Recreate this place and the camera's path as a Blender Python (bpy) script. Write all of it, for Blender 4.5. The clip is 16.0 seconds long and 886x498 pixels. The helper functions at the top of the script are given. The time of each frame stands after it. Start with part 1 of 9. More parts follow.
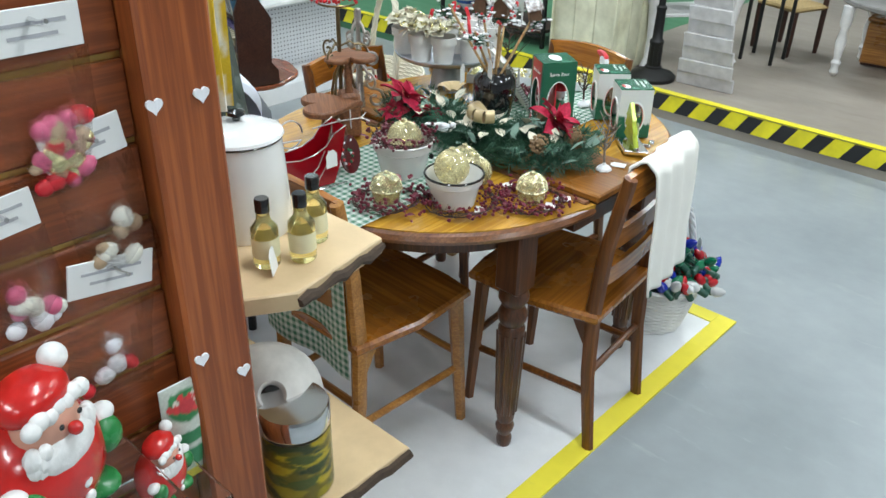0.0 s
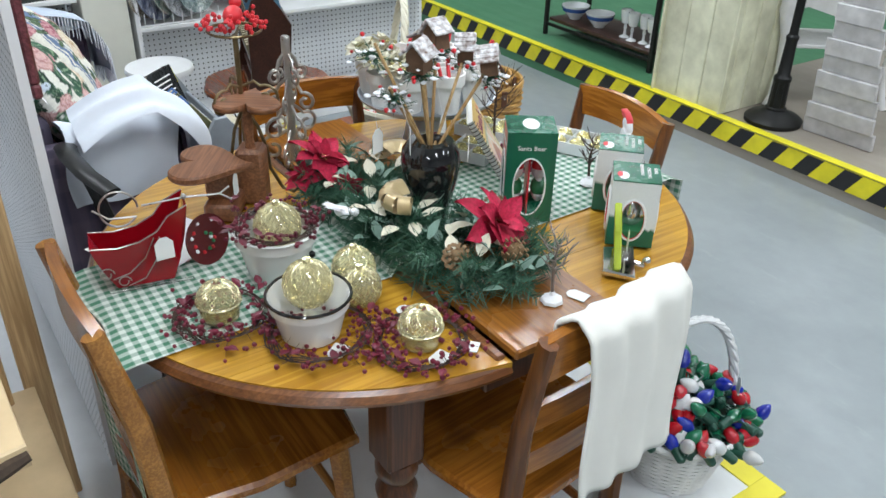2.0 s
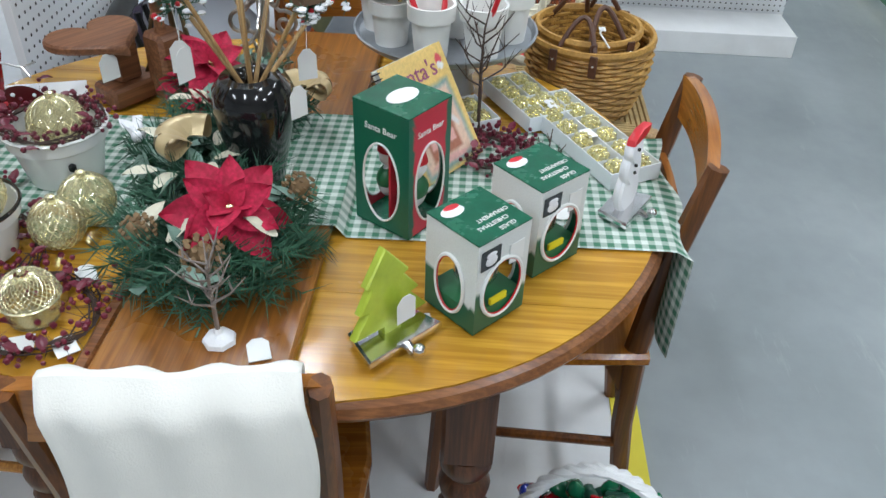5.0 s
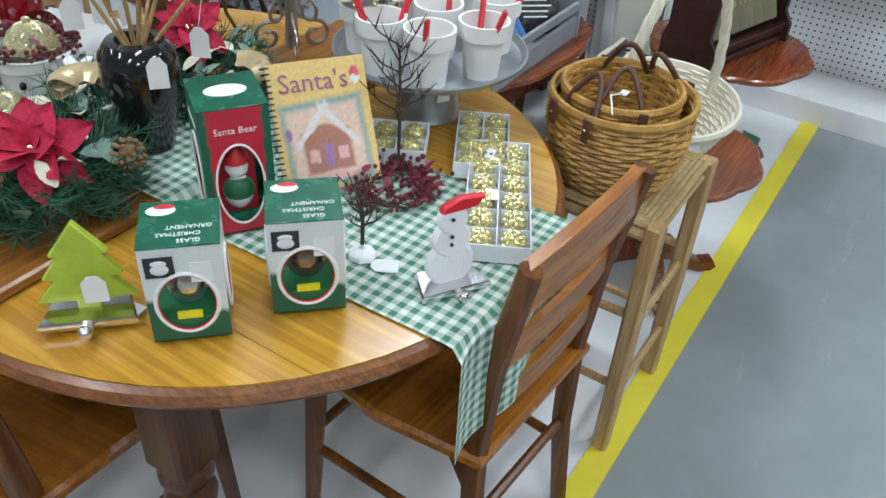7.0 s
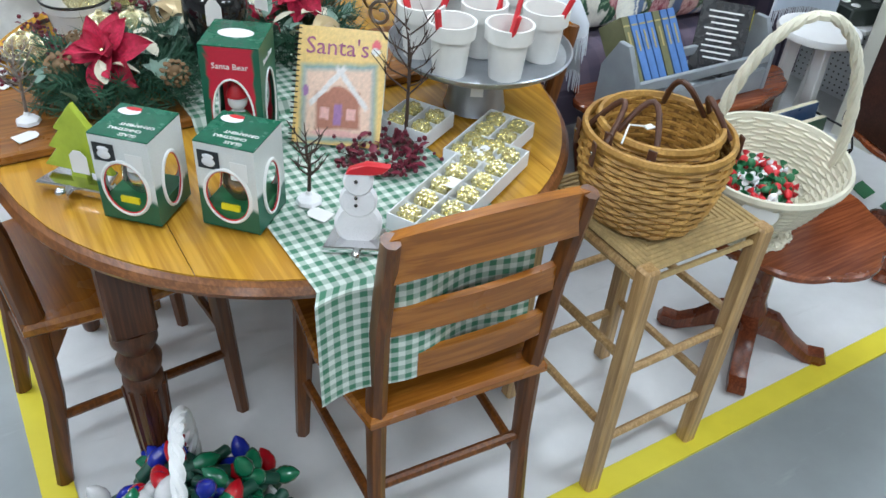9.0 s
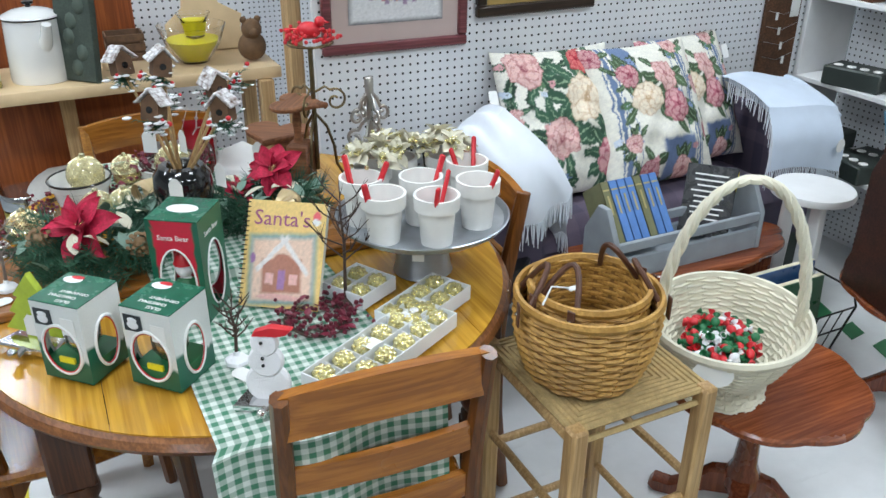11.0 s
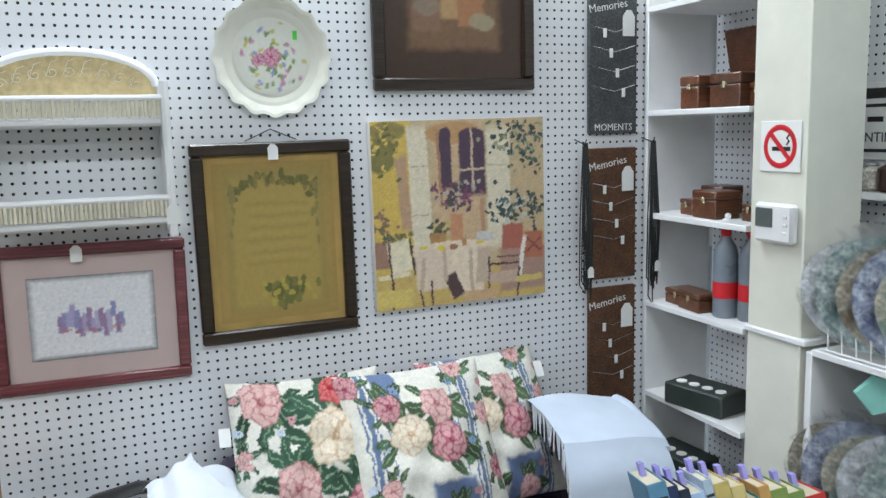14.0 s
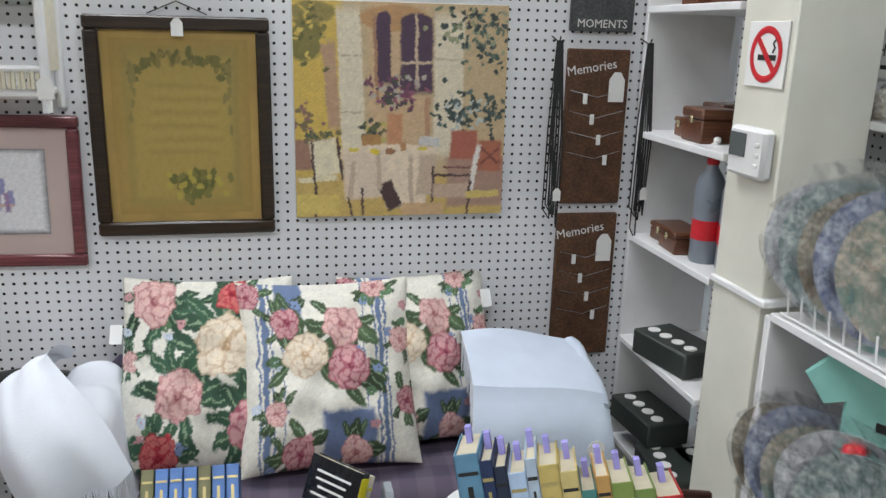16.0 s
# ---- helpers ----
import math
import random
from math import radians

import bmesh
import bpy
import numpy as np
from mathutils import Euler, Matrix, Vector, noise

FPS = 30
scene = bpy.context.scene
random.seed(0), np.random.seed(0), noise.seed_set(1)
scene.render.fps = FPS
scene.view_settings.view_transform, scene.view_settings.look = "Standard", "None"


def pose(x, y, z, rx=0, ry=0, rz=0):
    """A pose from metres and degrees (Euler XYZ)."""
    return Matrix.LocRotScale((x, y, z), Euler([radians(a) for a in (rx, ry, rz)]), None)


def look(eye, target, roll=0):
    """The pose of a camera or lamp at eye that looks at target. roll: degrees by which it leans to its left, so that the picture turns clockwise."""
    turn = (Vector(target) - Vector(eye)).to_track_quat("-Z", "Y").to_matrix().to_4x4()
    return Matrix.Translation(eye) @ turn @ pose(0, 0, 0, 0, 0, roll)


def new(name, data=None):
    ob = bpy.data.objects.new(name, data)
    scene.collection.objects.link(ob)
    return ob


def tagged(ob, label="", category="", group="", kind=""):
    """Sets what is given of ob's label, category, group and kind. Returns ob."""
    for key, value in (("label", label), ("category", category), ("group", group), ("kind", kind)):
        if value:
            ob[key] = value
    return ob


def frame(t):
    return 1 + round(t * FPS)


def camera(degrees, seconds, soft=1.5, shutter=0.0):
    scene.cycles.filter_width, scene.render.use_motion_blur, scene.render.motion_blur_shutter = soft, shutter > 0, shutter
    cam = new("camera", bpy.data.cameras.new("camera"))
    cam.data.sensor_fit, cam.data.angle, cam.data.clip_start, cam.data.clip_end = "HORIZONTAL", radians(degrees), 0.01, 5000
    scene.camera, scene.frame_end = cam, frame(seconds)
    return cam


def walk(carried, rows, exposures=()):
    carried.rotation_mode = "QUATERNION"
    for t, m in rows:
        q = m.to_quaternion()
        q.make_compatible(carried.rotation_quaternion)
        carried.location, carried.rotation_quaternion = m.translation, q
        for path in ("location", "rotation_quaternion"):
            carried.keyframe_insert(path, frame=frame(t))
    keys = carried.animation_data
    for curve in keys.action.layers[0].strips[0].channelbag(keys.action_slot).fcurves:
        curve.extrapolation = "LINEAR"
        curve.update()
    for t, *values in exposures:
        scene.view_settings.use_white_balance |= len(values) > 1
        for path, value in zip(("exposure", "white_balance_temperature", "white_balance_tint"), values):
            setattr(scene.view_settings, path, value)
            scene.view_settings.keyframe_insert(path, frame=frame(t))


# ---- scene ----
cam = camera(57.0, 16.0)
PATH = [
    (0, (0.582, 0.618, 1.639), (1.76, -0.666, 0.657), 1.2),
    (0.5, (0.689, 0.372, 1.608), (1.882, -0.893, 0.62), 1.6),
    (1, (0.76, 0.164, 1.61), (1.976, -1.072, 0.613), 1.0),
    (1.5, (0.732, -0.074, 1.602), (2.005, -1.24, 0.591), 1.8),
    (2, (0.718, -0.255, 1.601), (2.13, -1.244, 0.587), 1.7),
    (2.5, (0.827, -0.398, 1.587), (2.257, -1.331, 0.545), 3.0),
    (3, (0.887, -0.539, 1.573), (2.329, -1.412, 0.497), 3.4),
    (3.5, (0.857, -0.785, 1.568), (2.378, -1.51, 0.49), 5.3),
    (4, (0.849, -1.009, 1.539), (2.402, -1.544, 0.398), 5.3),
    (6.3, (1.127, -1.899, 1.482), (2.6, -1.255, 0.292), 3.2),
    (6.5, (1.187, -1.957, 1.487), (2.648, -1.294, 0.294), 4.2),
    (7, (1.227, -2.125, 1.494), (2.586, -1.307, 0.276), 3.7),
    (7.5, (1.242, -2.364, 1.522), (2.317, -1.211, 0.291), 1.7),
    (7.8, (1.313, -2.401, 1.523), (2.344, -1.224, 0.276), 4.6),
    (8, (1.358, -2.427, 1.507), (2.357, -1.22, 0.264), 3.9),
    (8.2, (1.413, -2.434, 1.491), (2.394, -1.204, 0.257), 4.3),
    (10.3, (1.625, -2.828, 1.567), (2.368, -1.328, 0.472), 0.9),
    (10.5, (1.649, -2.823, 1.566), (2.431, -1.274, 0.572), 0.6),
    (11, (1.771, -2.748, 1.563), (2.554, -1.142, 0.664), 0.3),
    (11.5, (1.927, -2.645, 1.559), (2.674, -1.005, 0.692), -0.0),
    (12, (2.101, -2.674, 1.565), (2.867, -1.028, 0.726), 0.6),
    (12.5, (2.33, -2.774, 1.558), (3.078, -1.108, 0.742), 0.9),
    (13, (2.483, -2.818, 1.548), (3.316, -1.18, 0.76), 0.2),
    (13.5, (2.658, -2.771, 1.579), (3.457, -1.012, 1.064), -0.7),
    (14, (2.786, -2.72, 1.634), (3.53, -0.886, 1.343), -1.5),
    (14.5, (2.983, -2.742, 1.63), (3.648, -0.874, 1.366), -1.4),
    (15, (3.176, -2.769, 1.595), (3.766, -0.88, 1.306), -0.2),
    (15.5, (3.311, -2.709, 1.579), (3.815, -0.817, 1.174), 0.0),
    (16, (3.42, -2.617, 1.589), (3.823, -0.725, 1.078), 1.7),
]
walk(cam, [(t, look(eye, target, roll)) for t, eye, target, roll in PATH], [(0.0, 0.32, 6500, 10), (2.0, 0.18, 6500, 13), (4.0, 0.02, 6450, 14), (7.0, -0.02, 6250, 12), (10.5, 0.18, 6300, 13), (11.5, 0.06, 6400, 12), (13.5, 0.08, 6350, 12), (15.0, -0.05, 6650, 16), (16.0, -0.1, 6850, 17)])

world = bpy.data.worlds.new("world")
scene.world = world
world.use_nodes = True
world.node_tree.nodes["Background"].inputs[0].default_value = (0.9, 0.95, 1, 1)
world.node_tree.nodes["Background"].inputs[1].default_value = 0.15

CEILING = 3.1
LAMP_WATTS = 28.0


# ---- geometry kit ----
class Geo:
    """Collects vertices and faces of one mesh."""

    def __init__(self):
        self.v, self.f, self.smooth, self.slot, self.uv, self.tint = [], [], [], [], [], {}

    def add(self, verts, faces, m=None, smooth=False, slot=0, uvs=None):
        k = len(self.v)
        self.v += [tuple(m @ Vector(p)) if m is not None else tuple(p) for p in verts]
        for n, face in enumerate(faces):
            self.f.append([k + i for i in face])
            self.smooth.append(smooth)
            self.slot.append(slot)
            self.uv.append(uvs[n] if uvs else None)
        return self

    def box(self, c, s, bev=0.0, m=None, slot=0):
        """A box with its centre, its sizes and chamfered edges."""
        hx, hy, hz = s[0] / 2, s[1] / 2, s[2] / 2
        b = min(bev, hx * 0.9, hy * 0.9, hz * 0.9)
        if b <= 0:
            vs = [(c[0] + x * hx, c[1] + y * hy, c[2] + z * hz) for x in (-1, 1) for y in (-1, 1) for z in (-1, 1)]
            fs = [(0, 1, 3, 2), (4, 6, 7, 5), (0, 4, 5, 1), (2, 3, 7, 6), (0, 2, 6, 4), (1, 5, 7, 3)]
            return self.add(vs, fs, m, False, slot)
        vs, at = [], {}
        for x in (-1, 1):
            for y in (-1, 1):
                for z in (-1, 1):
                    for a in range(3):
                        p = [hx - (a != 0) * b, hy - (a != 1) * b, hz - (a != 2) * b]
                        at[x, y, z, a] = len(vs)
                        vs.append((c[0] + x * p[0], c[1] + y * p[1], c[2] + z * p[2]))
        fs, sg = [], (-1, 1)
        for s0 in sg:
            quads = [[(s0, -1, -1), (s0, 1, -1), (s0, 1, 1), (s0, -1, 1)], [(-1, s0, -1), (-1, s0, 1), (1, s0, 1), (1, s0, -1)], [(-1, -1, s0), (1, -1, s0), (1, 1, s0), (-1, 1, s0)]]
            for a, q in enumerate(quads):
                fs.append([at[(*k, a)] for k in (q if s0 > 0 else q[::-1])])
        for x in sg:
            for y in sg:
                fs.append([at[x, y, -1, 0], at[x, y, -1, 1], at[x, y, 1, 1], at[x, y, 1, 0]])
                fs.append([at[x, -1, y, 0], at[x, -1, y, 2], at[x, 1, y, 2], at[x, 1, y, 0]])
                fs.append([at[-1, x, y, 1], at[-1, x, y, 2], at[1, x, y, 2], at[1, x, y, 1]])
                for z in sg:
                    fs.append([at[x, y, z, 0], at[x, y, z, 1], at[x, y, z, 2]])
        return self.add(vs, fs, m, False, slot)

    def lathe(self, prof, n=24, m=None, sx=1.0, sy=1.0, slot=0, caps=True):
        vs, fs = [], []
        for r, z in prof:
            vs += [(r * sx * math.cos(2 * math.pi * i / n), r * sy * math.sin(2 * math.pi * i / n), z) for i in range(n)]
        for k in range(len(prof) - 1):
            fs += [(k * n + i, k * n + (i + 1) % n, (k + 1) * n + (i + 1) % n, (k + 1) * n + i) for i in range(n)]
        self.add(vs, fs, m, True, slot)
        if caps:
            for k, rev in ((0, True), (len(prof) - 1, False)):
                if prof[k][0] > 1e-4:
                    ring = [vs[k * n + i] for i in range(n)]
                    self.add(ring, [tuple(range(n))[::-1] if rev else tuple(range(n))], m, False, slot)
        return self

    def tube(self, pts, r, n=8, closed=False, taper=None, m=None, slot=0, flat=1.0):
        pts = [Vector(p) for p in pts]
        k = len(pts)
        vs, up = [], None
        for i, p in enumerate(pts):
            a, b = pts[(i - 1) % k if closed else max(i - 1, 0)], pts[(i + 1) % k if closed else min(i + 1, k - 1)]
            t = (b - a).normalized() if (b - a).length > 1e-9 else Vector((0, 0, 1))
            if up is None:
                up = Vector((0, 0, 1)) if abs(t.z) < 0.9 else Vector((1, 0, 0))
            side = t.cross(up)
            side = side.normalized() if side.length > 1e-6 else t.orthogonal().normalized()
            up = side.cross(t).normalized()
            rr = r * (taper[i] if taper else 1)
            vs += [p + side * (rr * math.cos(2 * math.pi * j / n)) + up * (rr * flat * math.sin(2 * math.pi * j / n)) for j in range(n)]
        fs = []
        for i in range(k if closed else k - 1):
            i2 = (i + 1) % k
            fs += [(i * n + j, i * n + (j + 1) % n, i2 * n + (j + 1) % n, i2 * n + j) for j in range(n)]
        if not closed:
            fs += [tuple(range(n))[::-1], tuple(range((k - 1) * n, k * n))]
        return self.add(vs, fs, m, True, slot)

    def prism(self, poly, z0, z1, m=None, slot=0, bev=0.0, smooth=False):
        """A flat outline (counter-clockwise) pulled up from z0 to z1."""
        n = len(poly)
        cx, cy = sum(p[0] for p in poly) / n, sum(p[1] for p in poly) / n
        def ring(z, inset):
            out = []
            for x, y in poly:
                d = math.hypot(x - cx, y - cy) or 1
                out.append((x - (x - cx) / d * inset, y - (y - cy) / d * inset, z))
            return out
        rings = [ring(z0, bev), ring(z0 + bev, 0), ring(z1 - bev, 0), ring(z1, bev)] if bev > 0 else [ring(z0, 0), ring(z1, 0)]
        vs = [p for q in rings for p in q]
        fs = []
        for k in range(len(rings) - 1):
            fs += [(k * n + i, k * n + (i + 1) % n, (k + 1) * n + (i + 1) % n, (k + 1) * n + i) for i in range(n)]
        fs += [tuple(range(n))[::-1], tuple(range((len(rings) - 1) * n, len(rings) * n))]
        return self.add(vs, fs, m, smooth, slot)

    def ball(self, c, r, nu=12, nv=8, s=(1, 1, 1), m=None, slot=0):
        prof = [(math.sin(math.pi * k / nv), -math.cos(math.pi * k / nv)) for k in range(nv + 1)]
        vs = [(c[0], c[1], c[2] - r * s[2])]
        for rr, z in prof[1:-1]:
            vs += [(c[0] + r * s[0] * rr * math.cos(2 * math.pi * i / nu), c[1] + r * s[1] * rr * math.sin(2 * math.pi * i / nu), c[2] + r * s[2] * z) for i in range(nu)]
        vs.append((c[0], c[1], c[2] + r * s[2]))
        fs = [(0, 1 + (i + 1) % nu, 1 + i) for i in range(nu)]
        for k in range(nv - 2):
            fs += [(1 + k * nu + i, 1 + k * nu + (i + 1) % nu, 1 + (k + 1) * nu + (i + 1) % nu, 1 + (k + 1) * nu + i) for i in range(nu)]
        e = 1 + (nv - 2) * nu
        fs += [(e + i, e + (i + 1) % nu, len(vs) - 1) for i in range(nu)]
        return self.add(vs, fs, m, True, slot)

    def grid(self, nu, nv, fn, m=None, slot=0, uvs=None, flip=False, ink=None):
        """A sheet of nu x nv cells; fn(u, v) gives the place, uvs(u, v) the surface coordinate."""
        vs = [fn(i / nu, j / nv) for j in range(nv + 1) for i in range(nu + 1)]
        uvf = uvs or (lambda u, v: (u, v))
        if ink:
            k = len(self.v)
            for n in range(len(vs)):
                self.tint[k + n] = ink((n % (nu + 1)) / nu, (n // (nu + 1)) / nv)
        fs, us = [], []
        for j in range(nv):
            for i in range(nu):
                q = [(i, j), (i + 1, j), (i + 1, j + 1), (i, j + 1)]
                if flip:
                    q = q[::-1]
                fs.append([b * (nu + 1) + a for a, b in q])
                us.append([uvf(a / nu, b / nv) for a, b in q])
        return self.add(vs, fs, m, True, slot, us)

    def mesh(self, name, mats, sharp=38):
        me = bpy.data.meshes.new(name)
        me.from_pydata(self.v, [], self.f)
        me.polygons.foreach_set("use_smooth", self.smooth)
        for mt in mats:
            me.materials.append(mt)
        if len(mats) > 1:
            me.polygons.foreach_set("material_index", self.slot)
        if any(u is not None for u in self.uv):
            lay = me.uv_layers.new(name="UVMap")
            flat = []
            for u, face in zip(self.uv, self.f):
                for n in range(len(face)):
                    flat += list(u[n]) if u is not None else [0.0, 0.0]
            lay.data.foreach_set("uv", flat)
        if self.tint:
            ca = me.color_attributes.new("print", "FLOAT_COLOR", "POINT")
            for n, c in self.tint.items():
                ca.data[n].color = (c[0], c[1], c[2], 1)
        me.update()
        me.set_sharp_from_angle(angle=radians(sharp))
        return me


def part(name, g, mat, parent, label="", m=None):
    """One mesh under a thing or a part. g: a Geo or a ready mesh."""
    mats = mat if isinstance(mat, (list, tuple)) else [mat]
    me = g.mesh(name, mats) if isinstance(g, Geo) else g
    ob = new(name, me)
    ob.parent = parent
    if m is not None:
        ob.matrix_basis = m
    if label:
        ob["label"] = label
    return ob


def thing(name, m, label, category, group="", kind=""):
    """An empty at the base of a thing."""
    ob = new(name)
    ob.empty_display_size = 0.05
    ob.matrix_basis = m
    return tagged(ob, label, category, group, kind)


def solid(name, g, mat, label="", category="", group="", kind="", m=None):
    """A thing of one mesh."""
    ob = part(name, g, mat, None, "", m)
    return tagged(ob, label, category, group, kind)


def words(name, body, size, mat, parent, m, thick=0.0004, label=""):
    """Raised lettering in the built-in font, centred."""
    cu = bpy.data.curves.new(name, "FONT")
    cu.body, cu.size, cu.extrude, cu.align_x, cu.align_y, cu.resolution_u = body, size, thick, "CENTER", "CENTER", 2
    tmp = bpy.data.objects.new(name, cu)
    me = bpy.data.meshes.new_from_object(tmp)
    bpy.data.objects.remove(tmp)
    me.materials.clear()
    me.materials.append(mat)
    return part(name, me, mat, parent, label, m)


def circle(r, n=24, rx=1.0, ry=1.0):
    return [(r * rx * math.cos(2 * math.pi * i / n), r * ry * math.sin(2 * math.pi * i / n)) for i in range(n)]


def facing(x, y, z, yaw, tilt=0.0):
    """A pose whose own x-y plane stands upright and faces the heading yaw (0: towards -y), leaning back by tilt."""
    return pose(x, y, z, 90 - tilt, 0, yaw)


# ---- materials ----
def nodes_of(name):
    mt = bpy.data.materials.new(name)
    mt.use_nodes = True
    nt = mt.node_tree
    return mt, nt.nodes, nt.links, nt.nodes["Principled BSDF"]


def rgb(c, k=1.0):
    return (min(c[0] * k, 1), min(c[1] * k, 1), min(c[2] * k, 1), 1)


def noise_tex(N, L, coord, scale, detail=4.0, stretch=None, rough=0.55):
    t = N.new("ShaderNodeTexNoise")
    t.inputs["Scale"].default_value, t.inputs["Detail"].default_value, t.inputs["Roughness"].default_value = scale, detail, rough
    if stretch:
        mp = N.new("ShaderNodeMapping")
        mp.inputs["Scale"].default_value = stretch
        L.new(coord, mp.inputs[0])
        coord = mp.outputs[0]
    L.new(coord, t.inputs["Vector"])
    return t.outputs["Fac"]


def mix_col(N, L, fac, a, b, mode="MIX"):
    mx = N.new("ShaderNodeMix")
    mx.data_type, mx.blend_type = "RGBA", mode
    for sock, val in ((mx.inputs[0], fac), (mx.inputs[6], a), (mx.inputs[7], b)):
        if isinstance(val, (int, float, tuple)):
            sock.default_value = val
        else:
            L.new(val, sock)
    return mx.outputs[2]


def ramp(N, L, fac, lo, hi):
    r = N.new("ShaderNodeMapRange")
    r.inputs["From Min"].default_value, r.inputs["From Max"].default_value = lo, hi
    L.new(fac, r.inputs["Value"])
    return r.outputs[0]


def add_bump(N, L, B, height, strength, dist=0.002):
    bp = N.new("ShaderNodeBump")
    bp.inputs["Strength"].default_value, bp.inputs["Distance"].default_value = strength, dist
    L.new(height, bp.inputs["Height"])
    L.new(bp.outputs[0], B.inputs["Normal"])


def plain(name, col, rough=0.5, metal=0.0, var=0.18, scale=9.0, fine=160.0, bump=0.15, col2=None, coat=0.0, trans=0.0, alpha=1.0, spread=0.0):
    """Paint, metal, clay or cloth: one colour with clouds, grain and a fine relief. spread: how far single pieces differ."""
    mt, N, L, B = nodes_of(name)
    tc = N.new("ShaderNodeTexCoord").outputs["Object"]
    big, small = noise_tex(N, L, tc, scale, 5), noise_tex(N, L, tc, fine, 3)
    c = mix_col(N, L, ramp(N, L, big, 0.3, 0.7), rgb(col, 1 - var), rgb(col2 or col, 1 + var * 0.6))
    c = mix_col(N, L, ramp(N, L, small, 0.35, 0.75), c, rgb(col, 1 - var * 0.8), "MIX") if var > 0.3 else c
    if spread:
        oi = N.new("ShaderNodeObjectInfo")
        hv = N.new("ShaderNodeHueSaturation")
        L.new(ramp(N, L, oi.outputs["Random"], -1.0 / spread, 1.0 / spread + 1), hv.inputs["Value"])
        mr = N.new("ShaderNodeMapRange")
        mr.inputs["To Min"].default_value, mr.inputs["To Max"].default_value = 1 - spread, 1 + spread
        L.new(oi.outputs["Random"], mr.inputs["Value"])
        L.new(mr.outputs[0], hv.inputs["Value"])
        L.new(c, hv.inputs["Color"])
        c = hv.outputs[0]
    L.new(c, B.inputs["Base Color"])
    rr = N.new("ShaderNodeMapRange")
    rr.inputs["To Min"].default_value, rr.inputs["To Max"].default_value = max(rough - 0.1, 0.02), min(rough + 0.12, 1)
    L.new(big, rr.inputs["Value"])
    L.new(rr.outputs[0], B.inputs["Roughness"])
    B.inputs["Metallic"].default_value = metal
    B.inputs["Coat Weight"].default_value = coat
    B.inputs["Transmission Weight"].default_value = trans
    B.inputs["Alpha"].default_value = alpha
    if bump:
        add_bump(N, L, B, small, bump, 0.0015)
    return mt


def wood(name, dark, light, axis=0, rough=0.38, grain=1.0, coat=0.15, wear=0.25, spread=0.0):
    """Stained or raw wood with its grain along an axis of the part."""
    mt, N, L, B = nodes_of(name)
    tc = N.new("ShaderNodeTexCoord").outputs["Object"]
    st = [26.0, 26.0, 26.0]
    st[axis] = 2.2
    g1 = noise_tex(N, L, tc, 1.0 * grain, 6, tuple(st), 0.6)
    st2 = [190.0, 190.0, 190.0]
    st2[axis] = 7.0
    g2 = noise_tex(N, L, tc, 1.0 * grain, 3, tuple(st2), 0.6)
    blot = noise_tex(N, L, tc, 5.0, 4)
    c = mix_col(N, L, ramp(N, L, g1, 0.28, 0.72), rgb(dark), rgb(light))
    fine = mix_col(N, L, ramp(N, L, g2, 0.42, 0.62), rgb(dark, 0.72), rgb((1, 1, 1)))
    c = mix_col(N, L, 0.45, c, fine, "MULTIPLY")
    c = mix_col(N, L, ramp(N, L, blot, 0.58, 0.8), c, mix_col(N, L, wear, c, rgb(dark, 0.6)))
    if spread:
        oi = N.new("ShaderNodeObjectInfo")
        mr = N.new("ShaderNodeMapRange")
        mr.inputs["To Min"].default_value, mr.inputs["To Max"].default_value = 1 - spread, 1 + spread
        L.new(oi.outputs["Random"], mr.inputs["Value"])
        hv = N.new("ShaderNodeHueSaturation")
        L.new(mr.outputs[0], hv.inputs["Value"])
        L.new(c, hv.inputs["Color"])
        c = hv.outputs[0]
    L.new(c, B.inputs["Base Color"])
    rr = N.new("ShaderNodeMapRange")
    rr.inputs["To Min"].default_value, rr.inputs["To Max"].default_value = max(rough - 0.12, 0.05), rough + 0.15
    L.new(blot, rr.inputs["Value"])
    L.new(rr.outputs[0], B.inputs["Roughness"])
    B.inputs["Coat Weight"].default_value = coat
    B.inputs["Coat Roughness"].default_value = 0.15
    add_bump(N, L, B, g2, 0.12, 0.001)
    return mt


def painter(base, shapes, warp=0.02, mottle=0.12, freq=9.0):
    """Printed or painted colour: soft-edged ellipses (0) and bars (1) laid over one another.
    Each shape: kind, u, v, half width, half height, turn, colour."""
    ready = [(k, u, v, ru, rv, math.cos(radians(t)), math.sin(radians(t)), c) for k, u, v, ru, rv, t, c in shapes]

    def ink(u, v):
        w = noise.noise_vector((u * freq, v * freq, 3.1)) + 0.5 * noise.noise_vector((u * freq * 3, v * freq * 3, 7.7))
        pu, pv = u + warp * w.x, v + warp * w.y
        c = base
        for k, cu, cv, ru, rv, ct, sn, col in ready:
            du, dv = pu - cu, pv - cv
            if abs(du) > ru + rv or abs(dv) > ru + rv:
                continue
            a, b = (du * ct + dv * sn) / ru, (dv * ct - du * sn) / rv
            d = math.hypot(a, b) if k == 0 else max(abs(a), abs(b))
            if d < 1.08:
                f = min(1, (1.08 - d) / 0.16)
                c = (c[0] + (col[0] - c[0]) * f, c[1] + (col[1] - c[1]) * f, c[2] + (col[2] - c[2]) * f)
        q = 1 + mottle * noise.noise((u * 30, v * 30, 1.0)) + mottle * noise.noise((u * 90, v * 90, 2.0))
        return (c[0] * q, c[1] * q, c[2] * q)
    return ink


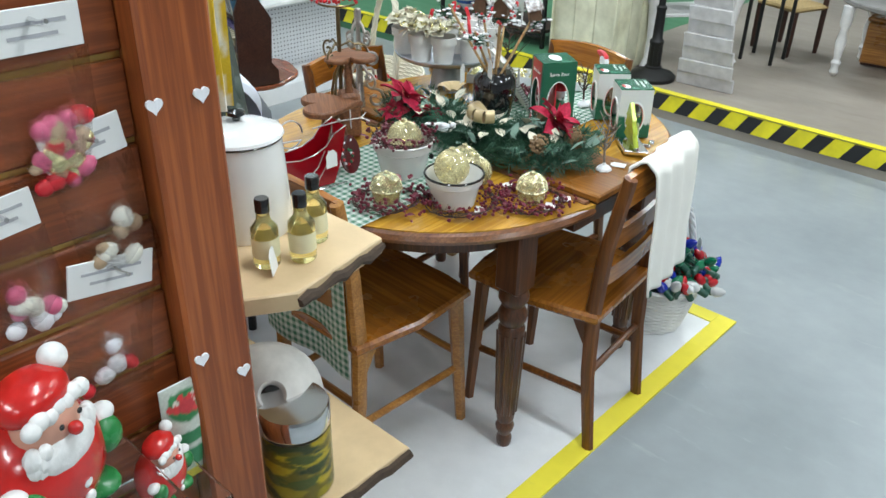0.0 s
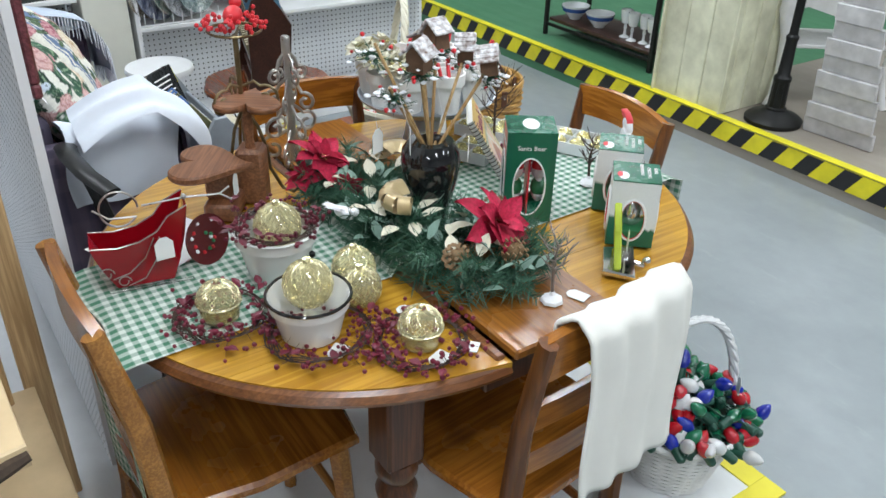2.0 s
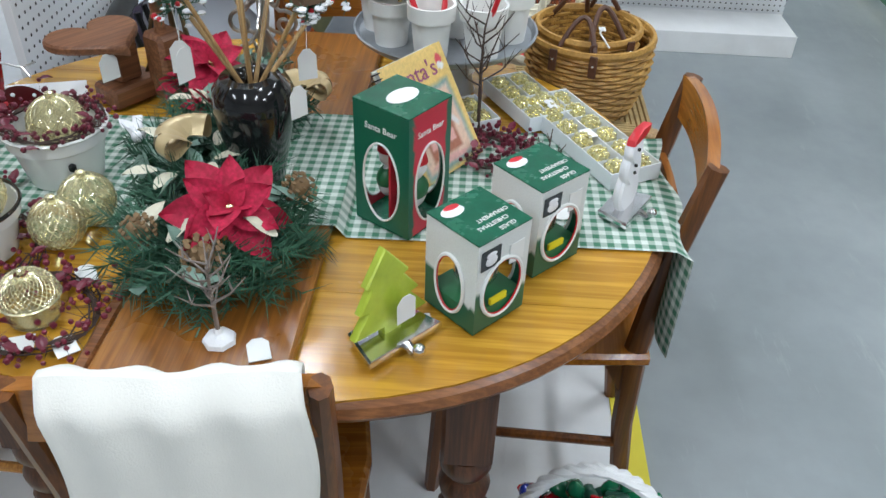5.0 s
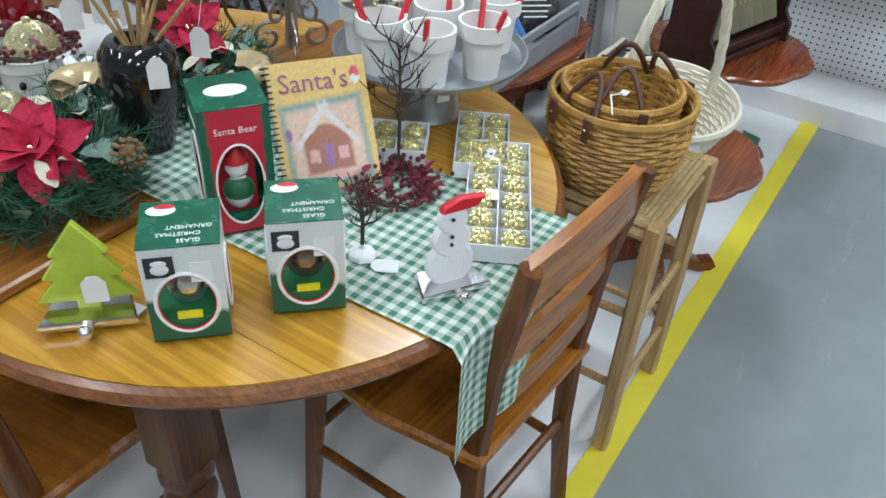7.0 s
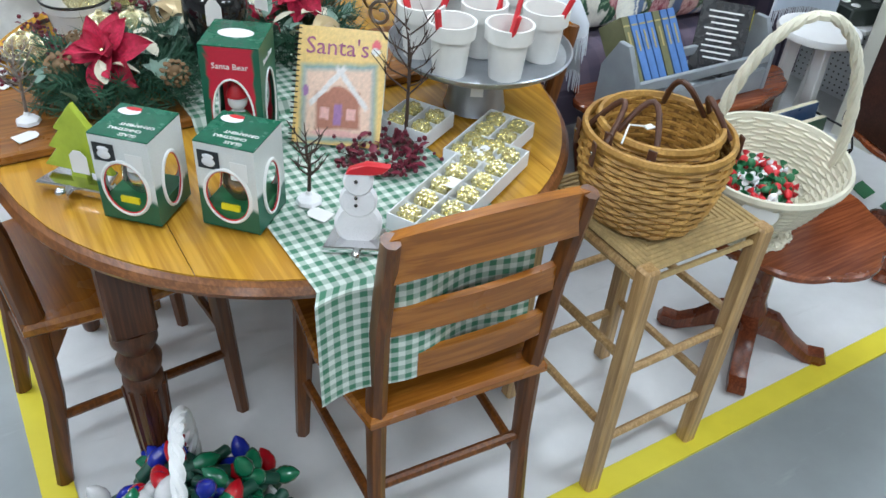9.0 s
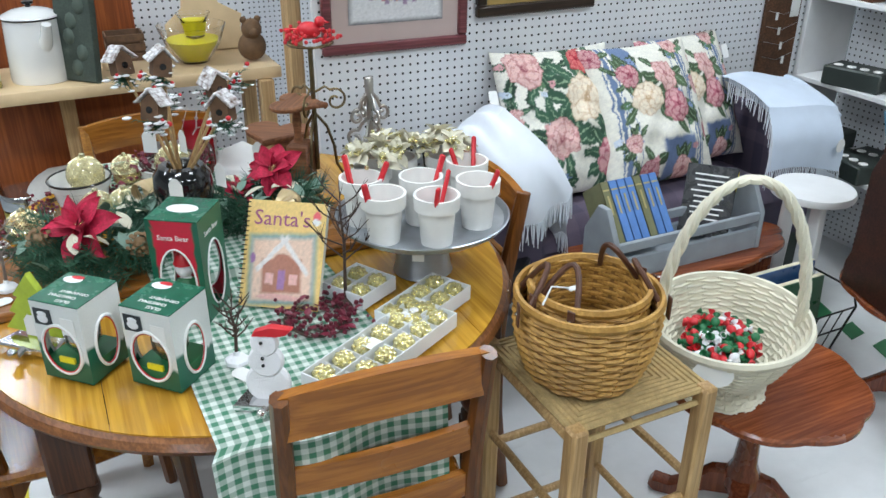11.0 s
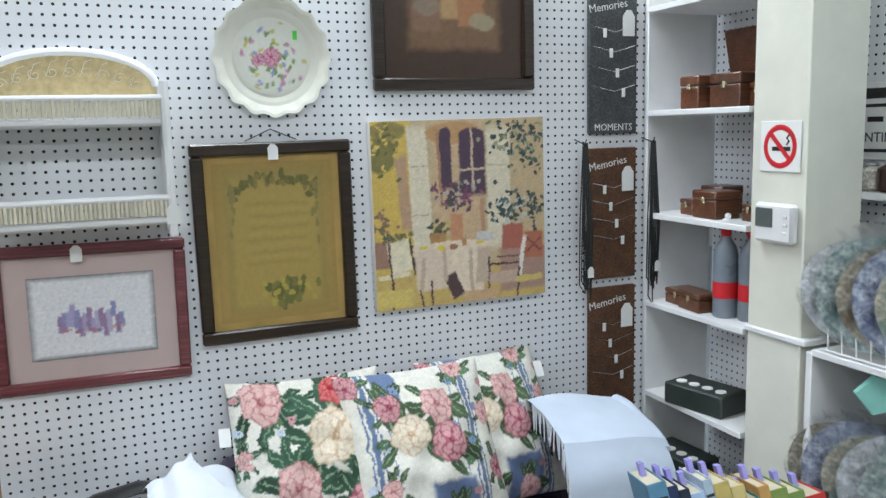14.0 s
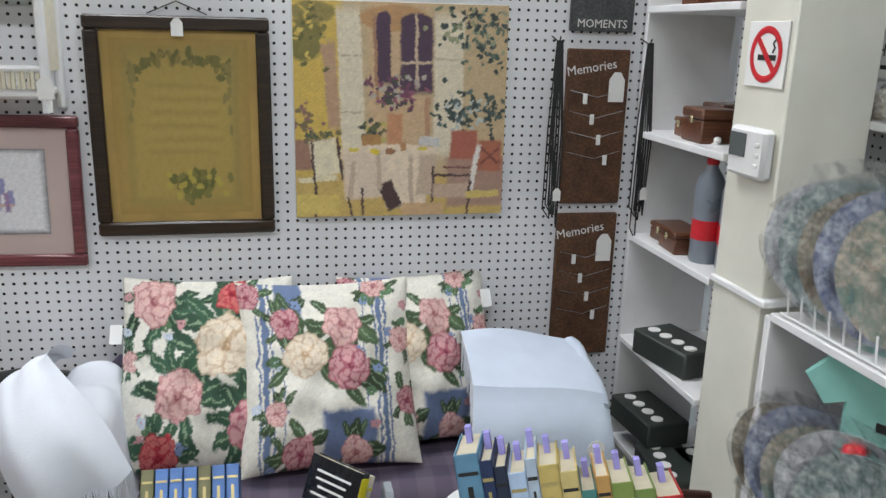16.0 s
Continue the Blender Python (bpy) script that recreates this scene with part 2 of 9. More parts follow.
def brushed(ink, cell=0.016, reach=0.018, light=0.2):
    """The same colours laid on in short slanting strokes."""
    def stroke(u, v):
        cv = noise.cell_vector(((u + 0.45 * v) / cell + 1.3 * noise.noise((u * 20, v * 20, 4)), (v - 0.45 * u) / (cell * 0.45) + 1.3 * noise.noise((u * 20, v * 20, 9)), 0.5))
        c = ink(u + reach * (cv.x - 0.5) * 2, v + reach * (cv.y - 0.5) * 2)
        q = 1 + light * (cv.z - 0.5) * 2
        return (c[0] * q, c[1] * q, c[2] * (q * 0.6 + 0.4))
    return stroke


def print_mat(name, rough=0.6, bump=0.2):
    """Shows the printed colour of a sheet, with the grain of cloth, canvas or paper."""
    mt, N, L, B = nodes_of(name)
    at = N.new("ShaderNodeAttribute")
    at.attribute_name = "print"
    tc = N.new("ShaderNodeTexCoord").outputs["Object"]
    gr = noise_tex(N, L, tc, 420.0, 2)
    c = mix_col(N, L, 0.25, at.outputs["Color"], mix_col(N, L, ramp(N, L, gr, 0.3, 0.7), rgb((0.6, 0.6, 0.6)), rgb((1, 1, 1))), "MULTIPLY")
    L.new(c, B.inputs["Base Color"])
    B.inputs["Roughness"].default_value = rough
    add_bump(N, L, B, gr, bump, 0.001)
    return mt


def pegboard_mat(name, ax, bx):
    """White hardboard with a hole every inch across two axes of the panel."""
    mt, N, L, B = nodes_of(name)
    tc = N.new("ShaderNodeTexCoord").outputs["Object"]
    sx = N.new("ShaderNodeSeparateXYZ")
    L.new(tc, sx.inputs[0])
    sq = []
    for a in (ax, bx):
        md = N.new("ShaderNodeMath")
        md.operation = "PINGPONG"
        md.inputs[1].default_value = 0.0127
        L.new(sx.outputs[a], md.inputs[0])
        pw = N.new("ShaderNodeMath")
        pw.operation = "POWER"
        pw.inputs[1].default_value = 2.0
        L.new(md.outputs[0], pw.inputs[0])
        sq.append(pw.outputs[0])
    ad = N.new("ShaderNodeMath")
    L.new(sq[0], ad.inputs[0])
    L.new(sq[1], ad.inputs[1])
    hole = ramp(N, L, ad.outputs[0], 0.0042 ** 2, 0.0036 ** 2)
    cl = noise_tex(N, L, tc, 3.0, 5)
    c = mix_col(N, L, ramp(N, L, cl, 0.3, 0.7), rgb((0.74, 0.75, 0.78)), rgb((0.84, 0.85, 0.87)))
    c = mix_col(N, L, hole, c, rgb((0.006, 0.006, 0.007)))
    L.new(c, B.inputs["Base Color"])
    B.inputs["Roughness"].default_value = 0.5
    inv = N.new("ShaderNodeMath")
    inv.operation = "SUBTRACT"
    inv.inputs[0].default_value = 1.0
    L.new(hole, inv.inputs[1])
    add_bump(N, L, B, inv.outputs[0], 0.5, 0.002)
    return mt


def check_mat(name, ca, cb, cell=0.0095, border=0.0):
    """Gingham: two sets of threads crossing, by the cloth's own metres."""
    mt, N, L, B = nodes_of(name)
    uv = N.new("ShaderNodeTexCoord").outputs["UV"]
    sx = N.new("ShaderNodeSeparateXYZ")
    L.new(uv, sx.inputs[0])
    bands = []
    for a in (0, 1):
        md = N.new("ShaderNodeMath")
        md.operation = "PINGPONG"
        md.inputs[1].default_value = cell
        L.new(sx.outputs[a], md.inputs[0])
        bands.append(ramp(N, L, md.outputs[0], cell * 0.44, cell * 0.56))
    ad = N.new("ShaderNodeMath")
    L.new(bands[0], ad.inputs[0])
    L.new(bands[1], ad.inputs[1])
    hf = N.new("ShaderNodeMath")
    hf.operation = "MULTIPLY"
    hf.inputs[1].default_value = 0.5
    L.new(ad.outputs[0], hf.inputs[0])
    weave = noise_tex(N, L, uv, 900.0, 2)
    c = mix_col(N, L, hf.outputs[0], rgb(ca), rgb(cb))
    c = mix_col(N, L, 0.35, c, mix_col(N, L, ramp(N, L, weave, 0.3, 0.7), rgb((0.6, 0.6, 0.6)), rgb((1, 1, 1))), "MULTIPLY")
    L.new(c, B.inputs["Base Color"])
    B.inputs["Roughness"].default_value = 0.85
    add_bump(N, L, B, weave, 0.3, 0.001)
    return mt


def floor_mat(name, lo, hi, stain, rough):
    """Painted concrete: large clouds, scuffs and drips."""
    mt, N, L, B = nodes_of(name)
    tc = N.new("ShaderNodeTexCoord").outputs["Object"]
    a, b, s = noise_tex(N, L, tc, 1.3, 6), noise_tex(N, L, tc, 14.0, 5), noise_tex(N, L, tc, 3.0, 8, (1.0, 5.0, 1.0), 0.7)
    c = mix_col(N, L, ramp(N, L, a, 0.3, 0.7), rgb(lo), rgb(hi))
    c = mix_col(N, L, ramp(N, L, s, 0.6, 0.85), c, rgb(stain))
    c = mix_col(N, L, 0.3, c, mix_col(N, L, ramp(N, L, b, 0.3, 0.7), rgb((0.75, 0.75, 0.75)), rgb((1, 1, 1))), "MULTIPLY")
    L.new(c, B.inputs["Base Color"])
    rr = N.new("ShaderNodeMapRange")
    rr.inputs["To Min"].default_value, rr.inputs["To Max"].default_value = rough - 0.1, rough + 0.2
    L.new(s, rr.inputs["Value"])
    L.new(rr.outputs[0], B.inputs["Roughness"])
    add_bump(N, L, B, b, 0.06, 0.002)
    return mt


def glow_mat(name, col, strength):
    mt, N, L, B = nodes_of(name)
    B.inputs["Base Color"].default_value = (0.9, 0.9, 0.9, 1)
    B.inputs["Emission Color"].default_value = (*col, 1)
    B.inputs["Emission Strength"].default_value = strength
    return mt


def glass_mat(name, col=(1, 1, 1), rough=0.02, trans=1.0):
    mt, N, L, B = nodes_of(name)
    B.inputs["Base Color"].default_value = (*col, 1)
    B.inputs["Roughness"].default_value = rough
    B.inputs["Transmission Weight"].default_value = trans
    B.inputs["IOR"].default_value = 1.45
    return mt


GREY_FLOOR = floor_mat("grey_floor_paint", (0.225, 0.25, 0.26), (0.32, 0.35, 0.36), (0.40, 0.43, 0.43), 0.3)
WHITE_FLOOR = floor_mat("white_floor_paint", (0.70, 0.71, 0.72), (0.80, 0.81, 0.82), (0.58, 0.58, 0.58), 0.28)
TAUPE_FLOOR = floor_mat("taupe_floor_paint", (0.25, 0.215, 0.18), (0.32, 0.28, 0.235), (0.22, 0.19, 0.16), 0.4)
GREEN_FLOOR = floor_mat("green_floor_paint", (0.05, 0.16, 0.08), (0.08, 0.23, 0.12), (0.04, 0.12, 0.07), 0.4)
YELLOW = floor_mat("yellow_line_paint", (0.72, 0.60, 0.03), (0.85, 0.74, 0.06), (0.55, 0.48, 0.10), 0.5)
HAZARD = plain("hazard_yellow_tape", (0.80, 0.70, 0.02), 0.35)
BLACK_TAPE = plain("hazard_black_tape", (0.015, 0.015, 0.017), 0.4)
PEG = pegboard_mat("pegboard_white", 0, 2)
PEG_E = pegboard_mat("pegboard_white_side", 1, 2)
WHITE = plain("white_paint", (0.78, 0.78, 0.78), 0.4, var=0.06)
CREAM = plain("cream_paint", (0.72, 0.71, 0.62), 0.45, var=0.06)
CEIL = plain("ceiling_tile", (0.8, 0.8, 0.78), 0.9)
TABLE_TOP = wood("honey_oak_top", (0.50, 0.25, 0.022), (0.68, 0.38, 0.045), 1, 0.2, 0.42, 0.5)
TABLE_RIM = wood("brown_rim", (0.17, 0.06, 0.02), (0.30, 0.12, 0.04), 1, 0.3)
LEAF_TOP = wood("brown_leaf_top", (0.24, 0.085, 0.014), (0.44, 0.18, 0.03), 0, 0.26, 0.6, 0.3)
TABLE_LEG = wood("dark_turned_leg", (0.07, 0.024, 0.009), (0.15, 0.052, 0.018), 2, 0.33)
CHAIR = wood("brown_chair_wood", (0.105, 0.030, 0.005), (0.225, 0.074, 0.011), 2, 0.34, 0.6, 0.12, spread=0.06)
# Same wood, grain along x; brown raised for the light on the seats.
CHAIR_X_LIT = wood("brown_chair_seat_lit", (0.28, 0.092, 0.011), (0.49, 0.185, 0.024), 0, 0.24, 0.5, 0.3, spread=0.06)
HONEY = wood("honey_chair_wood", (0.36, 0.15, 0.03), (0.55, 0.26, 0.06), 0, 0.3)
PINE = plain("raw_pine", (0.64, 0.46, 0.26), 0.5, 0, 0.16, 5, 140, 0.2, (0.72, 0.54, 0.32))
PINE_Z = wood("raw_pine_upright", (0.52, 0.34, 0.16), (0.68, 0.48, 0.26), 2, 0.5, 0.7, 0.05)
BARK = plain("bark_edge", (0.07, 0.045, 0.03), 0.9, var=0.4, bump=0.8, scale=40)
STOOL = wood("pale_stool_wood", (0.47, 0.29, 0.12), (0.62, 0.42, 0.20), 2, 0.4)
CHERRY = wood("cherry_table", (0.20, 0.045, 0.014), (0.34, 0.095, 0.03), 0, 0.22, 0.8, 0.4)
CHERRY_Z = wood("cherry_pedestal", (0.15, 0.035, 0.014), (0.26, 0.07, 0.025), 2, 0.26, 0.8, 0.3)
MAHOG = wood("dark_rack_wood", (0.035, 0.012, 0.008), (0.075, 0.026, 0.016), 0, 0.32)
REDWOOD = wood("redwood_panel", (0.27, 0.062, 0.014), (0.42, 0.12, 0.03), 2, 0.36, 0.5)
REDWOOD_H = wood("redwood_slat", (0.22, 0.052, 0.013), (0.36, 0.10, 0.028), 1, 0.36, 0.6)
BLACK_WOOD = plain("black_chair_paint", (0.012, 0.012, 0.012), 0.35)
PURPLE = check_mat("purple_plaid", (0.085, 0.07, 0.11), (0.15, 0.115, 0.16), 0.045)
GINGHAM = check_mat("green_gingham", (0.70, 0.76, 0.70), (0.065, 0.22, 0.13), 0.0105)
CLOTH = plain("cream_cotton", (0.80, 0.78, 0.72), 0.9, var=0.08, scale=4, fine=420, bump=0.5)
BLUE_CLOTH = plain("pale_blue_cotton", (0.60, 0.68, 0.80), 0.95, var=0.1, scale=5, fine=350, bump=0.6)
WHITE_CLOTH = plain("white_throw", (0.74, 0.78, 0.85), 0.95, var=0.08, scale=5, fine=350, bump=0.6)
GALV = plain("galvanised_steel", (0.45, 0.48, 0.52), 0.35, 0.85, 0.25, 14)
ENAMEL = plain("white_enamel", (0.80, 0.80, 0.78), 0.12, 0, 0.05, bump=0.02, coat=0.5)
BLACK = plain("black_gloss", (0.01, 0.01, 0.011), 0.08, 0, 0.1, bump=0.02, coat=0.6)
IRON = plain("black_iron", (0.02, 0.02, 0.02), 0.45, 0.6)
PEWTER = plain("pewter", (0.50, 0.47, 0.44), 0.3, 0.9, 0.2, 30)
BRONZE = plain("bronze_wire", (0.20, 0.15, 0.08), 0.35, 0.9, 0.25, 40)
CHROME = plain("chrome", (0.75, 0.75, 0.76), 0.12, 1.0, 0.05, bump=0.02)
GOLD = plain("gold_wire", (0.86, 0.79, 0.50), 0.25, 0.7, 0.2, 60)
GOLD_GLASS = plain("gold_glass", (0.90, 0.82, 0.50), 0.08, 0.05, 0.12, trans=0.8, bump=0.05)
PAPER = plain("white_paper", (0.80, 0.80, 0.78), 0.8, var=0.03, bump=0.05)
GREEN_DIA = plain("green_tile", (0.02, 0.16, 0.06), 0.4)

FABRIC_PRINT = print_mat("fabric_print", 0.88, 0.5)
CANVAS_PRINT = print_mat("canvas_print", 0.6, 0.4)
PAPER_PRINT = print_mat("paper_print", 0.3, 0.05)

# ---- the setting ----
W_LINE, S_LINE = 1.47, -1.84
N_WALL = -0.465
RISER, STEP = -3.55, 0.15


def slab(name, x0, y0, z0, x1, y1, z1, mat, bev=0.0, parent=None, kind="structure", label="", category=""):
    c = ((x0 + x1) / 2, (y0 + y1) / 2, (z0 + z1) / 2)
    ob = part(name, Geo().box((0, 0, 0), (x1 - x0, y1 - y0, z1 - z0), bev), mat, parent, "", Matrix.Translation(c))
    return tagged(ob, label, category, "", kind) if kind else ob


slab("floor", -7, -11, -0.1, 11, 6, 0, GREY_FLOOR, label="blue-grey painted concrete floor with scuffs", category="floor")
slab("booth_floor", W_LINE, S_LINE, 0.0, 4.9, 3.0, 0.004, WHITE_FLOOR, label="white painted booth floor inside yellow lines", category="floor")
slab("line_west", W_LINE - 0.03, S_LINE - 0.03, 0.0, W_LINE + 0.035, 3.0, 0.008, YELLOW, label="worn yellow painted floor line", category="floor line")
slab("line_south", W_LINE + 0.036, S_LINE - 0.03, 0.0, 7.5, S_LINE + 0.035, 0.008, YELLOW, label="worn yellow painted floor line", category="floor line")
dia = Geo().prism([(0.065, 0), (0, 0.04), (-0.065, 0), (0, -0.04)], 0.0, 0.003).mesh("diamond", [GREEN_DIA])
diamonds = thing("floor_inlay", pose(4.16, -1.3, 0.004), "row of green diamond tiles set in white floor", "floor tiles", kind="structure")
for i, dy in enumerate((0.44, 0.28, 0.13, -0.0, -0.125, -0.26, -0.38)):
    part("tile", dia, GREEN_DIA, diamonds, "", pose(0.01 * (i % 2), dy, 0.001, 0, 0, 40))

plat_a = slab("platform_taupe", -7, -11, 0.0, 3.42, RISER, STEP, TAUPE_FLOOR, label="raised taupe painted platform", category="platform")
plat_b = slab("platform_green", 3.421, -11, 0.0, 11, RISER, STEP, GREEN_FLOOR, label="raised green painted platform", category="platform")
edge = thing("hazard_edge", pose(0, RISER + 0.001, 0), "yellow and black hazard tape along platform step", "hazard tape", kind="structure")
part("face_tape", Geo().box((2, 0.0015, 0.098), (18, 0.003, 0.095)), HAZARD, edge)
part("top_tape", Geo().box((2, -0.02, STEP + 0.003), (18, 0.05, 0.006), 0.002), HAZARD, edge)
stripe = Geo().add([(0, 0, 0.051), (0.085, 0, 0.051), (0.025, 0, 0.145), (-0.06, 0, 0.145)], [(0, 1, 2, 3)]).mesh("stripe", [BLACK_TAPE])
for i in range(64):
    part("stripe", stripe, BLACK_TAPE, edge, "", pose(-3.0 + i * 0.185, 0.004, 0))

wall_n = slab("wall_north", 2.47, N_WALL, 0.0, 4.44, N_WALL + 0.02, 2.7, PEG, label="white pegboard partition wall", category="wall")
slab("wall_back", 1.6, 1.5, 0.0, 4.9, 1.55, 2.7, PEG, label="white pegboard partition farther back", category="wall")
for nm, a in (("wall_outer_north", (-7, 5.9, 0, 11, 6, CEILING)), ("wall_outer_south", (-7, -11, 0, 11, -10.9, CEILING)), ("wall_outer_west", (-7, -10.9, 0, -6.9, 5.9, CEILING)), ("wall_outer_east", (10.9, -10.9, 0, 11, 5.9, CEILING))):
    slab(nm, *a, WHITE, label="plain white painted outer wall", category="wall")
slab("ceiling", -7, -11, CEILING, 11, 6, CEILING + 0.1, CEIL, label="white tiled ceiling", category="ceiling")

DIFF = glow_mat("lamp_diffuser", (1.0, 0.97, 0.92), 5.0)
for ly in (-5.6, -3.0, -0.6, 2.2):
    for lx in (-1.6, 0.9, 3.4, 5.9):
        f = thing("ceiling_light", pose(lx, ly, CEILING), "white fluorescent ceiling light with diffuser", "ceiling light", "store ceiling lights")
        part("housing", Geo().box((0, 0, -0.03), (1.26, 0.36, 0.06), 0.01), WHITE, f)
        part("diffuser", Geo().box((0, 0, -0.062), (1.2, 0.3, 0.012), 0.004), DIFF, f)
        la = bpy.data.lights.new("tube_light", "AREA")
        la.shape, la.size, la.size_y, la.energy, la.color = "RECTANGLE", 1.2, 0.3, LAMP_WATTS, (0.81, 0.93, 1.0)
        lo = new("tube_light", la)
        lo.parent, lo.matrix_basis = f, pose(0, 0, -0.075)

# east shelving: niche, post, and the open unit beyond it
EX = 4.42
niche = thing("shelf_unit", pose(EX, -0.71, 0), "white wooden shelf unit with pegboard back", "shelf unit", kind="structure")
part("side_panel", Geo().box((0.02, 0.23, 1.35), (0.26, 0.02, 2.7), 0.002, pose(0.11, 0, 0)), WHITE, niche)
part("back_panel", Geo().box((0.30, 0.0, 1.35), (0.02, 0.48, 2.7)), PEG_E, niche)
for z in (0.42, 0.74, 1.05, 1.345, 1.675, 2.0):
    part("shelf", Geo().box((0.14, -0.01, z - 0.009), (0.29, 0.455, 0.018), 0.002), WHITE, niche)
slab("post", EX, -1.15, 0, EX + 0.2, -0.96, 2.7, CREAM, 0.004, label="cream painted square post", category="post")
slab("post_trim", EX - 0.008, -1.172, 1.05, EX + 0.19, -0.955, 1.068, WHITE, 0.004, label="white trim strip on cream post", category="trim")
east = thing("shelf_unit", pose(EX, -1.17, 0), "white open shelf unit against white pegboard", "shelf unit", kind="structure")
part("side_panel", Geo().box((0.15, -0.012, 0.52), (0.3, 0.02, 1.04), 0.002), WHITE, east)
part("back_panel", Geo().box((0.33, -0.745, 1.35), (0.02, 1.91, 2.7)), PEG_E, east)
for z in (0.58, 1.05, 1.44):
    part("shelf", Geo().box((0.15 + 0.11 * (z > 1.2), -0.85 + 0.1 * (z > 1.2), z - 0.009), (0.3 - 0.18 * (z > 1.2), 1.66 + 0.2 * (z > 1.2), 0.018), 0.002), WHITE, east)
part("plinth", Geo().box((0.15, -0.85, 0.05), (0.28, 1.66, 0.1), 0.002), WHITE, east)

# no-smoking sign and thermostat on the post, both facing west
RED = plain("sign_red", (0.62, 0.02, 0.03), 0.4)
INK = plain("black_ink", (0.02, 0.02, 0.02), 0.5)
sign = thing("no_smoking_sign", Matrix.Translation((EX - 0.001, -1.0655, 1.566)) @ pose(0, 0, 0, 90, 0, -90), "white no-smoking sign with red ring on post", "sign")
part("plate", Geo().box((0, 0, 0.002), (0.14, 0.132, 0.003), 0.001), PAPER, sign)
part("ring", Geo().tube([(x, y, 0.0045) for x, y in circle(0.05, 32)], 0.007, 6, True, flat=0.2), RED, sign)
part("bar", Geo().box((0, 0, 0.0045), (0.1, 0.012, 0.002), 0, pose(0, 0, 0, 0, 0, -45)), RED, sign)
part("cigarette", Geo().box((0.004, -0.006, 0.0042), (0.062, 0.011, 0.0012)), INK, sign)
part("smoke", Geo().tube([(0.022, 0.004, 0.0042), (0.03, 0.014, 0.0042), (0.022, 0.022, 0.0042), (0.03, 0.03, 0.0042)], 0.003, 5, flat=0.2), INK, sign)
thermo = thing("thermostat", Matrix.Translation((EX - 0.001, -1.07, 1.366)) @ pose(0, 0, 0, 90, 0, -90), "white wall thermostat with grey screen on post", "thermostat")
part("case", Geo().box((0, 0, 0.014), (0.135, 0.105, 0.028), 0.008), WHITE, thermo)
part("screen", Geo().box((-0.028, 0.014, 0.029), (0.06, 0.05, 0.003), 0.001), plain("lcd", (0.10, 0.12, 0.12), 0.2), thermo)
for k in range(3):
    part("button", Geo().box((0.045, 0.02 - k * 0.022, 0.029), (0.014, 0.008, 0.003), 0.001), CEIL, thermo)


# ---- dining table and chairs ----
TC, TR, TN, TS = 2.07, 0.537, -0.975, -1.222


def half(sign_y, r, n=28):
    return [(r * math.cos(math.pi * i / n), sign_y * r * math.sin(math.pi * i / n)) for i in range(n + 1)]


table = thing("dining_table", pose(TC, -1.1, 0), "round golden oak extension table with raised brown centre leaf", "table")
for sg, yc, nm in ((1, TN + 1.1, "north_half"), (-1, TS + 1.1, "south_half")):
    for dk in range(5):
        x0, x1 = -TR + dk * TR * 0.4, -TR + (dk + 1) * TR * 0.4
        xs = [x0 + (x1 - x0) * i / 8 for i in range(9)]
        lim = TR - 0.012
        top = [(x, sg * math.sqrt(max(lim * lim - x * x, 0.0)) + yc) for x in xs]
        poly = ([(xs[0], yc)] + [(xs[-1], yc)] + top[::-1]) if sg > 0 else ([(xs[0], yc)] + top + [(xs[-1], yc)])
        poly = [(max(min(px, x1 - 0.0006), x0 + 0.0006), py) for px, py in poly]
        part("plank", Geo().prism(poly, 0.729, 0.75), TABLE_TOP, table)
    prof = [(TR - 0.03, 0.716), (TR - 0.002, 0.72), (TR + 0.004, 0.731), (TR - 0.003, 0.742), (TR - 0.012, 0.747), (TR - 0.03, 0.7465)]
    g = Geo()
    rows = [[(r * math.cos(math.pi * i / 40), sg * r * math.sin(math.pi * i / 40) + yc, z) for i in range(41)] for r, z in prof]
    for k in range(len(rows) - 1):
        g.add(rows[k] + rows[k + 1], [((i, i + 1, 42 + i, 41 + i) if sg > 0 else (i + 1, i, 41 + i, 42 + i)) for i in range(40)], None, True)
    part("rim", g, TABLE_RIM, table)
    part("apron", Geo().prism([(x * 0.8, y * 0.8 + yc) for x, y in (half(sg, TR) if sg > 0 else half(sg, TR)[::-1])], 0.64, 0.729), TABLE_LEG, table)
part("leaf", Geo().box((0, -0.002, 0.7595), (2 * TR + 0.004, TN - TS - 0.004, 0.021), 0.004), LEAF_TOP, table, "dark brown raised leaf")
part("leaf_rail", Geo().box((0, TN + 1.1 + 0.012, 0.7505), (2 * TR - 0.03, 0.02, 0.012), 0.004), TABLE_RIM, table)
part("runner_rail", Geo().box((0, 0, 0.69), (1.0, 0.3, 0.05), 0.004), TABLE_LEG, table)
LEG = [(0.02, 0), (0.026, 0.01), (0.028, 0.03), (0.022, 0.045), (0.03, 0.06), (0.034, 0.075), (0.026, 0.09), (0.031, 0.10), (0.031, 0.105), (0.034, 0.14), (0.04, 0.26), (0.045, 0.40), (0.045, 0.41),
       (0.036, 0.42), (0.046, 0.435), (0.05, 0.455), (0.042, 0.47), (0.036, 0.48), (0.05, 0.50), (0.05, 0.515), (0.045, 0.53)]
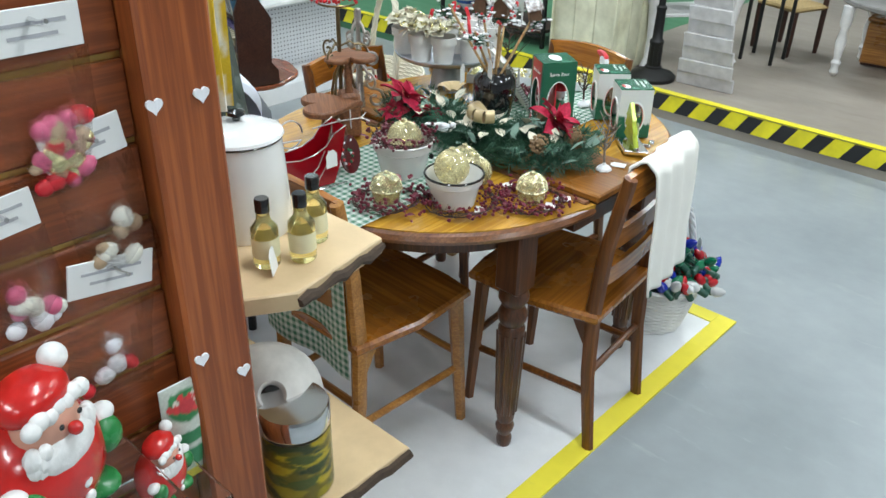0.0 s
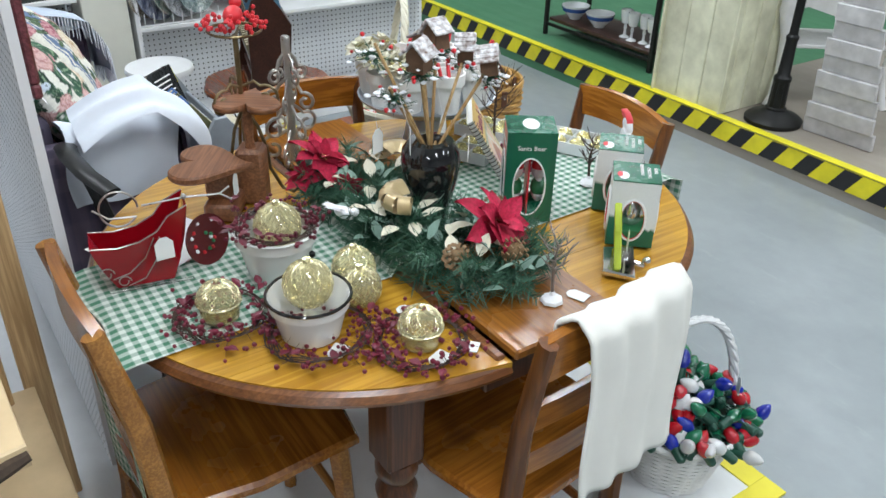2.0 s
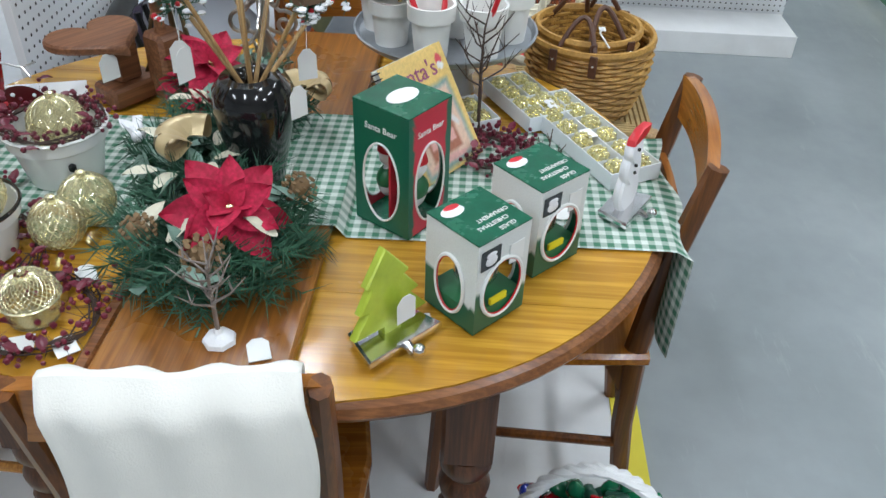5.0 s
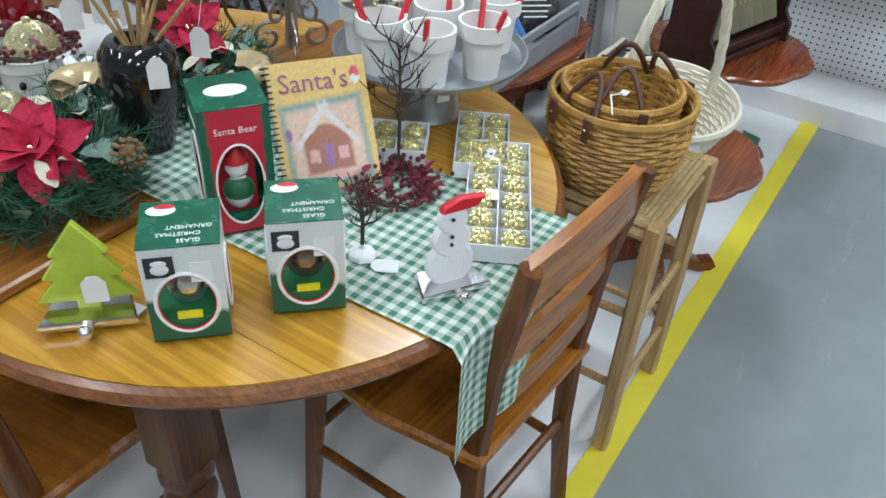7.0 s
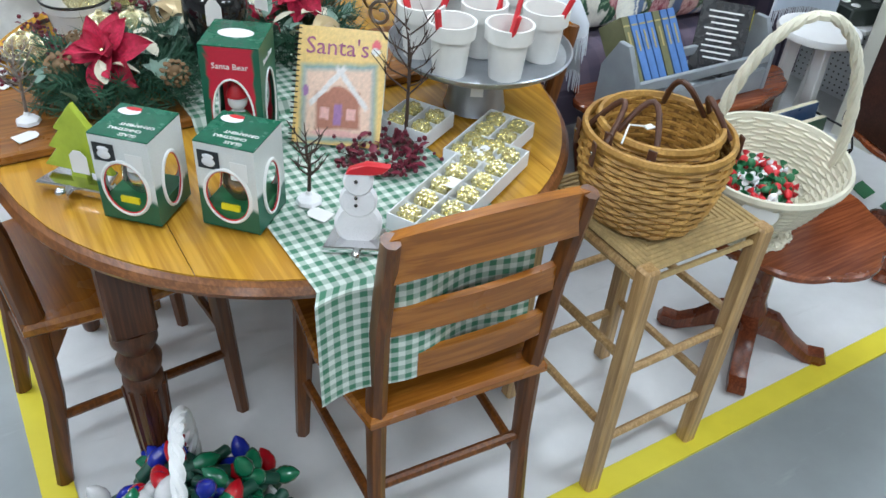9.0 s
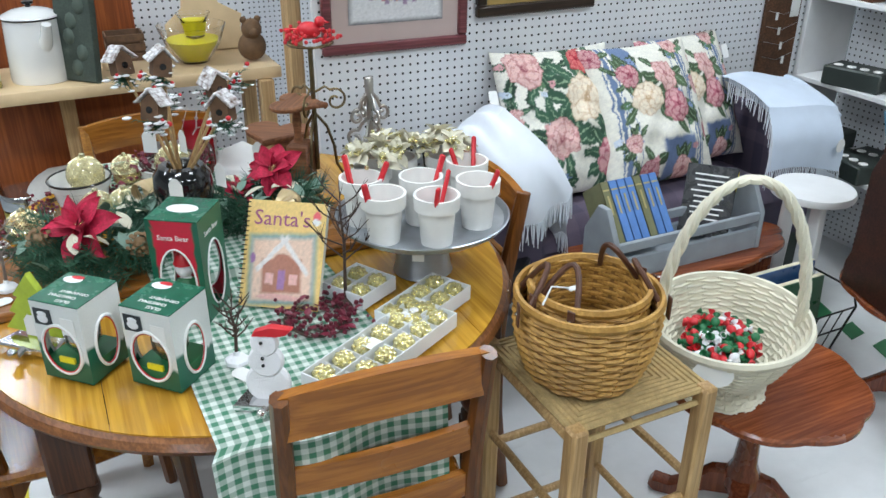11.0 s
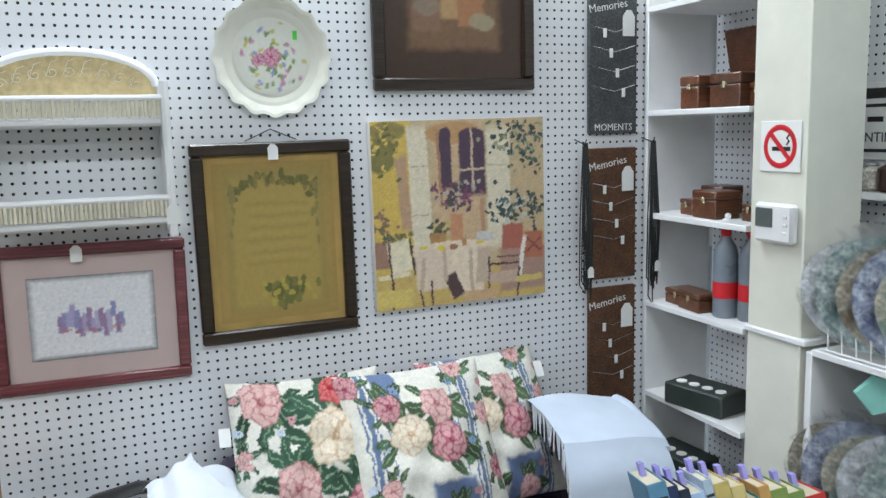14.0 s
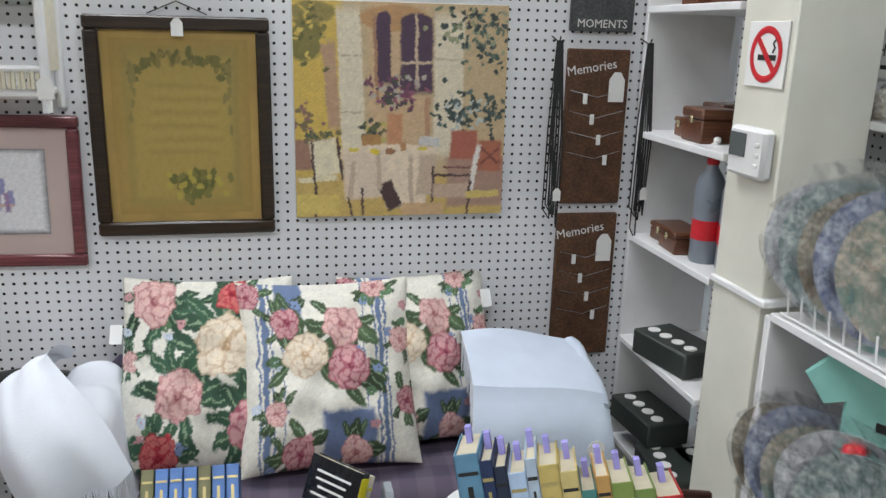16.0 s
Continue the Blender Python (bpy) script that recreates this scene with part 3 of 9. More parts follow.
for lx, ly in ((-0.425, 0.285), (-0.40, -0.35), (0.42, -0.35), (0.43, 0.29)):
    leg = part("leg", Geo().lathe([(r * 0.8, z) for r, z in LEG], 20).box((0, 0, 0.63), (0.076, 0.076, 0.2), 0.006), TABLE_LEG, table, "", pose(lx, ly, 0))
    g = Geo()
    for k in range(10):
        a = 2 * math.pi * k / 10
        g.tube([(0.0265 * math.cos(a), 0.0265 * math.sin(a), 0.125), (0.0356 * math.cos(a), 0.0356 * math.sin(a), 0.395)], 0.0052, 5)
    part("reeding", g, TABLE_LEG, leg)["kind"] = "stuff"


def ladder_chair(m, label, wood_a=None, wood_b=None, slats=(0.56, 0.67), top_h=0.85, top_arch=0.016):
    """A wooden side chair that faces +y: seat at 0.45, back at y = -0.19."""
    wa, wb = wood_a or CHAIR, wood_b or CHAIR_X_LIT
    ch = thing("dining_chair", m, label, "chair", "chairs round the table")
    w, d = 0.165, 0.19
    seat = [(-0.19, d + 0.02), (-0.205, 0.0), (-0.175, -d), (0.175, -d), (0.205, 0.0), (0.19, d + 0.02), (0.1, d + 0.035), (-0.1, d + 0.035)]
    part("seat", Geo().prism(seat[::-1], 0.425, 0.455, bev=0.008), wb, ch)
    for sx in (-1, 1):
        part("leg", Geo().tube([(sx * (w + 0.012), d + 0.01, 0.0), (sx * w, d - 0.015, 0.43)], 0.021, 6, taper=[0.75, 1.1]), wa, ch)
        pts = [(sx * (w - 0.008), -d - 0.012, 0.0), (sx * (w - 0.01), -d + 0.018, 0.25), (sx * (w - 0.01), -d + 0.025, 0.45), (sx * (w - 0.005), -d + 0.008, 0.65), (sx * (w - 0.002), -d - 0.03, top_h)]
        part("post", Geo().tube(pts, 0.021, 8, taper=[0.85, 1, 1.1, 1.0, 0.85], flat=0.8), wa, ch)
        part("stretcher", Geo().tube([(sx * (w + 0.004), d - 0.003, 0.19), (sx * (w - 0.01), -d + 0.012, 0.19)], 0.0105, 8), wa, ch)
        part("seat_bracket", Geo().prism([(0, 0), (0.05, 0), (0, 0.09)], -0.008, 0.008, pose(sx * (w - 0.012), -d + 0.035, 0.424, -90, 0, 90 if sx < 0 else 90)), wa, ch)
    part("front_stretcher", Geo().tube([(-w, d - 0.002, 0.24), (w, d - 0.002, 0.24)], 0.0105, 8), wa, ch)
    part("rear_stretcher", Geo().tube([(-w, -d + 0.018, 0.25), (w, -d + 0.018, 0.25)], 0.0105, 8), wa, ch)
    for k, z in enumerate(slats):
        y = -d + 0.012 - 0.035 * max(0, (z - 0.6) / 0.25)
        g = Geo()
        hh = 0.026
        g.grid(10, 1, lambda u, v, y=y, z=z: ((u - 0.5) * 2 * w, y - 0.012 * (1 - (2 * u - 1) ** 2) + 0.008, z - hh + 2 * hh * v))
        g.grid(10, 1, lambda u, v, y=y, z=z: ((u - 0.5) * 2 * w, y - 0.012 * (1 - (2 * u - 1) ** 2) - 0.006, z - hh + 2 * hh * v), flip=True)
        for vv in (0, 1):
            g.grid(10, 1, lambda u, v, y=y, z=z, vv=vv: ((u - 0.5) * 2 * w, y - 0.012 * (1 - (2 * u - 1) ** 2) + 0.008 - 0.014 * v, z - hh + 2 * hh * vv), flip=vv == 0)
        part("slat", g, wb, ch)
    z, y = top_h - 0.045, -d - 0.022
    g = Geo()
    outer = lambda u, k: z + (0.045 + top_arch * (1 - (2 * u - 1) ** 2) if k else -0.035 + 0.012 * (1 - (2 * u - 1) ** 2))
    g.grid(12, 1, lambda u, v: ((u - 0.5) * 2 * w, y - 0.014 * (1 - (2 * u - 1) ** 2) + 0.011, outer(u, 0) * (1 - v) + outer(u, 1) * v))
    g.grid(12, 1, lambda u, v: ((u - 0.5) * 2 * w, y - 0.014 * (1 - (2 * u - 1) ** 2) - 0.009, outer(u, 0) * (1 - v) + outer(u, 1) * v), flip=True)
    for kk in (0, 1):
        g.grid(12, 1, lambda u, v, kk=kk: ((u - 0.5) * 2 * w, y - 0.014 * (1 - (2 * u - 1) ** 2) + 0.011 - 0.02 * v, outer(u, kk)), flip=kk == 0)
    part("top_rail", g, wb, ch)
    return ch


ladder_chair(pose(1.675, -1.10, 0.004, 0, 0, -84), "brown wooden chair with a cream cloth over its back")
ladder_chair(pose(2.15, -1.60, 0.004, 0, 0, -4), "brown wooden ladder-back chair under the table runner")
ladder_chair(pose(1.985, -0.61, 0.004, 0, 0, 180), "golden brown wooden chair beside the pine shelf", HONEY, CHAIR_X_LIT)
ladder_chair(pose(2.45, -1.15, 0.004, 0, 0, 92), "brown wooden chair facing the cake stand")

# cream cloth over the west chair's back
cl = Geo()
def cloth_pt(u, v):
    s = 0.23 + v * 0.49
    if s < 0.36:
        z, x = 0.893 - 0.36 + s, 0.0
    else:
        z, x = 0.893 - (s - 0.36), -0.05
    top = max(0, 1 - abs(s - 0.36) / 0.03)
    x = -0.025 + (0.032 if s < 0.36 else -0.032) * (1 - top) + 0.006 * math.sin(u * 21 + v * 2) * (1 - top) - 0.02 * max(0, (0.893 - z) / 0.36) * (1 if s > 0.36 else -0.2)
    return (x, (u - 0.5) * 0.265 + 0.008 * math.sin(v * 9), z + 0.004 * math.sin(u * 9))
cl.grid(30, 44, cloth_pt)
clo = solid("folded_cloth", cl, CLOTH, "cream cotton cloth draped over a chair back", "cloth", m=pose(1.474, -1.14, -0.006, 0, 0, 7))
sol = clo.modifiers.new("thick", "SOLIDIFY")
sol.thickness, sol.offset = 0.006, 0

# table runner over the table, hanging at both ends
def runner_pt(u, v):
    s = -0.215 + v * 1.935
    x = (u - 0.5) * 0.35
    length = 1.315
    if s < 0:
        y, z = -1.763 - 0.012 + 0.010 * math.sin(u * 11) , 0.752 + s
    elif s > length:
        y, z = -0.436 + 0.012 + 0.008 * math.sin(u * 9 + 1), 0.752 - (s - length)
    else:
        y = -1.763 + s * (1.327 / length)
        z = 0.7535
        if TS - 0.012 < y < TN + 0.03:
            z = 0.7745
    if 0 <= s < 0.02 or -0.02 < s < 0:
        z = min(z, 0.752)
    return (2.04 + x * (1.0 + (0.08 if s < 0 else 0)) - 0.055 * (v - 0.5), y, z)
rn = Geo().grid(24, 120, runner_pt, uvs=lambda u, v: (u * 0.35, v * 1.935))
solid("table_runner", rn, GINGHAM, "green and white gingham table runner hanging over edges", "table runner")

# rush stool
st = thing("rush_stool", pose(2.635, -1.668, 0.004), "pale wooden stool with a woven rush seat", "stool")
for sx in (-1, 1):
    for sy in (-1, 1):
        part("leg", Geo().box((0, 0, 0.315), (0.036, 0.036, 0.63), 0.006), STOOL, st, "", pose(sx * 0.148, sy * 0.155, 0))
    for z in (0.16, 0.36):
        part("stretcher", Geo().tube([(sx * 0.148, -0.155, z + 0.04), (sx * 0.148, 0.155, z + 0.04)], 0.0095, 8), STOOL, st)
        part("stretcher", Geo().tube([(-0.148, sx * 0.155, z), (0.148, sx * 0.155, z)], 0.0095, 8), STOOL, st)
    part("seat_rail", Geo().tube([(sx * 0.148, -0.15, 0.6), (sx * 0.148, 0.15, 0.6)], 0.014, 8), STOOL, st)
RUSH = plain("woven_rush", (0.50, 0.35, 0.15), 0.8, var=0.35, scale=60, fine=300, bump=0.6, spread=0.12)
g = Geo()
for k in range(13):
    o = 0.012 + k * 0.0115
    e = 0.158 - o + 0.012
    for a in range(4):
        m = pose(0, 0, 0.622 - 0.0006 * k, 0, 0, 90 * a)
        g.tube([(-e, -0.158 + o - 0.008, 0), (0, -0.158 + o - 0.008, 0.002), (e, -0.158 + o - 0.008, 0)], 0.0068, 6, m=m)
        g.tube([(-e, -0.158 + o - 0.008, -0.028), (e, -0.158 + o - 0.008, -0.028)], 0.0068, 5, m=m) if k == 0 else None
part("rush_seat", g, RUSH, st, "woven straw seat")["kind"] = "stuff"


# ---- pedestal tables ----
def lobed(r, lobes=8, depth=0.05, n=96):
    return [((r * (1 + depth * (abs(math.cos(lobes / 2 * 2 * math.pi * i / n)) - 0.6))) * math.cos(2 * math.pi * i / n), (r * (1 + depth * (abs(math.cos(lobes / 2 * 2 * math.pi * i / n)) - 0.6))) * math.sin(2 * math.pi * i / n)) for i in range(n)]


def pedestal_table(m, r, h, label, turn=45):
    t = thing("pedestal_table", m, label, "side table", "cherry pedestal tables")
    part("top", Geo().prism(lobed(r), h - 0.022, h, bev=0.006, smooth=True), CHERRY, t)
    part("column", Geo().lathe([(0.05, h - 0.022), (0.06, h - 0.035), (0.035, h - 0.05), (0.025, h - 0.08), (0.032, h - 0.12), (0.024, h - 0.15), (0.03, 0.16), (0.042, 0.13), (0.045, 0.09), (0.034, 0.06)][::-1], 20), CHERRY_Z, t)
    for k in range(4):
        poly = [(0.02, 0.06), (0.03, 0.125), (0.075, 0.115), (0.13, 0.06), (0.175, 0.03), (0.215, 0.034), (0.225, 0.015), (0.21, 0.0), (0.17, 0.0), (0.13, 0.02), (0.08, 0.05)]
        part("foot", Geo().prism(poly[::-1], -0.022, 0.022, pose(0, 0, 0, 90, 0, turn + 90 * k), bev=0.003), CHERRY_Z, t)
    return t


pedestal_table(pose(3.16, -1.645, 0.004), 0.238, 0.42, "cherry wood pedestal table with scalloped top and wicker basket", 40)
pedestal_table(pose(3.935, -1.56, 0.004), 0.268, 0.42, "cherry wood pedestal table under the book rack", 30)

cof = thing("coffee_table", pose(3.44, -1.0, 0.004, 0, 0, -6), "oval cherry wood coffee table with scalloped edge", "coffee table")
part("top", Geo().prism([(x * 1.5, y * 0.72) for x, y in lobed(0.26, 10)], 0.40, 0.425, bev=0.006, smooth=True), CHERRY, cof)
part("apron", Geo().box((0, 0, 0.36), (0.56, 0.24, 0.08), 0.004), CHERRY_Z, cof)
for sx in (-1, 1):
    for sy in (-1, 1):
        part("leg", Geo().tube([(sx * 0.26, sy * 0.1, 0.36), (sx * 0.27, sy * 0.11, 0.2), (sx * 0.25, sy * 0.1, 0.06), (sx * 0.28, sy * 0.12, 0.0)], 0.022, 8, taper=[1.2, 1, 0.7, 0.8]), CHERRY_Z, cof)

# white plant stand
ps = thing("plant_stand", pose(3.885, -1.10, 0.004), "white painted round-topped plant stand with three legs", "plant stand")
part("top", Geo().lathe([(0.118, 0.548), (0.128, 0.552), (0.13, 0.562), (0.126, 0.574), (0.118, 0.575), (0.0, 0.575)], 36), WHITE, ps)
for k in range(3):
    a = math.radians(-100 + 120 * k)
    part("leg", Geo().box((0, 0, 0.275), (0.03, 0.04, 0.55), 0.004), WHITE, ps, "", pose(0.07 * math.cos(a), 0.07 * math.sin(a), 0, 3 * math.sin(a), -3 * math.cos(a), 30 * k))
part("lower_shelf", Geo().lathe([(0.07, 0.2), (0.07, 0.215)], 24), WHITE, ps)

# settee along the pegboard
se = thing("settee", pose(3.53, -0.69, 0.004), "purple plaid upholstered settee with dark wooden legs", "settee")
part("seat_base", Geo().box((0, -0.01, 0.35), (1.06, 0.36, 0.14), 0.02), PURPLE, se)
part("backrest", Geo().box((0, 0.16, 0.58), (1.06, 0.05, 0.36), 0.02), PURPLE, se)
cu = Geo().grid(30, 12, lambda u, v: ((u - 0.5) * 1.04, -0.19 + v * 0.34, 0.42 + 0.09 * (1 - (2 * u - 1) ** 8) * (1 - (2 * v - 1) ** 6)), uvs=lambda u, v: (u * 1.04, v * 0.34))
part("seat_cushion", cu, PURPLE, se)
for sx in (-1, 1):
    ar = Geo().grid(8, 22, lambda u, v, sx=sx: (sx * (0.565 + 0.045 * math.cos(math.pi * (1.25 * u + 0.0)) ), -0.19 + v * 0.37, 0.30 + 0.40 * (1 - abs(2 * u - 1) ** 2.5) ** 0.6), uvs=lambda u, v: (u * 0.8, v * 0.37))
    part("arm", ar, PURPLE, se)
    part("arm_front", Geo().prism([(0.52, 0.28), (0.62, 0.28), (0.625, 0.6), (0.61, 0.685), (0.565, 0.70), (0.52, 0.685), (0.512, 0.6)], -0.006, 0.006, pose(0, -0.19, 0, 90, 0, 0) @ Matrix.Diagonal((sx, 1, 1, 1))), PURPLE, se)
    for sy in (-0.16, 0.15):
        part("leg", Geo().box((sx * 0.5, sy, 0.145), (0.045, 0.045, 0.29), 0.004), MAHOG, se)


def quilted(w, h, t, ink, n=120):
    """An upright stuffed cushion in its own x-y plane."""
    g = Geo()
    puff = lambda u, v: t * ((1 - abs(2 * u - 1) ** 2.4) * (1 - abs(2 * v - 1) ** 2.4)) ** 0.6
    for sg in (1, -1):
        g.grid(n, n, lambda u, v: ((u - 0.5) * w * (1 - 0.05 * (1 - (2 * v - 1) ** 2)), (v - 0.5) * h * (1 - 0.06 * (1 - (2 * u - 1) ** 2)), sg * (puff(u, v) + (0.005 * math.sin(9 * u + 5 * v) + 0.004 * math.sin(23 * u - 14 * v) + 0.003 * math.sin(31 * v + 9 * u)) * puff(u, v) / t)), flip=sg < 0, ink=ink)
    return g


def rose(u, v, r, a, b, c):
    """Petals of one printed rose, ring on ring, paler at their lips."""
    k = random.uniform(0, 360)
    mid = tuple((p + q) / 2 for p, q in zip(a, c))
    out = []
    for n, d, pl, pw, tone in ((9, 0.62, 0.30, 0.36, 0), (7, 0.44, 0.25, 0.30, 1), (5, 0.26, 0.20, 0.22, 2)):
        for q in range(n):
            t = radians(k + tone * 23 + q * 360 / n + random.uniform(-9, 9))
            e = d * r * random.uniform(0.9, 1.12)
            x, y = u + e * math.cos(t), v + e * math.sin(t)
            base = (a, mid, a)[(q + tone) % 3]
            out.append((0, x, y, r * pl * 1.08, r * pw * 1.06, math.degrees(t), tuple(ch * 0.82 for ch in base)))
            out.append((0, x + 0.02 * r * math.cos(t), y + 0.02 * r * math.sin(t), r * pl, r * pw, math.degrees(t), base))
            out.append((0, x + 0.08 * r * math.cos(t), y + 0.08 * r * math.sin(t), r * pl * 0.62, r * pw * 0.78, math.degrees(t), b))
    return out + [(0, u, v, r * 0.16, r * 0.13, k, c), (0, u + 0.03 * r, v + r * 0.03, r * 0.08, r * 0.05, k, a)]


def leaves(u, v, r, n, col):
    out = []
    for k in range(n):
        a = random.uniform(0, 2 * math.pi)
        q, f = random.uniform(1.05, 1.4), random.uniform(0.6, 1.6)
        c, d = (u + q * r * math.cos(a), v + q * r * math.sin(a)), math.degrees(a) + random.uniform(-30, 30)
        out.append((0, c[0], c[1], r * 0.62, r * 0.24, d, (col[0] * f, col[1] * f, col[2] * f)))
        out.append((0, c[0], c[1], r * 0.5, r * 0.035, d, (0.22, 0.32, 0.20)))
    return out


PINKS = ((0.55, 0.27, 0.26), (0.70, 0.45, 0.42), (0.30, 0.09, 0.11))
ROSES = ((0.42, 0.12, 0.16), (0.60, 0.32, 0.33), (0.22, 0.03, 0.06))
CREAMS = ((0.68, 0.53, 0.38), (0.78, 0.68, 0.54), (0.46, 0.30, 0.17))
REDS = ((0.50, 0.04, 0.06), (0.62, 0.16, 0.15), (0.26, 0.01, 0.02))
LEAFG = (0.028, 0.078, 0.045)
BASE = (0.76, 0.74, 0.66)
random.seed(5)


def scatter(n, sh):
    for k in range(n):
        u, v, c = random.random(), random.random(), random.choice(((0.20, 0.28, 0.48), (0.55, 0.62, 0.72), (0.60, 0.30, 0.32), (0.10, 0.20, 0.10)))
        for q in range(5):
            sh.append((0, u + 0.017 * math.cos(q * 1.26), v + 0.017 * math.sin(q * 1.26), 0.013, 0.011, 0, c))
    return sh


sh = []
SPOTS = ((0.20, 0.86, 0.15, PINKS), (0.66, 0.9, 0.10, REDS), (0.64, 0.62, 0.19, CREAMS), (0.38, 0.36, 0.15, PINKS), (0.82, 0.2, 0.16, ROSES), (0.26, 0.06, 0.12, REDS), (0.95, 0.5, 0.08, REDS), (0.06, 0.55, 0.06, PINKS))
for (u, v, r, c) in SPOTS:
    sh += leaves(u, v, r, 13, LEAFG)
sh = scatter(26, sh)
for (u, v, r, c) in SPOTS:
    sh += rose(u, v, r, *c)
FLORAL_A = brushed(painter(BASE, sh, 0.026, 0.10, 13.0), 0.014, 0.005, 0.06)
sh = []
for u, w in ((0.10, 0.006), (0.135, 0.016), (0.17, 0.006), (0.235, 0.004), (0.70, 0.004), (0.765, 0.006), (0.80, 0.016), (0.835, 0.006)):
    sh.append((1, u, 0.5, w, 0.6, 0, (0.13, 0.19, 0.32)))
sh += [(1, 0.28, 0.95, 0.075, 0.17, 0, (0.14, 0.20, 0.34)), (1, 0.59, 0.13, 0.15, 0.15, 0, (0.13, 0.18, 0.31))]
SPOTS = ((0.36, 0.58, 0.13, CREAMS), (0.60, 0.50, 0.13, ROSES), (0.57, 0.73, 0.12, PINKS), (0.26, 0.76, 0.09, ROSES), (0.19, 0.29, 0.07, PINKS), (0.31, 0.07, 0.10, ROSES), (0.93, 0.64, 0.07, PINKS), (0.95, 0.32, 0.08, ROSES), (0.78, 0.96, 0.08, PINKS), (0.62, 0.06, 0.09, PINKS), (0.05, 0.92, 0.08, ROSES))
for (u, v, r, c) in SPOTS:
    sh += leaves(u, v, r, 10, (0.05, 0.085, 0.04))
sh = scatter(22, sh)
for (u, v, r, c) in SPOTS:
    sh += rose(u, v, r, *c)
FLORAL_B = brushed(painter(BASE, sh, 0.015, 0.10, 13.0), 0.014, 0.004, 0.06)
pl = thing("throw_pillow", facing(3.24, -0.615, 0.74, -4, 30), "floral print throw pillow with pink roses", "pillow", "floral pillows")
part("cushion", quilted(0.43, 0.50, 0.085, FLORAL_A, 170), FABRIC_PRINT, pl)
part("price_tag", Geo().box((-0.225, 0.1, 0.0), (0.03, 0.05, 0.001)), PAPER, pl)
pl = thing("throw_pillow", facing(3.545, -0.665, 0.742, 2, 30), "striped floral throw pillow with roses", "pillow", "floral pillows")
part("cushion", quilted(0.45, 0.49, 0.10, FLORAL_B, 170), FABRIC_PRINT, pl)
pl = thing("throw_pillow", facing(3.80, -0.585, 0.74, 8, 27), "striped floral throw pillow behind blue blanket", "pillow", "floral pillows")
part("cushion", quilted(0.42, 0.47, 0.08, FLORAL_B), FABRIC_PRINT, pl)
part("price_tag", Geo().box((0.2, 0.14, 0.03), (0.03, 0.05, 0.001)), PAPER, pl)


def fringe(g, pts, drop, out=(0, -1, 0)):
    for p in pts:
        q = Vector(p)
        d = Vector((random.uniform(-0.008, 0.008), random.uniform(-0.006, 0.006), -drop * random.uniform(0.75, 1.1)))
        g.tube([q, q + d * 0.5, q + d], 0.0022, 4, taper=[1, 1, 0.6])


bl = thing("throw_blanket", pose(2.965, -0.69, 0.004), "white fringed cotton throw over the settee arm", "blanket")
def throw_pt(u, v):
    s = (v - 0.45) * 0.62
    a = s / 0.075
    x = 0.075 * math.sin(max(min(a, 1.5), -1.5)) * (1.0 if s > 0 else 0.9)
    z = 0.70 + 0.05 * math.cos(max(min(a, 1.5), -1.5)) - max(0, abs(a) - 1.5) * 0.075
    w = 0.30 * (1 - 0.25 * max(0, (v - 0.5)))
    return (x + 0.1 * max(0, v - 0.6), (0.5 - u) * w - 0.02 + 0.01 * math.sin(v * 13) - 0.16 * max(0, v - 0.5), z + 0.012 * math.sin(u * 12 + v * 3) * (0.4 + v))
part("cloth", Geo().grid(26, 40, throw_pt), WHITE_CLOTH, bl)
g = Geo()
fringe(g, [throw_pt(i / 46, 1.0) for i in range(47)], 0.07)
part("fringe", g, WHITE_CLOTH, bl)
def drape_pt(u, v):
    """The throw coming over the arm and falling forward, puffed out."""
    if v < 0.3:
        k = v / 0.3
        x, y, z = -0.165 + 0.13 * u, 0.10 - 0.20 * k, 0.80 + 0.07 * u - 0.07 * (1 - k) ** 2
        q = 0.0
    else:
        q = (v - 0.3) / 0.7
        x = (-0.165 + 0.13 * u) * (1 - q) + (-0.085 + 0.225 * u) * q
        y = -0.10 * (1 - q) + (-0.25 + 0.04 * u) * q
        z = (0.80 + 0.07 * u) * (1 - q) + (0.555 + 0.075 * u) * q
    k = math.sin(math.pi * min(u * 0.9 + 0.08, 1)) ** 0.6 * math.sin(math.pi * q * 0.93)
    return (x + 0.012 * math.sin(7 * v + 3 * u), y - 0.075 * k + 0.012 * math.sin(11 * u + 2 * v) * q, z + 0.035 * k * (1 - q) + 0.006 * math.sin(13 * u))
part("front_fold", Geo().grid(30, 30, drape_pt), WHITE_CLOTH, bl)
g = Geo()
fringe(g, [drape_pt(i / 44, 1.0) for i in range(45)], 0.075)
fringe(g, [drape_pt(1.0, 0.55 + 0.45 * i / 20) for i in range(21)], 0.05)
part("front_fringe", g, WHITE_CLOTH, bl)

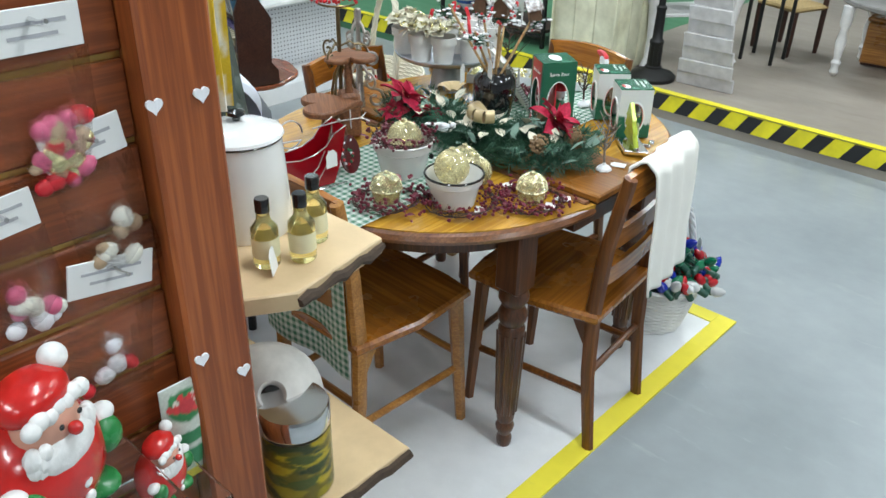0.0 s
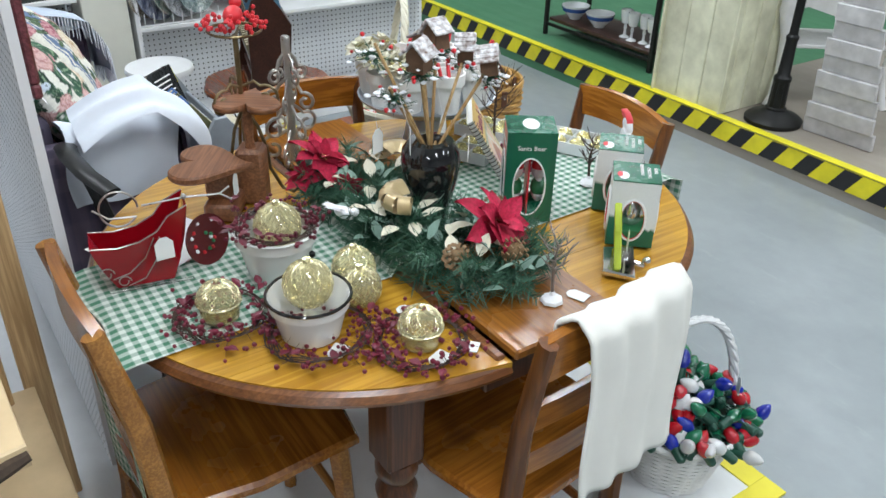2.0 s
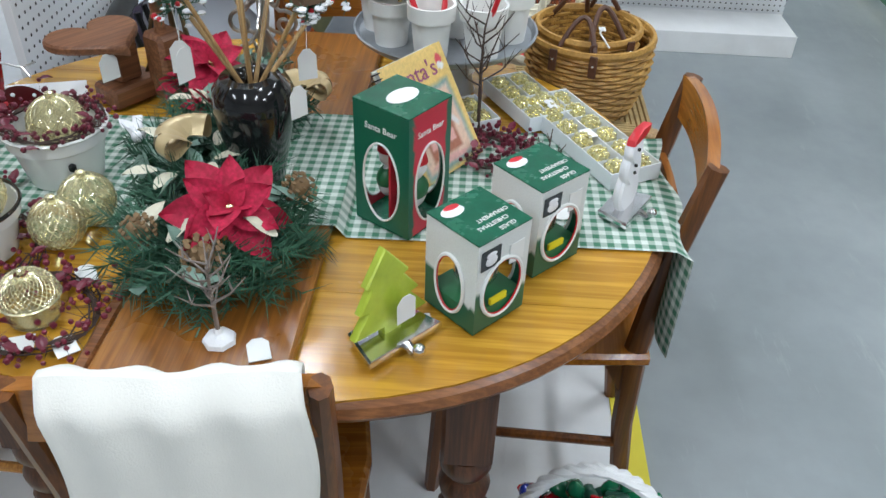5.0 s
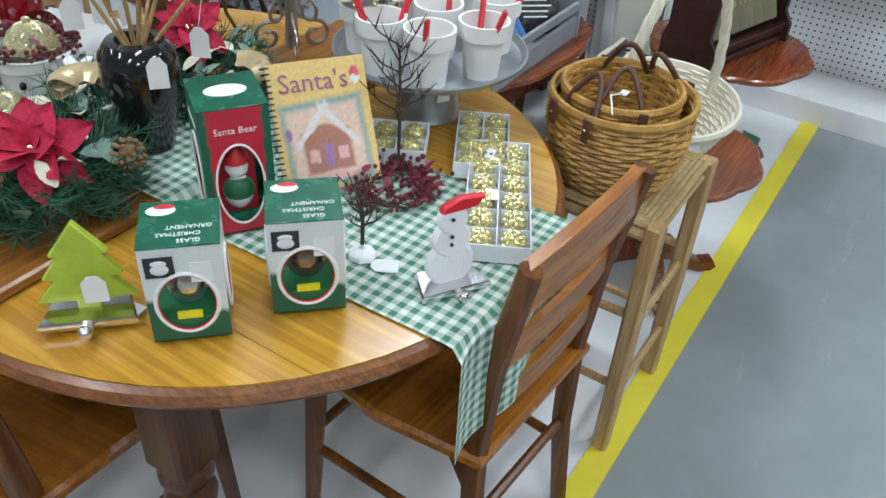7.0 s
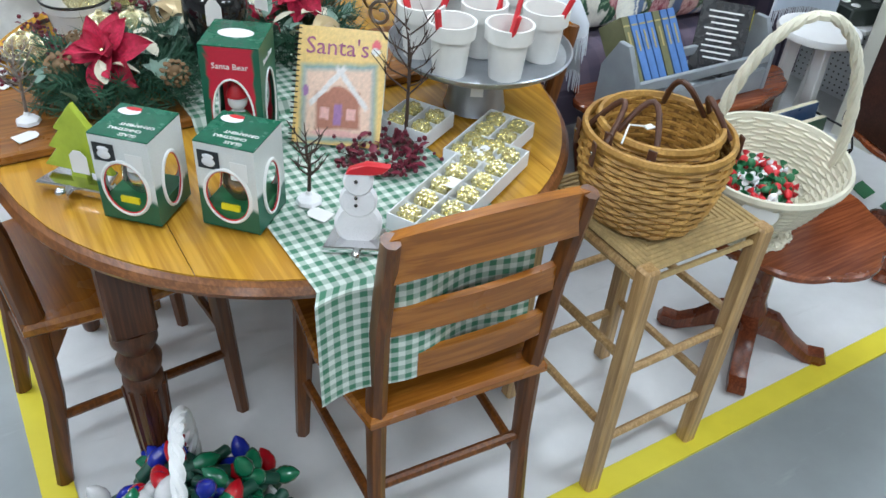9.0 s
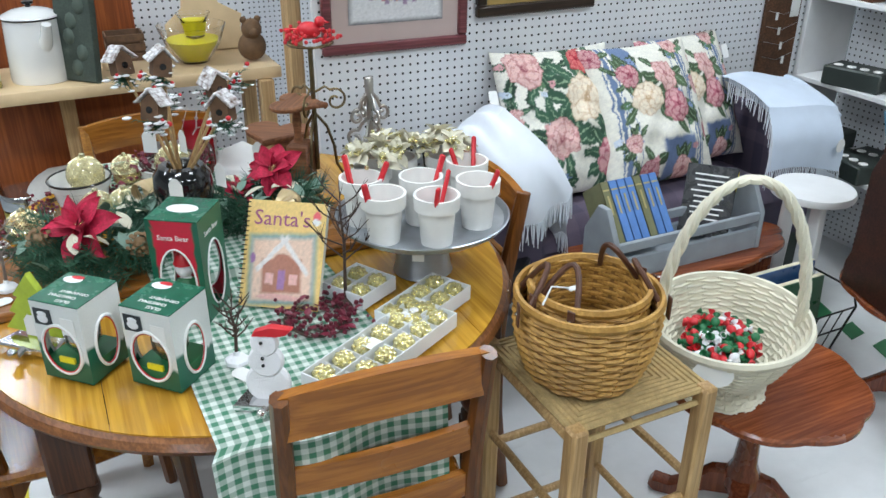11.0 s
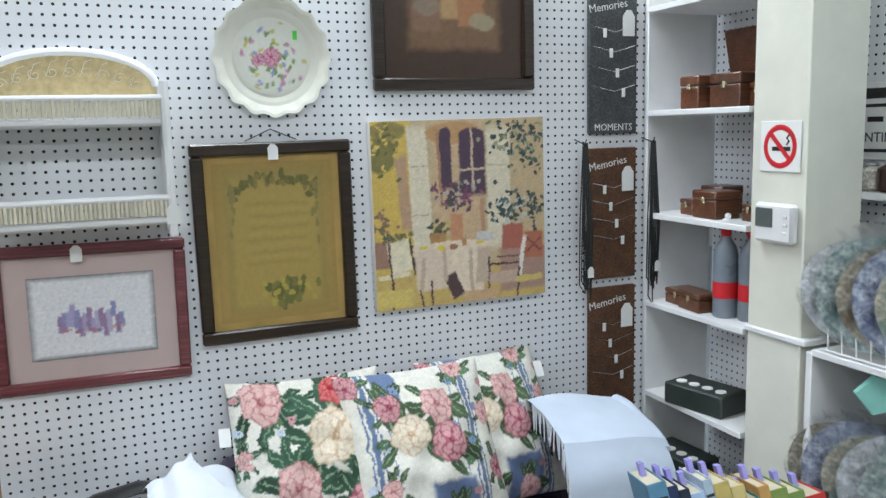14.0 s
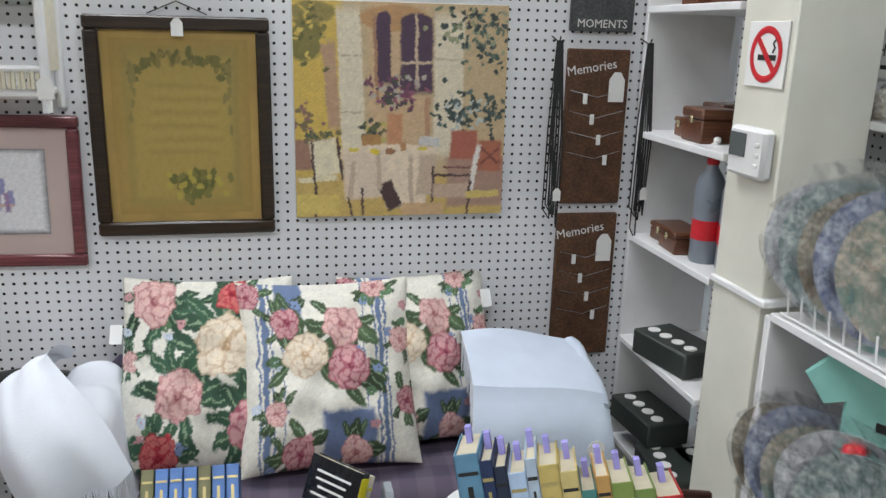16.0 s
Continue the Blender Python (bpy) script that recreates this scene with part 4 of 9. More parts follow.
bb = thing("folded_blanket", pose(4.05, -0.745, 0.004), "pale blue folded blanket with white fringe on arm", "blanket")
def fold_pt(u, v, k):
    """One layer lying on the arm and falling over its front."""
    s = v * 0.46
    if s < 0.26:
        y, z = 0.13 - s, 0.815 - 0.10 * (s / 0.26) ** 2 * (0.4 + 0.2 * u)
    else:
        q = s - 0.26
        y, z = -0.13 - 0.045 * math.sin(min(q / 0.07, 1.57)) - 0.04 * q, 0.815 - 0.05 - 0.02 * u - q * 0.98
    w = 0.30 + 0.03 * v
    x = (u - 0.5) * w + 0.012 * k - 0.03 * v * (1 - u)
    return (x, y + 0.006 * k, z - 0.012 * k - 0.03 * u + 0.006 * math.sin(6 * v + 5 * u + k) + 0.01 * math.sin(math.pi * u))
for k in range(3):
    part("fold", Geo().grid(22, 34, lambda u, v, k=k: fold_pt(u, v * (1 - 0.06 * k), k)), BLUE_CLOTH, bb)
part("rolled_edge", Geo().tube([(0.158 + 0.004 * math.sin(i), 0.12 - 0.025 * i, 0.772 - 0.0015 * i * i * 0.5) for i in range(11)], 0.022, 10, flat=0.8), BLUE_CLOTH, bb)
g = Geo()
fringe(g, [fold_pt(i / 40, 1.0, 0) for i in range(41)], 0.06)
part("fringe", g, WHITE_CLOTH, bb)
g = Geo()
fringe(g, [fold_pt(0.0, 0.1 + 0.9 * i / 40, 0) for i in range(41)], 0.075)
part("side_fringe", g, WHITE_CLOTH, bb)
part("round_tag", Geo().lathe([(0.024, 0), (0.024, 0.0012)], 20, facing(0.12, -0.20, 0.62, 8)), PAPER, bb, "round white tag")

# black spindle chair behind the table
bc = thing("spindle_chair", pose(2.80, -0.80, 0.004, 0, 0, 182), "black painted wooden spindle-back armchair", "chair")
part("seat", Geo().prism(circle(0.2, 20, 1.0, 0.9), 0.40, 0.43, bev=0.008), BLACK_WOOD, bc)
part("crest", Geo().tube([(-0.17, -0.2, 0.69), (-0.1, -0.235, 0.72), (0, -0.245, 0.73), (0.1, -0.235, 0.72), (0.17, -0.2, 0.69)], 0.028, 8, flat=0.45), BLACK_WOOD, bc)
for k in range(6):
    x = -0.14 + 0.056 * k
    part("spindle", Geo().tube([(x * 0.85, -0.16, 0.43), (x, -0.225, 0.70)], 0.008, 7), BLACK_WOOD, bc)
for sx in (-1, 1):
    part("arm", Geo().tube([(sx * 0.17, -0.19, 0.56), (sx * 0.21, -0.02, 0.57), (sx * 0.2, 0.1, 0.57)], 0.014, 7), BLACK_WOOD, bc)
    part("arm_post", Geo().tube([(sx * 0.18, 0.06, 0.43), (sx * 0.2, 0.08, 0.57)], 0.01, 7), BLACK_WOOD, bc)
    for sy in (-1, 1):
        part("leg", Geo().tube([(sx * 0.12, sy * 0.11, 0.41), (sx * 0.17, sy * 0.16, 0.0)], 0.015, 7), BLACK_WOOD, bc)


# ---- on the pegboard wall ----
def price_tag(parent, m, w=0.028, h=0.042):
    return part("price_tag", Geo().prism([(-w / 2, -h), (w / 2, -h), (w / 2, -h * 0.25), (w * 0.2, 0), (-w * 0.2, 0), (-w / 2, -h * 0.25)], 0, 0.0008), PAPER, parent, "", m)


def sheet(w, h, n, ink):
    """A flat printed sheet in its own x-y plane."""
    return Geo().grid(n, max(2, int(n * h / w)), lambda u, v: ((u - 0.5) * w, (v - 0.5) * h, 0), ink=ink)


def picture(name, x0, z0, x1, z1, rail, depth, frame_mat, ink, label, mat_w=0.0, mat_col=None, lean=0.0, res=100, glass=False, printed=None):
    w, h = x1 - x0, z1 - z0
    t = thing(name, facing((x0 + x1) / 2, N_WALL - 0.003, (z0 + z1) / 2, 0, 0) @ pose(0, 0, 0, 0, 0, lean), label, "picture", "pictures on the pegboard")
    if rail:
        for sx, sy, ww, hh in ((0, 1, w, rail), (0, -1, w, rail), (1, 0, rail, h - 2 * rail - 0.001), (-1, 0, rail, h - 2 * rail - 0.001)):
            part("frame_rail", Geo().box((sx * (w - rail) / 2, sy * (h - rail) / 2, depth / 2), (ww, hh, depth), 0.005), frame_mat, t)
        iw, ih = w - 2 * rail, h - 2 * rail
        if mat_w:
            part("mount", Geo().box((0, 0, 0.006), (iw, ih, 0.003)), mat_col, t)
            iw, ih = iw - 2 * mat_w, ih - 2 * mat_w
        part("print", sheet(iw, ih, res, ink), printed or PAPER_PRINT, t, "", pose(0, 0, 0.0095))
    else:
        part("canvas", Geo().box((0, 0, depth / 2), (w, h, depth), 0.002), CLOTH, t)
        part("print", sheet(w - 0.002, h - 0.002, res, ink), printed or CANVAS_PRINT, t, "", pose(0, 0, depth + 0.001))
    return t


ROSE_WOOD = wood("mauve_frame", (0.16, 0.035, 0.045), (0.28, 0.09, 0.10), 0, 0.35)
DARK_FRAME = wood("dark_brown_frame", (0.02, 0.011, 0.007), (0.05, 0.028, 0.016), 0, 0.35)
MAUVE_MAT = plain("mauve_mount", (0.56, 0.44, 0.41), 0.8, var=0.05)
random.seed(8)
city = [(1, 0.5, 0.5, 0.485, 0.475, 0, (0.80, 0.80, 0.82))]
for k in range(16):
    u = 0.24 + 0.032 * k
    city.append((1, u, 0.42 + 0.05 * math.sin(k * 2.1) + (0.1 if k in (2, 3, 13) else 0), 0.022, 0.09 + 0.06 * random.random(), 0, random.choice(((0.30, 0.30, 0.52), (0.42, 0.38, 0.58), (0.50, 0.46, 0.62), (0.36, 0.24, 0.40)))))
for k in range(18):
    city.append((0, 0.2 + 0.55 * random.random(), 0.3 + 0.05 * random.random(), 0.02, 0.02, 0, random.choice(((0.5, 0.2, 0.25), (0.25, 0.22, 0.4), (0.6, 0.45, 0.4)))))
t = picture("watercolour_print", 2.49, 0.995, 2.955, 1.372, 0.03, 0.02, ROSE_WOOD, brushed(painter((0.05, 0.05, 0.06), city, 0.006), 0.02, 0.005, 0.04), "city watercolour in mauve wood frame", 0.052, MAUVE_MAT, -0.6)
price_tag(t, pose(-0.03, 0.185, 0.022))
garden = [(1, 0.5, 0.5, 0.47, 0.47, 0, (0.41, 0.28, 0.085)), (1, 0.5, 0.5, 0.40, 0.435, 0, (0.30, 0.235, 0.085)), (1, 0.5, 0.5, 0.375, 0.42, 0, (0.43, 0.31, 0.095))]
for k in range(60):
    t = math.pi * k / 59
    garden.append((0, 0.5 - 0.34 * math.cos(t) + random.gauss(0, 0.025), 0.80 + 0.10 * math.sin(t) + random.gauss(0, 0.022), 0.03, 0.018, random.uniform(0, 180), random.choice(((0.20, 0.17, 0.055), (0.27, 0.21, 0.07), (0.16, 0.15, 0.05)))))
for k in range(16):
    garden.append((0, random.choice((0.15, 0.85)) + random.gauss(0, 0.012), random.uniform(0.45, 0.85), 0.015, 0.03, 0, (0.27, 0.22, 0.08)))
for k in range(11):
    garden.append((1, 0.5 + random.uniform(-0.05, 0.05), 0.36 + 0.038 * k, 0.26, 0.011, 0, (0.45, 0.325, 0.105) if k % 2 else (0.39, 0.28, 0.085)))
for k in range(46):
    garden.append((0, 0.6 + random.gauss(0, 0.1), 0.17 + random.gauss(0, 0.042), 0.035, 0.024, random.uniform(0, 180), random.choice(((0.17, 0.165, 0.05), (0.22, 0.20, 0.06), (0.14, 0.135, 0.042)))))
for k in range(14):
    garden.append((0, 0.58 + random.gauss(0, 0.1), 0.18 + random.gauss(0, 0.035), 0.022, 0.018, 0, (0.46, 0.37, 0.08)))
t = picture("landscape_print", 2.985, 1.07, 3.42, 1.612, 0.034, 0.024, DARK_FRAME, brushed(painter((0.40, 0.26, 0.08), garden, 0.012, 0.06), 0.018, 0.004, 0.02), "faded gold garden print in dark frame", 0.02, plain("gold_mount", (0.47, 0.31, 0.10), 0.7), 0.4, res=150)
part("wire", Geo().tube([(-0.07, 0.275, 0.01), (0, 0.305, 0.008), (0.07, 0.275, 0.01)], 0.0015, 5), IRON, t)
price_tag(t, pose(0.0, 0.265, 0.026))
WALLC, SHUT, OCHRE, DEEP, PLUM = (0.60, 0.42, 0.25), (0.74, 0.66, 0.50), (0.66, 0.46, 0.11), (0.045, 0.065, 0.06), (0.085, 0.05, 0.085)
cafe = [(1, 0.1, 0.5, 0.12, 0.55, 0, OCHRE), (0, 0.05, 0.83, 0.09, 0.10, 0, (0.22, 0.19, 0.06)), (0, 0.09, 0.95, 0.1, 0.05, 0, (0.30, 0.24, 0.08)), (1, 0.17, 0.62, 0.03, 0.2, 4, (0.50, 0.32, 0.20)), (1, 0.48, 0.66, 0.14, 0.36, 0, WALLC), (0, 0.46, 0.93, 0.16, 0.06, 0, (0.52, 0.30, 0.14)),
        (1, 0.26, 0.64, 0.055, 0.33, 2, SHUT), (1, 0.26, 0.76, 0.05, 0.004, 2, (0.55, 0.45, 0.32)), (1, 0.26, 0.5, 0.05, 0.004, 2, (0.55, 0.45, 0.32)), (1, 0.41, 0.78, 0.035, 0.15, 2, PLUM), (0, 0.41, 0.92, 0.035, 0.04, 0, PLUM), (1, 0.375, 0.74, 0.008, 0.2, 2, (0.40, 0.22, 0.13)),
        (1, 0.565, 0.76, 0.075, 0.17, 0, PLUM), (0, 0.565, 0.92, 0.075, 0.035, 0, PLUM), (1, 0.565, 0.78, 0.007, 0.17, 0, (0.62, 0.47, 0.33)), (1, 0.565, 0.73, 0.075, 0.007, 0, (0.62, 0.47, 0.33)), (1, 0.72, 0.62, 0.07, 0.33, 0, SHUT), (1, 0.72, 0.75, 0.066, 0.004, 0, (0.55, 0.47, 0.34)), (1, 0.62, 0.45, 0.012, 0.12, 0, (0.50, 0.28, 0.17)),
        (1, 0.5, 0.09, 0.52, 0.11, 0, (0.60, 0.42, 0.14)), (1, 0.88, 0.16, 0.16, 0.12, 0, (0.42, 0.26, 0.20)), (1, 0.07, 0.3, 0.09, 0.07, 0, (0.36, 0.20, 0.14))]
for cu, cv, su, sv, n, cols in ((0.90, 0.86, 0.075, 0.08, 90, (DEEP, (0.07, 0.11, 0.10), (0.13, 0.17, 0.13), (0.30, 0.33, 0.22))), (0.76, 0.90, 0.06, 0.04, 30, ((0.16, 0.20, 0.12), (0.34, 0.34, 0.20), DEEP)), (0.78, 0.50, 0.065, 0.05, 80, (DEEP, (0.05, 0.09, 0.07), (0.10, 0.15, 0.15), (0.50, 0.55, 0.52))), (0.94, 0.50, 0.03, 0.06, 30, (DEEP, (0.08, 0.11, 0.10))), (0.46, 0.595, 0.065, 0.042, 90, (PLUM, (0.20, 0.07, 0.12), (0.07, 0.09, 0.06), (0.45, 0.40, 0.34), (0.30, 0.10, 0.16))), (0.36, 0.42, 0.03, 0.028, 36, ((0.13, 0.13, 0.06), (0.50, 0.42, 0.14), DEEP)), (0.07, 0.86, 0.05, 0.06, 40, (OCHRE, (0.72, 0.54, 0.14), (0.24, 0.20, 0.06), (0.14, 0.13, 0.05))), (0.05, 0.46, 0.03, 0.04, 22, ((0.30, 0.16, 0.14), (0.20, 0.15, 0.08))), (0.12, 0.39, 0.05, 0.012, 18, ((0.10, 0.12, 0.07), (0.2, 0.17, 0.08)))):
    for k in range(n):
        cafe.append((0, random.gauss(cu, su), random.gauss(cv, sv), random.uniform(0.009, 0.02), random.uniform(0.006, 0.012), random.uniform(0, 180), random.choice(cols)))
LINEN, SHADE, LINE = (0.80, 0.66, 0.50), (0.58, 0.44, 0.33), (0.09, 0.05, 0.05)
cafe += [(1, 0.465, 0.42, 0.035, 0.075, 0, (0.58, 0.28, 0.15)), (1, 0.355, 0.365, 0.045, 0.028, 0, (0.45, 0.24, 0.09)), (1, 0.80, 0.345, 0.065, 0.07, 0, (0.42, 0.13, 0.09)), (1, 0.93, 0.29, 0.06, 0.075, 0, (0.44, 0.15, 0.09)), (1, 0.93, 0.29, 0.06, 0.006, 40, (0.24, 0.08, 0.06)), (1, 0.93, 0.29, 0.06, 0.006, -40, (0.24, 0.08, 0.06)),
         (1, 0.63, 0.36, 0.05, 0.022, -6, (0.62, 0.60, 0.58)), (0, 0.44, 0.315, 0.235, 0.032, 0, LINEN), (1, 0.33, 0.2, 0.11, 0.11, 4, (0.74, 0.60, 0.47)), (1, 0.52, 0.18, 0.10, 0.14, 0, LINEN), (1, 0.62, 0.2, 0.04, 0.1, -4, SHADE), (1, 0.44, 0.1, 0.035, 0.07, 22, LINE), (1, 0.545, 0.16, 0.012, 0.13, 3, SHADE), (1, 0.39, 0.22, 0.01, 0.09, 3, SHADE), (1, 0.26, 0.18, 0.012, 0.09, -6, SHADE),
         (0, 0.27, 0.325, 0.026, 0.009, 0, (0.74, 0.58, 0.10)), (0, 0.37, 0.315, 0.024, 0.012, 0, (0.78, 0.60, 0.06)), (0, 0.60, 0.325, 0.024, 0.009, 0, (0.72, 0.58, 0.10)), (1, 0.505, 0.335, 0.014, 0.02, 0, (0.50, 0.26, 0.12)), (0, 0.44, 0.315, 0.022, 0.016, 0, (0.34, 0.16, 0.08)),
         (1, 0.135, 0.285, 0.062, 0.085, 8, (0.80, 0.72, 0.52)), (1, 0.10, 0.185, 0.09, 0.012, 3, (0.78, 0.70, 0.48)), (1, 0.085, 0.2, 0.006, 0.17, 4, LINE), (1, 0.205, 0.28, 0.006, 0.1, 6, LINE), (1, 0.09, 0.08, 0.006, 0.09, 0, LINE), (1, 0.31, 0.07, 0.005, 0.07, 0, LINE), (1, 0.25, 0.05, 0.005, 0.05, 10, LINE),
         (1, 0.745, 0.195, 0.10, 0.006, 0, LINE), (1, 0.65, 0.12, 0.006, 0.12, 0, LINE), (1, 0.74, 0.12, 0.09, 0.035, 0, (0.55, 0.40, 0.30)), (1, 0.855, 0.22, 0.012, 0.12, -8, (0.80, 0.76, 0.70)), (1, 0.83, 0.08, 0.006, 0.09, -4, LINE), (1, 0.77, 0.235, 0.07, 0.005, 0, (0.20, 0.08, 0.07)), (1, 0.1, 0.06, 0.1, 0.05, 0, (0.70, 0.54, 0.16)), (1, 0.9, 0.1, 0.08, 0.018, 3, (0.66, 0.52, 0.16)), (1, 0.60, 0.03, 0.1, 0.03, 0, (0.62, 0.40, 0.22))]
picture("canvas_painting", 3.475, 1.113, 4.03, 1.662, 0.0, 0.03, None, brushed(painter((0.56, 0.42, 0.25), cafe, 0.006, 0.10), 0.012, 0.004, 0.08), "unframed canvas painting of a cafe table with flowers", lean=0.4, res=270)
ab = [(1, 0.5, 0.5, 0.33, 0.30, 0, (0.18, 0.10, 0.05)), (1, 0.46, 0.62, 0.08, 0.2, 0, (0.42, 0.26, 0.12)), (1, 0.62, 0.5, 0.1, 0.14, 0, (0.36, 0.16, 0.07)), (1, 0.3, 0.45, 0.1, 0.12, 0, (0.22, 0.12, 0.07)), (1, 0.66, 0.7, 0.09, 0.1, 0, (0.40, 0.18, 0.06)), (0, 0.7, 0.4, 0.1, 0.06, 0, (0.32, 0.26, 0.16)), (0, 0.3, 0.5, 0.09, 0.06, 0, (0.24, 0.17, 0.12))]
picture("abstract_print", 3.497, 1.745, 4.005, 2.22, 0.036, 0.026, DARK_FRAME, painter((0.055, 0.028, 0.016), ab, 0.02), "brown abstract print in dark wooden frame", res=70)

# round painted tray
tray = thing("painted_tray", facing(3.215, N_WALL - 0.003, 1.835, 0), "round cream scalloped tray painted with roses", "tray")
g = Geo()
n = 96
prof = [(0.105, 0.006), (0.118, 0.010), (0.128, 0.012), (0.146, 0.022), (0.155, 0.024)]
rows = []
for r, z in prof:
    rows.append([((r * (1 + (0.03 * math.cos(16 * 2 * math.pi * i / n) if r > 0.14 else 0))) * math.cos(2 * math.pi * i / n), (r * (1 + (0.03 * math.cos(16 * 2 * math.pi * i / n) if r > 0.14 else 0))) * math.sin(2 * math.pi * i / n), z) for i in range(n)])
for k in range(len(rows) - 1):
    g.add(rows[k] + rows[k + 1], [(i, (i + 1) % n, n + (i + 1) % n, n + i) for i in range(n)], None, True)
part("rim", g, CREAM, tray)
part("floor_disc", Geo().lathe([(0.107, 0.0), (0.107, 0.0058), (0.0, 0.0058)], 48), CREAM, tray)
posy = []
for k in range(110):
    a, r = random.uniform(0, 6.28), abs(random.gauss(0, 0.26))
    posy.append((0, 0.5 + r * math.cos(a), 0.48 + r * math.sin(a), 0.04, 0.025, random.uniform(0, 180), random.choice(((0.20, 0.32, 0.10), (0.14, 0.26, 0.08), (0.55, 0.5, 0.15), (0.30, 0.34, 0.55), (0.55, 0.25, 0.4)))))
posy += rose(0.5, 0.52, 0.13, (0.55, 0.14, 0.28), (0.68, 0.36, 0.42), (0.35, 0.05, 0.12)) + rose(0.32, 0.46, 0.09, (0.5, 0.16, 0.3), (0.66, 0.36, 0.42), (0.35, 0.05, 0.12))
disc = Geo().grid(60, 24, lambda u, v: (0.098 * (1 - v) * math.cos(2 * math.pi * u), 0.098 * (1 - v) * math.sin(2 * math.pi * u), 0.0075), ink=(lambda pk: (lambda u, v: pk(0.5 + 0.5 * (1 - v) * math.cos(2 * math.pi * u), 0.5 + 0.5 * (1 - v) * math.sin(2 * math.pi * u))))(painter((0.74, 0.74, 0.66), posy, 0.02, 0.05)))
part("posy", disc, PAPER_PRINT, tray, "painted bunch of roses")
part("sticker", Geo().box((0.065, 0.06, 0.0085), (0.012, 0.024, 0.001)), plain("green_sticker", (0.1, 0.65, 0.08), 0.5), tray)

# white wicker wall shelf
WICKER = plain("cream_wicker", (0.72, 0.67, 0.54), 0.6, var=0.12, scale=30, bump=0.3)
ws = thing("wicker_wall_shelf", pose(2.715, N_WALL - 0.003, 1.42), "cream wicker wall shelf with arched tan top", "wall shelf")
for sx in (-1, 1):
    for y in (-0.008, -0.145):
        part("upright", Geo().tube([(sx * 0.21, y, -0.03), (sx * 0.21, y, 0.345)], 0.011, 8), WHITE, ws)
    part("side_wicker", Geo().box((sx * 0.21, -0.075, 0.16), (0.006, 0.11, 0.2)), WICKER, ws)
for z in (0.0, 0.24):
    part("shelf", Geo().box((0, -0.075, z + 0.01), (0.41, 0.14, 0.02), 0.006), WHITE, ws)
    g = Geo()
    for k in range(40):
        x = -0.195 + 0.01 * k
        g.tube([(x, -0.146 + (0.003 if k % 2 else -0.003), z + 0.022), (x, -0.146 + (0.003 if k % 2 else -0.003), z + 0.062)], 0.005, 5)
    ob = part("woven_front", g, WICKER, ws)
    ob["kind"] = "stuff"
    part("front_rail", Geo().tube([(-0.21, -0.146, z + 0.066), (0.21, -0.146, z + 0.066)], 0.008, 8), WHITE, ws)
arch = [(-0.2, 0.31)] + [(0.2 * math.cos(math.pi * (1 - i / 16)), 0.34 + 0.085 * math.sin(math.pi * i / 16)) for i in range(17)] + [(0.2, 0.31)]
part("arch_panel", Geo().prism(arch[::-1], -0.004, 0.004, pose(0, -0.01, 0, 90, 0, 0)), plain("tan_panel", (0.58, 0.46, 0.24), 0.7, var=0.25, scale=50), ws, "tan arched panel")
part("arch_rail", Geo().tube([(x, -0.01, z) for x, z in arch[1:-1]], 0.011, 8), WHITE, ws)
g = Geo()
for k in range(9):
    x, z = -0.152 + 0.038 * k, 0.348 + 0.03 * math.sin(math.pi * k / 8)
    g.tube([(x + 0.016 * (1 - t / 9) * math.cos(t + k), -0.0155, z + 0.014 * (1 - t / 9) * math.sin(t + k)) for t in [0.55 * i for i in range(14)]], 0.0022, 4, flat=0.5)
    g.tube([(x - 0.014, -0.0155, z - 0.012), (x, -0.0155, z + 0.024), (x + 0.016, -0.0155, z + 0.03)], 0.002, 4, flat=0.5)
part("scrollwork", g, WICKER, ws)
price_tag(ws, pose(0.212, -0.158, 0.05, 90, 0, 0), 0.035, 0.05)

# key boards with wire and small tags
BARN = wood("barn_board", (0.07, 0.03, 0.015), (0.19, 0.085, 0.04), 2, 0.6, 0.7, 0.0, 0.5)
SLATE = wood("grey_board", (0.06, 0.065, 0.07), (0.12, 0.125, 0.13), 2, 0.6, 0.7, 0.0, 0.5)
ORANGE = wood("amber_board", (0.22, 0.07, 0.015), (0.38, 0.15, 0.035), 2, 0.5, 0.7, 0.1, 0.4)
LETTER = plain("white_letter", (0.8, 0.8, 0.78), 0.7)


def memory_board(m, w, h, mat, label, text="Memories", foot=""):
    b = thing("memory_board", m, label, "sign board", "memory boards")
    part("board", Geo().box((0, 0, 0.008), (w, h, 0.016), 0.003), mat, b)
    words("lettering", text, w * 0.20, LETTER, b, pose(-0.02, h / 2 - 0.05, 0.0165, 0, 0, 10), label="white script lettering")
    if foot:
        words("lettering", foot, w * 0.17, LETTER, b, pose(0, -h / 2 + 0.02, 0.0165))
    for k in range(4):
        y = h / 2 - 0.12 - k * (h - 0.2) / 4
        part("wire", Geo().tube([(-w * 0.44, y + 0.01, 0.018), (0, y - 0.008, 0.022), (w * 0.44, y + 0.012, 0.018)], 0.0012, 4), CHROME, b)
        part("clip", Geo().box((-w * 0.2 + 0.13 * w * k, y - 0.012, 0.022), (0.012, 0.028, 0.004), 0.001, None), LETTER, b)
    price_tag(b, pose(w * 0.3, h / 2 - 0.06, 0.02), 0.045, 0.08)
    return b


